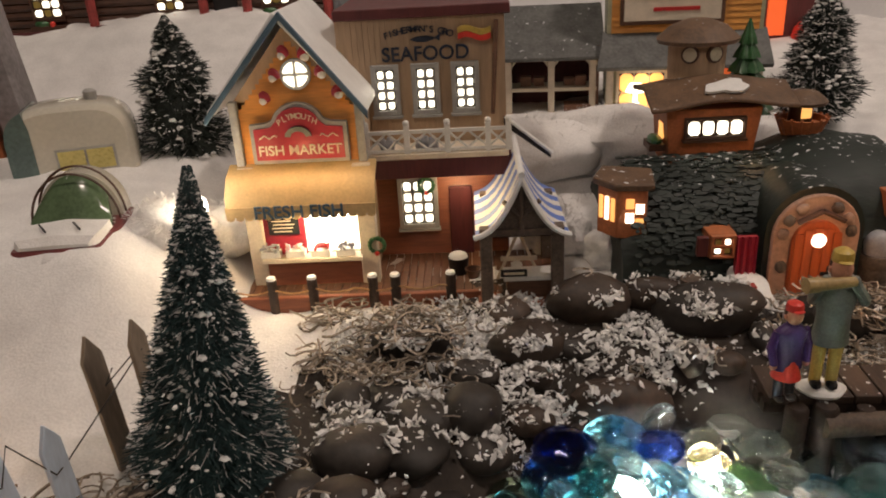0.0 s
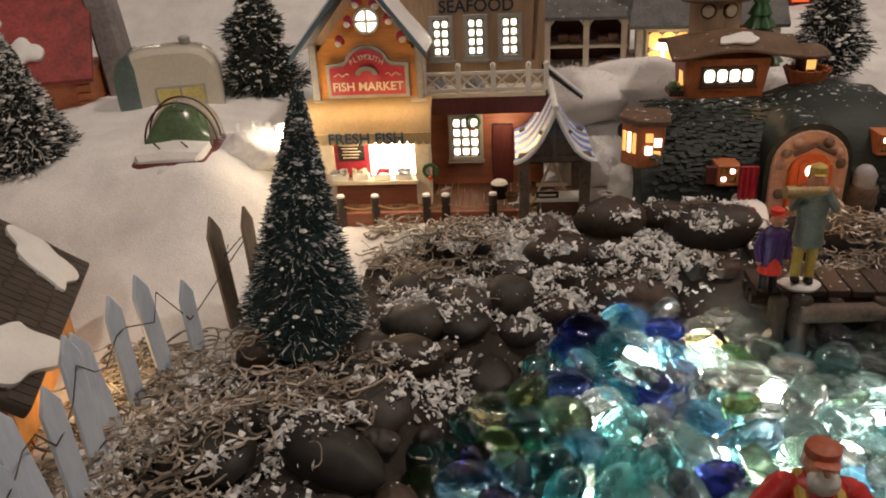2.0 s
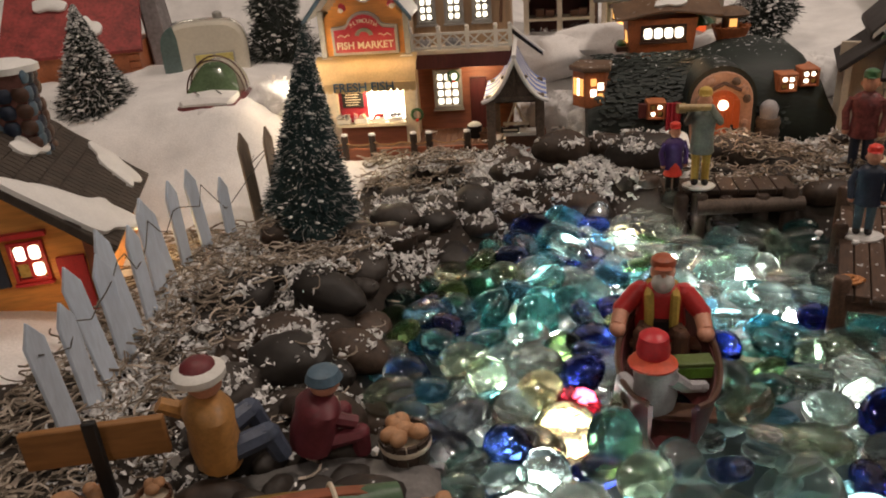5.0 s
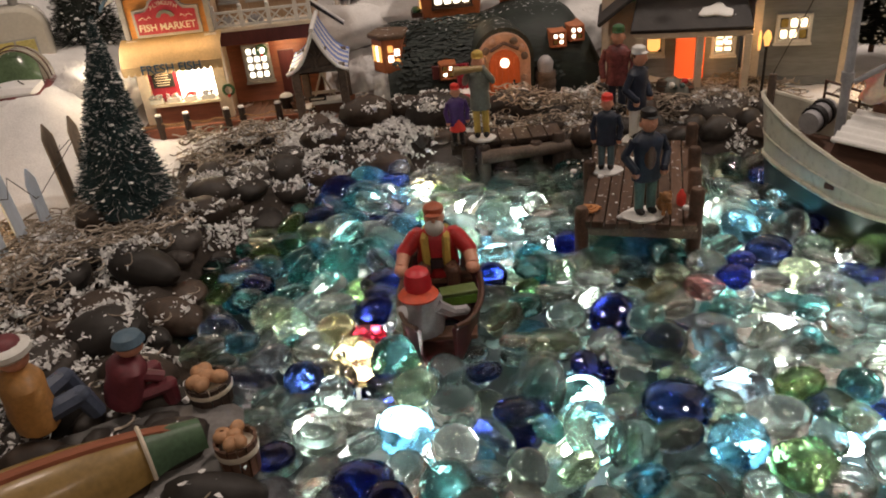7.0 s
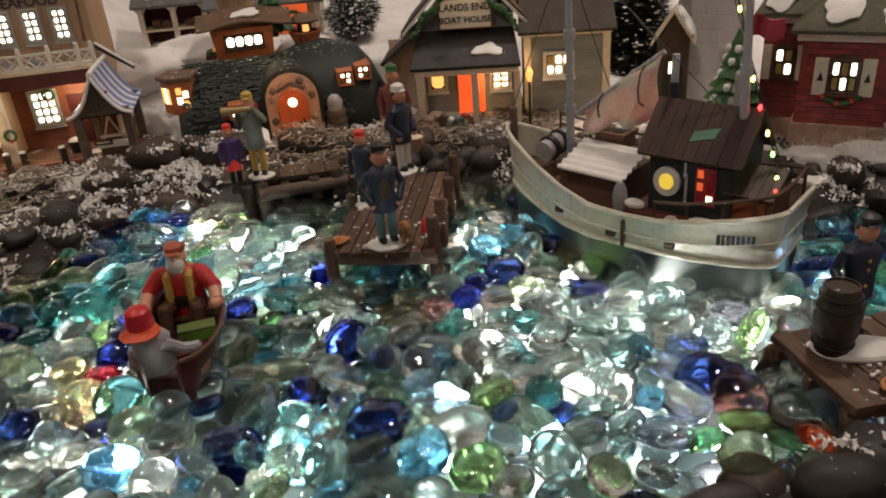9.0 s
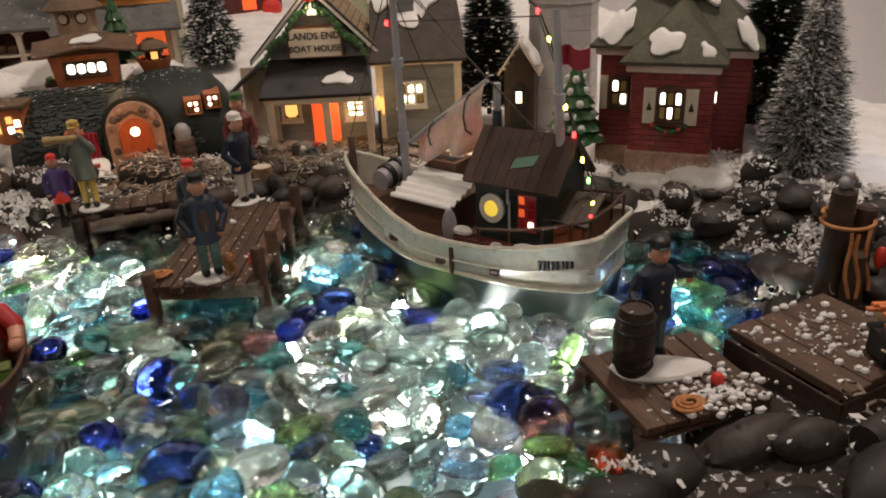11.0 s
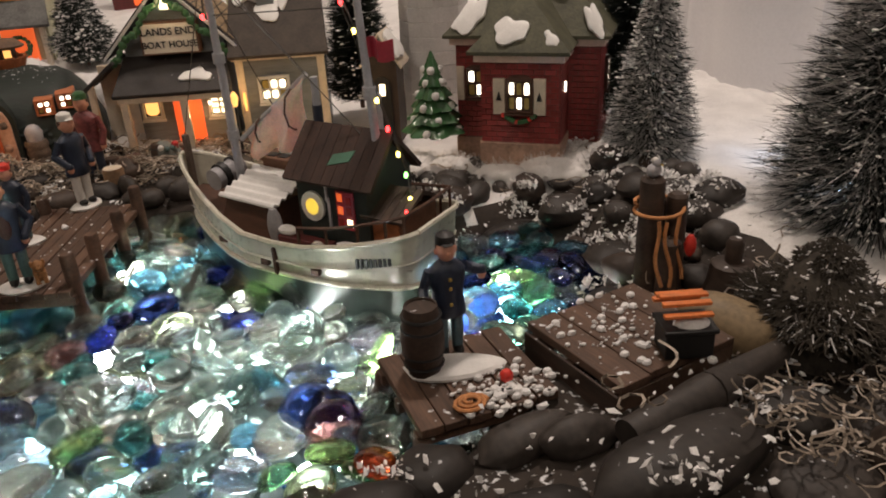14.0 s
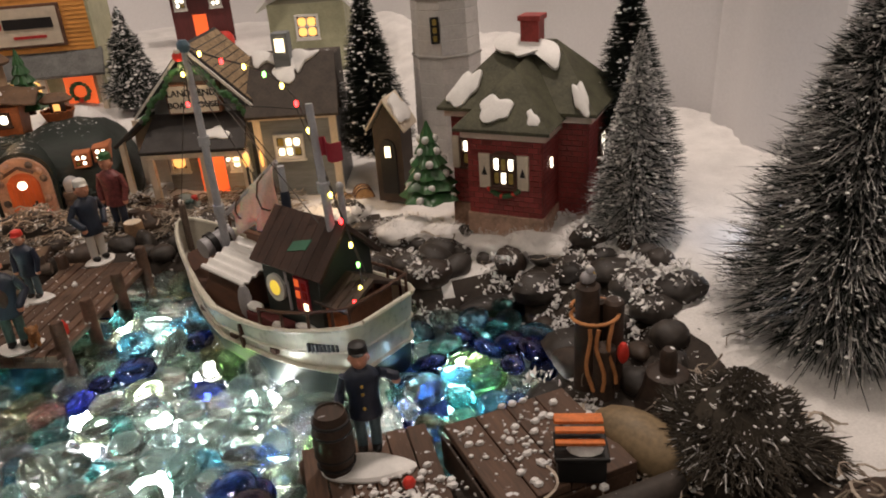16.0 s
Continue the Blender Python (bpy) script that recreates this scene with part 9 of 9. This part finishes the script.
def rowing_party():
    b = thing("rowing_boat", pose(0.131, 0.100, -0.009, 0, 0, -7), "dark maroon wooden rowing boat on the glass gems", "rowboat")
    rings_o, rings_i = [], []
    for u in np.linspace(0, 1, 15):
        w = 0.028 * (math.sin(math.pi * (0.10 + 0.80 * u)) ** 0.55) if u > 0.03 else 0.012
        y = -0.050 + 0.112 * u
        top = 0.021 + 0.008 * (2 * u - 1) ** 2
        rings_o.append([(-w, y, top), (-w * 0.94, y, 0.010), (-w * 0.6, y, -0.008), (0, y, -0.012), (w * 0.6, y, -0.008), (w * 0.94, y, 0.010), (w, y, top), (w - 0.0028, y, top), (w * 0.82, y, 0.008), (w * 0.5, y, 0.002), (-w * 0.5, y, 0.002), (-w * 0.82, y, 0.008), (-w + 0.0028, y, top)])
    part("hull", Shape().loft(rings_o), mat("maroon_hull", (0.10, 0.025, 0.025), 0.4, 0.4, 60, 400, 0.2, coat=0.2), b, "glossy maroon hull")
    for sd in (-1, 1):
        part("gunwale", Shape().tube([(sd * r[6][0], r[6][1], r[6][2] + 0.0008) for r in rings_o], 0.0018, 6), BROWN, b)
    for y in (-0.030, 0.040):
        part("thwart", Shape().box(-0.024, 0.024, y - 0.006, y + 0.006, 0.010, 0.0135), WOOD_MID, b, bevel=0.0006)
    s = Shape()
    sitting(s, 1.12, (-0.003, 0.046, 0.0135), (0, 1, 2, 3))
    for sx in (-1, 1):
        s.ball((sx * 0.0115, 0, 0.0265), 0.0058, 1, 10, 6).cyl((sx * 0.012, 0, 0.027), (sx * 0.0205, -0.005, 0.018), 0.0058, 0.0052, 10, 1).ball((sx * 0.0205, -0.005, 0.018), 0.0053, 1, 10, 6).cyl((sx * 0.0205, -0.005, 0.018), (sx * 0.0225, -0.014, 0.0125), 0.0046, 0.0042, 10, 2).ball((sx * 0.0225, -0.016, 0.0115), (0.0046, 0.0058, 0.0042), 2, 10, 6)
        s.tube([(sx * 0.0062, -0.0095, 0.006), (sx * 0.0064, -0.0108, 0.018), (sx * 0.0068, -0.0085, 0.028), (sx * 0.006, 0.004, 0.0305)], 0.0026, 7, 4)
    s.ball((0, -0.0058, 0.0352), (0.0062, 0.0050, 0.0060), 5, 12, 7).ball((0, -0.0070, 0.0382), (0.0050, 0.0026, 0.0018), 5, 8, 5).ball((0, -0.0078, 0.0402), (0.0014, 0.0016, 0.0015), 2, 8, 5).ball((0, 0.002, 0.0385), (0.0069, 0.0058, 0.0058), 5, 12, 7)
    s.loft([[(r * math.cos(a), r * math.sin(a), z) for a in np.linspace(0, 6.2832, 14, endpoint=False)] for r, z in ((0.0064, 0.0432), (0.0068, 0.0442), (0.0062, 0.0470), (0.0034, 0.0488))], 3)
    s.ball((0, -0.0070, 0.0440), (0.0050, 0.0030, 0.0008), 3, 10, 4)
    s.box(-0.004, 0.004, -0.0125, -0.009, 0.009, 0.015, 6)
    solid("angler_figurine", s, [BROWN, RED, SKIN, mat("rust_cap", (0.36, 0.09, 0.04), 0.5, 0.3), YELLOW, WHITE, BLACK], b.matrix_world.copy(), "painted white-bearded angler figurine in red shirt and yellow braces", "figurine", "village figurines")
    s = Shape()
    sitting(s, 0.92, (-0.008, -0.030, 0.0135), (0, 0, 1, 2), rz=math.pi + 0.5)
    s.x = Matrix.Translation((-0.010, -0.034, 0.0135))
    s.cyl((0.010, 0, 0.022), (0.018, 0.008, 0.012), 0.0042, 0.0038, 8, 0).cyl((0.018, 0.008, 0.012), (0.026, 0.012, 0.010), 0.0036, 0.0032, 8, 0).ball((0.027, 0.012, 0.010), 0.0034, 0, 8, 5)
    s.loft([[(r * math.cos(a), r * 0.9 * math.sin(a) - 0.004 * (z < 0.036), z) for a in np.linspace(0, 6.2832, 18, endpoint=False)] for r, z in ((0.0122, 0.0325), (0.0126, 0.0338), (0.0082, 0.0365))], 3)
    s.loft([[(r * math.cos(a), r * math.sin(a), z) for a in np.linspace(0, 6.2832, 18, endpoint=False)] for r, z in ((0.0084, 0.0355), (0.0086, 0.040), (0.0074, 0.0470), (0.004, 0.0495))], 2)
    solid("oarsman_figurine", s, [LIGHTGREY, SKIN, mat("crimson_crown", (0.58, 0.018, 0.030), 0.4, 0.2), mat("orange_red_brim", (0.66, 0.085, 0.03), 0.45, 0.2)], b.matrix_world.copy(), "painted oarsman figurine in grey with a wide red hat", "figurine", "village figurines")
    t = thing("tackle_box", b.matrix_world @ pose(0.012, 0.002, 0.0145, 0, 0, 12), "green tackle box in the rowing boat", "tackle box")
    part("box", Shape().box(-0.012, 0.012, -0.005, 0.005, 0, 0.0075), LIME, t, bevel=0.0008)
    part("lid", Shape().box(-0.0125, 0.0125, -0.0055, 0.0055, 0.0077, 0.0105), mat("olive_lid", (0.12, 0.17, 0.05), 0.4, 0.3), t, bevel=0.0008)


rowing_party()


def dog():
    s = Shape().ball((0, 0.003, 0.006), (0.0045, 0.006, 0.006), 0, 10, 6).ball((0, -0.001, 0.013), (0.0042, 0.0045, 0.0042), 0, 10, 6).ball((0, -0.005, 0.0125), (0.002, 0.0026, 0.0018), 0, 8, 5)
    for sx in (-1, 1):
        s.cyl((sx * 0.0025, -0.003, 0.0), (sx * 0.0025, -0.002, 0.008), 0.0016, n=6).ball((sx * 0.0038, 0.0, 0.0145), (0.0012, 0.0018, 0.003), 0, 6, 4)
    solid("dog_figurine", s, mat("golden_brown", (0.38, 0.18, 0.07), 0.5, 0.4), pose(0.300, 0.147, 0.0296, 0, 0, 10), "small golden brown dog figurine sitting on the dock", "figurine", "village figurines")
    solid("red_lantern", Shape().turn([(0.0026, 0), (0.0036, 0.002), (0.0036, 0.008), (0.0022, 0.010), (0.0012, 0.0125)], 10), HOTRED, pose(0.318, 0.162, 0.0265), "small red lantern on the dock", "lantern")


dog()


# ---------------------------------------------------------------- beach camp by the upturned canoe
def camp():
    p0, p1 = Vector((-0.168, -0.112, 0.022)), Vector((-0.010, -0.029, 0.022))
    ang = math.degrees(math.atan2(p1.y - p0.y, p1.x - p0.x))
    solid("camp_base", Shape().loft([[(a * f, b * f, z) for a, b in ((-0.10, -0.05), (0.02, -0.052), (0.085, -0.03), (0.098, 0.012), (0.06, 0.04), (-0.06, 0.05), (-0.11, 0.02))] for f, z in ((1.05, 0), (1, 0.006), (0.94, 0.0085))]), mat("grey_snow_base", (0.20, 0.19, 0.185), 0.6, 0.35, 30, 300, 0.4), pose(-0.075, -0.045, 0.008, 0, 0, ang), "grey glazed base plate of the camp scene", "figurine base")
    c = thing("canoe", pose(p0.x, p0.y, p0.z, 0, 0, ang), "golden upturned canoe with red keel stripe", "canoe")
    L = (p1 - p0).length
    rings, keel = [], []
    for u in np.linspace(0, 1, 21):
        w = 0.0235 * max(0.03, math.sin(math.pi * min(1, 0.03 + 0.94 * u))) ** 0.62
        hgt = 0.026 * max(0.12, math.sin(math.pi * (0.05 + 0.90 * u))) ** 0.4
        rings.append([(L * u, w * math.cos(a), hgt * math.sin(a) ** 0.85) for a in np.linspace(0, math.pi, 13)])
        keel.append((L * u, 0.0, hgt + 0.0006))
    part("hull", Shape().loft(rings), CANOE, c, "golden yellow hull")
    part("keel", Shape().loft([[(x, -0.0032, z - 0.0012), (x, 0.0032, z - 0.0012), (x, 0.0026, z + 0.0010), (x, -0.0026, z + 0.0010)] for x, _, z in keel]), RUST_BOARD, c, "red-brown keel stripe")
    part("bow_band", Shape().loft([[(x, y * 1.06 , z * 1.06 + 0.0003) for x, y, z in rings[i]] for i in (18, 19)] + [[(L + 0.010, w[1] * 0.8, w[2] * 0.8) for w in rings[19]]]), mat("green_band", (0.07, 0.13, 0.07), 0.45, 0.3), c, "dark green bow band with pale edge")
    part("band_edge", Shape().tube([(x, y * 1.08, z * 1.08 + 0.0005) for x, y, z in rings[18]], 0.0012, 6), CREAM, c)
    # yellow board on a dark post
    s = thing("board_sign", pose(-0.126, -0.028, 0.016, 0, 0, 14), "ochre plank sign on a dark post, seen from behind", "sign")
    part("board", Shape().box(-0.034, 0.026, -0.002, 0.002, 0.033, 0.052), mat("ochre_board", (0.30, 0.14, 0.045), 0.5, 0.3, 60, 400, 0.3, stretch=(0.2, 1, 1)), s, bevel=0.001)
    part("post", Shape().box(-0.006, 0.000, -0.0055, -0.0022, 0.0, 0.056), BLACK, s, bevel=0.0008)
    # seated figures
    q = Shape()
    sitting(q, 1.12, (0, 0, 0), (0, 1, 2, 3), rz=math.pi * 0.72)
    q.cyl((0.010, -0.002, 0.024), (0.019, 0.006, 0.016), 0.0048, 0.004, 8, 1).cyl((0.019, 0.006, 0.016), (0.021, 0.014, 0.022), 0.004, 0.0034, 8, 1)
    q.loft([[(r * math.cos(a), r * math.sin(a), z) for a in np.linspace(0, 6.2832, 16, endpoint=False)] for r, z in ((0.0070, 0.0400), (0.0098, 0.0425), (0.0100, 0.0455), (0.0072, 0.0475))], 4)
    q.ball((0, 0, 0.0470), (0.0068, 0.0068, 0.0045), 3, 12, 6)
    solid("camper_figurine", q, [mat("denim_paint", (0.07, 0.09, 0.14), 0.5, 0.3), mat("ochre_coat", (0.46, 0.23, 0.07), 0.5, 0.3), SKIN, mat("wine_cap", (0.16, 0.03, 0.035), 0.5, 0.3), WHITE], pose(-0.089, -0.006, 0.032) @ Matrix.Diagonal((1.06, 1.06, 0.94, 1)), "painted seated figurine in ochre coat and white-rimmed cap", "figurine", "village figurines")
    q = Shape()
    sitting(q, 0.98, (0, 0, 0), (0, 0, 1, 2), rz=2.2, lean=0.25)
    q.x = None
    q.cyl((0.008, 0.0, 0.020), (0.020, 0.004, 0.012), 0.0042, 0.0036, 8, 0)
    hc = (Euler((0.25, 0, 2.2)).to_matrix() @ Vector((0, 0, 0.0435))) * 0.98
    q.loft([[(hc.x + r * math.cos(a), hc.y + r * math.sin(a), hc.z - 0.0425 + z) for a in np.linspace(0, 6.2832, 16, endpoint=False)] for r, z in ((0.0072, 0.0405), (0.0082, 0.042), (0.0066, 0.047), (0.002, 0.0492))], 2)
    solid("camper_figurine", q, [mat("wine_coat", (0.14, 0.025, 0.035), 0.5, 0.3), SKIN, BLUE_TRIM], pose(-0.052, 0.014, 0.024) @ Matrix.Diagonal((1.12, 1.12, 0.82, 1)), "painted seated figurine in dark red coat", "figurine", "village figurines")
    for x, y, z, r, h, mt, lab in ((-0.142, -0.058, 0.014, 0.019, 0.024, mat("brown_clay", (0.15, 0.075, 0.045), 0.6, 0.35), "large clay tub heaped with bread"), (-0.134, -0.034, 0.016, 0.010, 0.016, LIGHTGREY, "small grey metal pail"), (-0.110, -0.030, 0.018, 0.008, 0.014, WOOD_MID, "small plain wooden pail"), (0.017, -0.034, 0.008, 0.011, 0.020, WOOD_MID, "wooden bucket piled with tan shells"), (-0.006, 0.018, 0.012, 0.013, 0.016, WOOD_DARK, "dark tub piled with tan shells")):
        t = thing("bucket", pose(x, y, z), lab, "bucket", "camp buckets")
        n = 14
        if mt in (WOOD_MID, WOOD_DARK):
            for i in range(n):
                a0, a1 = 2 * math.pi * i / n + 0.03, 2 * math.pi * (i + 1) / n - 0.03
                part("stave", Shape().loft([[(rr * math.cos(a), rr * math.sin(a), zz) for rr, a in ((r * f, a0), (r * f, a1), (r * f * 0.86, a1), (r * f * 0.86, a0))] for f, zz in ((0.86, 0), (1.0, h))]), mt, t)
            part("hoop", Shape().turn([(r * 0.98, h * 0.62), (r * 1.0, h * 0.68), (r * 1.0, h * 0.76), (r * 0.98, h * 0.8)], 18), CREAM, t)
        else:
            part("pail", Shape().turn([(r * 0.8, 0), (r, h * 0.9), (r * 1.06, h), (r * 0.94, h), (r * 0.9, h * 0.8)], 18), mt, t)
        rng = random.Random(int(r * 1e5) + int(h * 1e4))
        for i in range(6 if r > 0.01 else 3):
            a = i * 1.05 + rng.random()
            q = 0.55 * r if i else 0
            part("loaf", Shape().ball((q * math.cos(a), q * math.sin(a), h + 0.002), (r * 0.42, r * 0.34, r * 0.30), 0, 10, 6, Euler((0, 0, a)).to_matrix()), mat("tan_loaf", (0.50, 0.27, 0.14), 0.55, 0.3) if i == 0 else bpy.data.materials["tan_loaf"], t)


camp()


# ---------------------------------------------------------------- loose tufts of cotton snow
def cotton_tuft(x, y, r, h, k=0.8, rz=0.0, sink=0.25):
    """A soft uneven lump of cotton with stray fibres."""
    rng = random.Random(int(abs(x) * 9173 + abs(y) * 6151 + 3))
    off = Vector((rng.uniform(-9, 9), rng.uniform(-9, 9), rng.uniform(-9, 9)))
    n, kk, rings = 44, 22, []
    for i in range(1, kk):
        a = math.pi * i / kk
        ring = []
        for j in range(n):
            b = 2 * math.pi * j / n
            d = Vector((math.sin(a) * math.cos(b), math.sin(a) * math.sin(b), -math.cos(a)))
            q = 1 + 0.26 * noise.noise(d * 1.5 + off) + 0.05 * noise.noise(d * 4.0 + off) + 0.02 * noise.noise(d * 10 + off) + 0.010 * rng.uniform(-1, 1)
            ring.append((r * d.x * q, r * k * d.y * q, h * d.z * q))
        rings.append(ring)
    s = Shape().loft(rings)
    for _ in range(420):
        w, v = rng.uniform(0, 6.2832), math.acos(rng.uniform(-0.2, 1))
        d = Vector((math.sin(v) * math.cos(w), math.sin(v) * math.sin(w), math.cos(v)))
        p = Vector((r * d.x, r * k * d.y, h * d.z)) * 0.95
        t = (d + Vector((rng.gauss(0, 0.7), rng.gauss(0, 0.7), rng.gauss(0, 0.5)))).normalized()
        m = p + t * rng.uniform(0.003, 0.006)
        e = m + (t + Vector((rng.gauss(0, 0.6), rng.gauss(0, 0.6), rng.gauss(0, 0.6)))).normalized() * rng.uniform(0.002, 0.005)
        s.tube([p, m, e], 0.00016, 3)
    return solid("cotton_tuft", s, SNOW, pose(x, y, G(x, y) + h * (1 - 2 * sink), 0, 0, rz), "soft pulled tuft of white cotton snow", "cotton snow", "cotton tufts")


for q in ((0.098, 0.590, 0.050, 0.015, 0.8, 20), (0.070, 0.650, 0.060, 0.030, 0.7, 0), (0.135, 0.660, 0.065, 0.030, 0.6, 0), (0.075, 0.548, 0.024, 0.022, 0.8, 0), (0.115, 0.535, 0.022, 0.018, 0.8, 30),
          (0.655, 0.232, 0.030, 0.012, 0.6, -40), (0.690, 0.192, 0.032, 0.013, 0.5, -40), (0.725, 0.166, 0.030, 0.014, 0.6, -40), (0.620, 0.262, 0.030, 0.012, 0.7, 0),
          (0.560, 0.330, 0.034, 0.012, 0.7, 0),
          (-0.205, 0.480, 0.030, 0.018, 0.7, 0), (-0.185, 0.520, 0.028, 0.022, 0.8, 0), (0.270, 0.640, 0.050, 0.030, 0.6, 0), (0.345, 0.600, 0.046, 0.030, 0.6, -10)):
    cotton_tuft(*q)
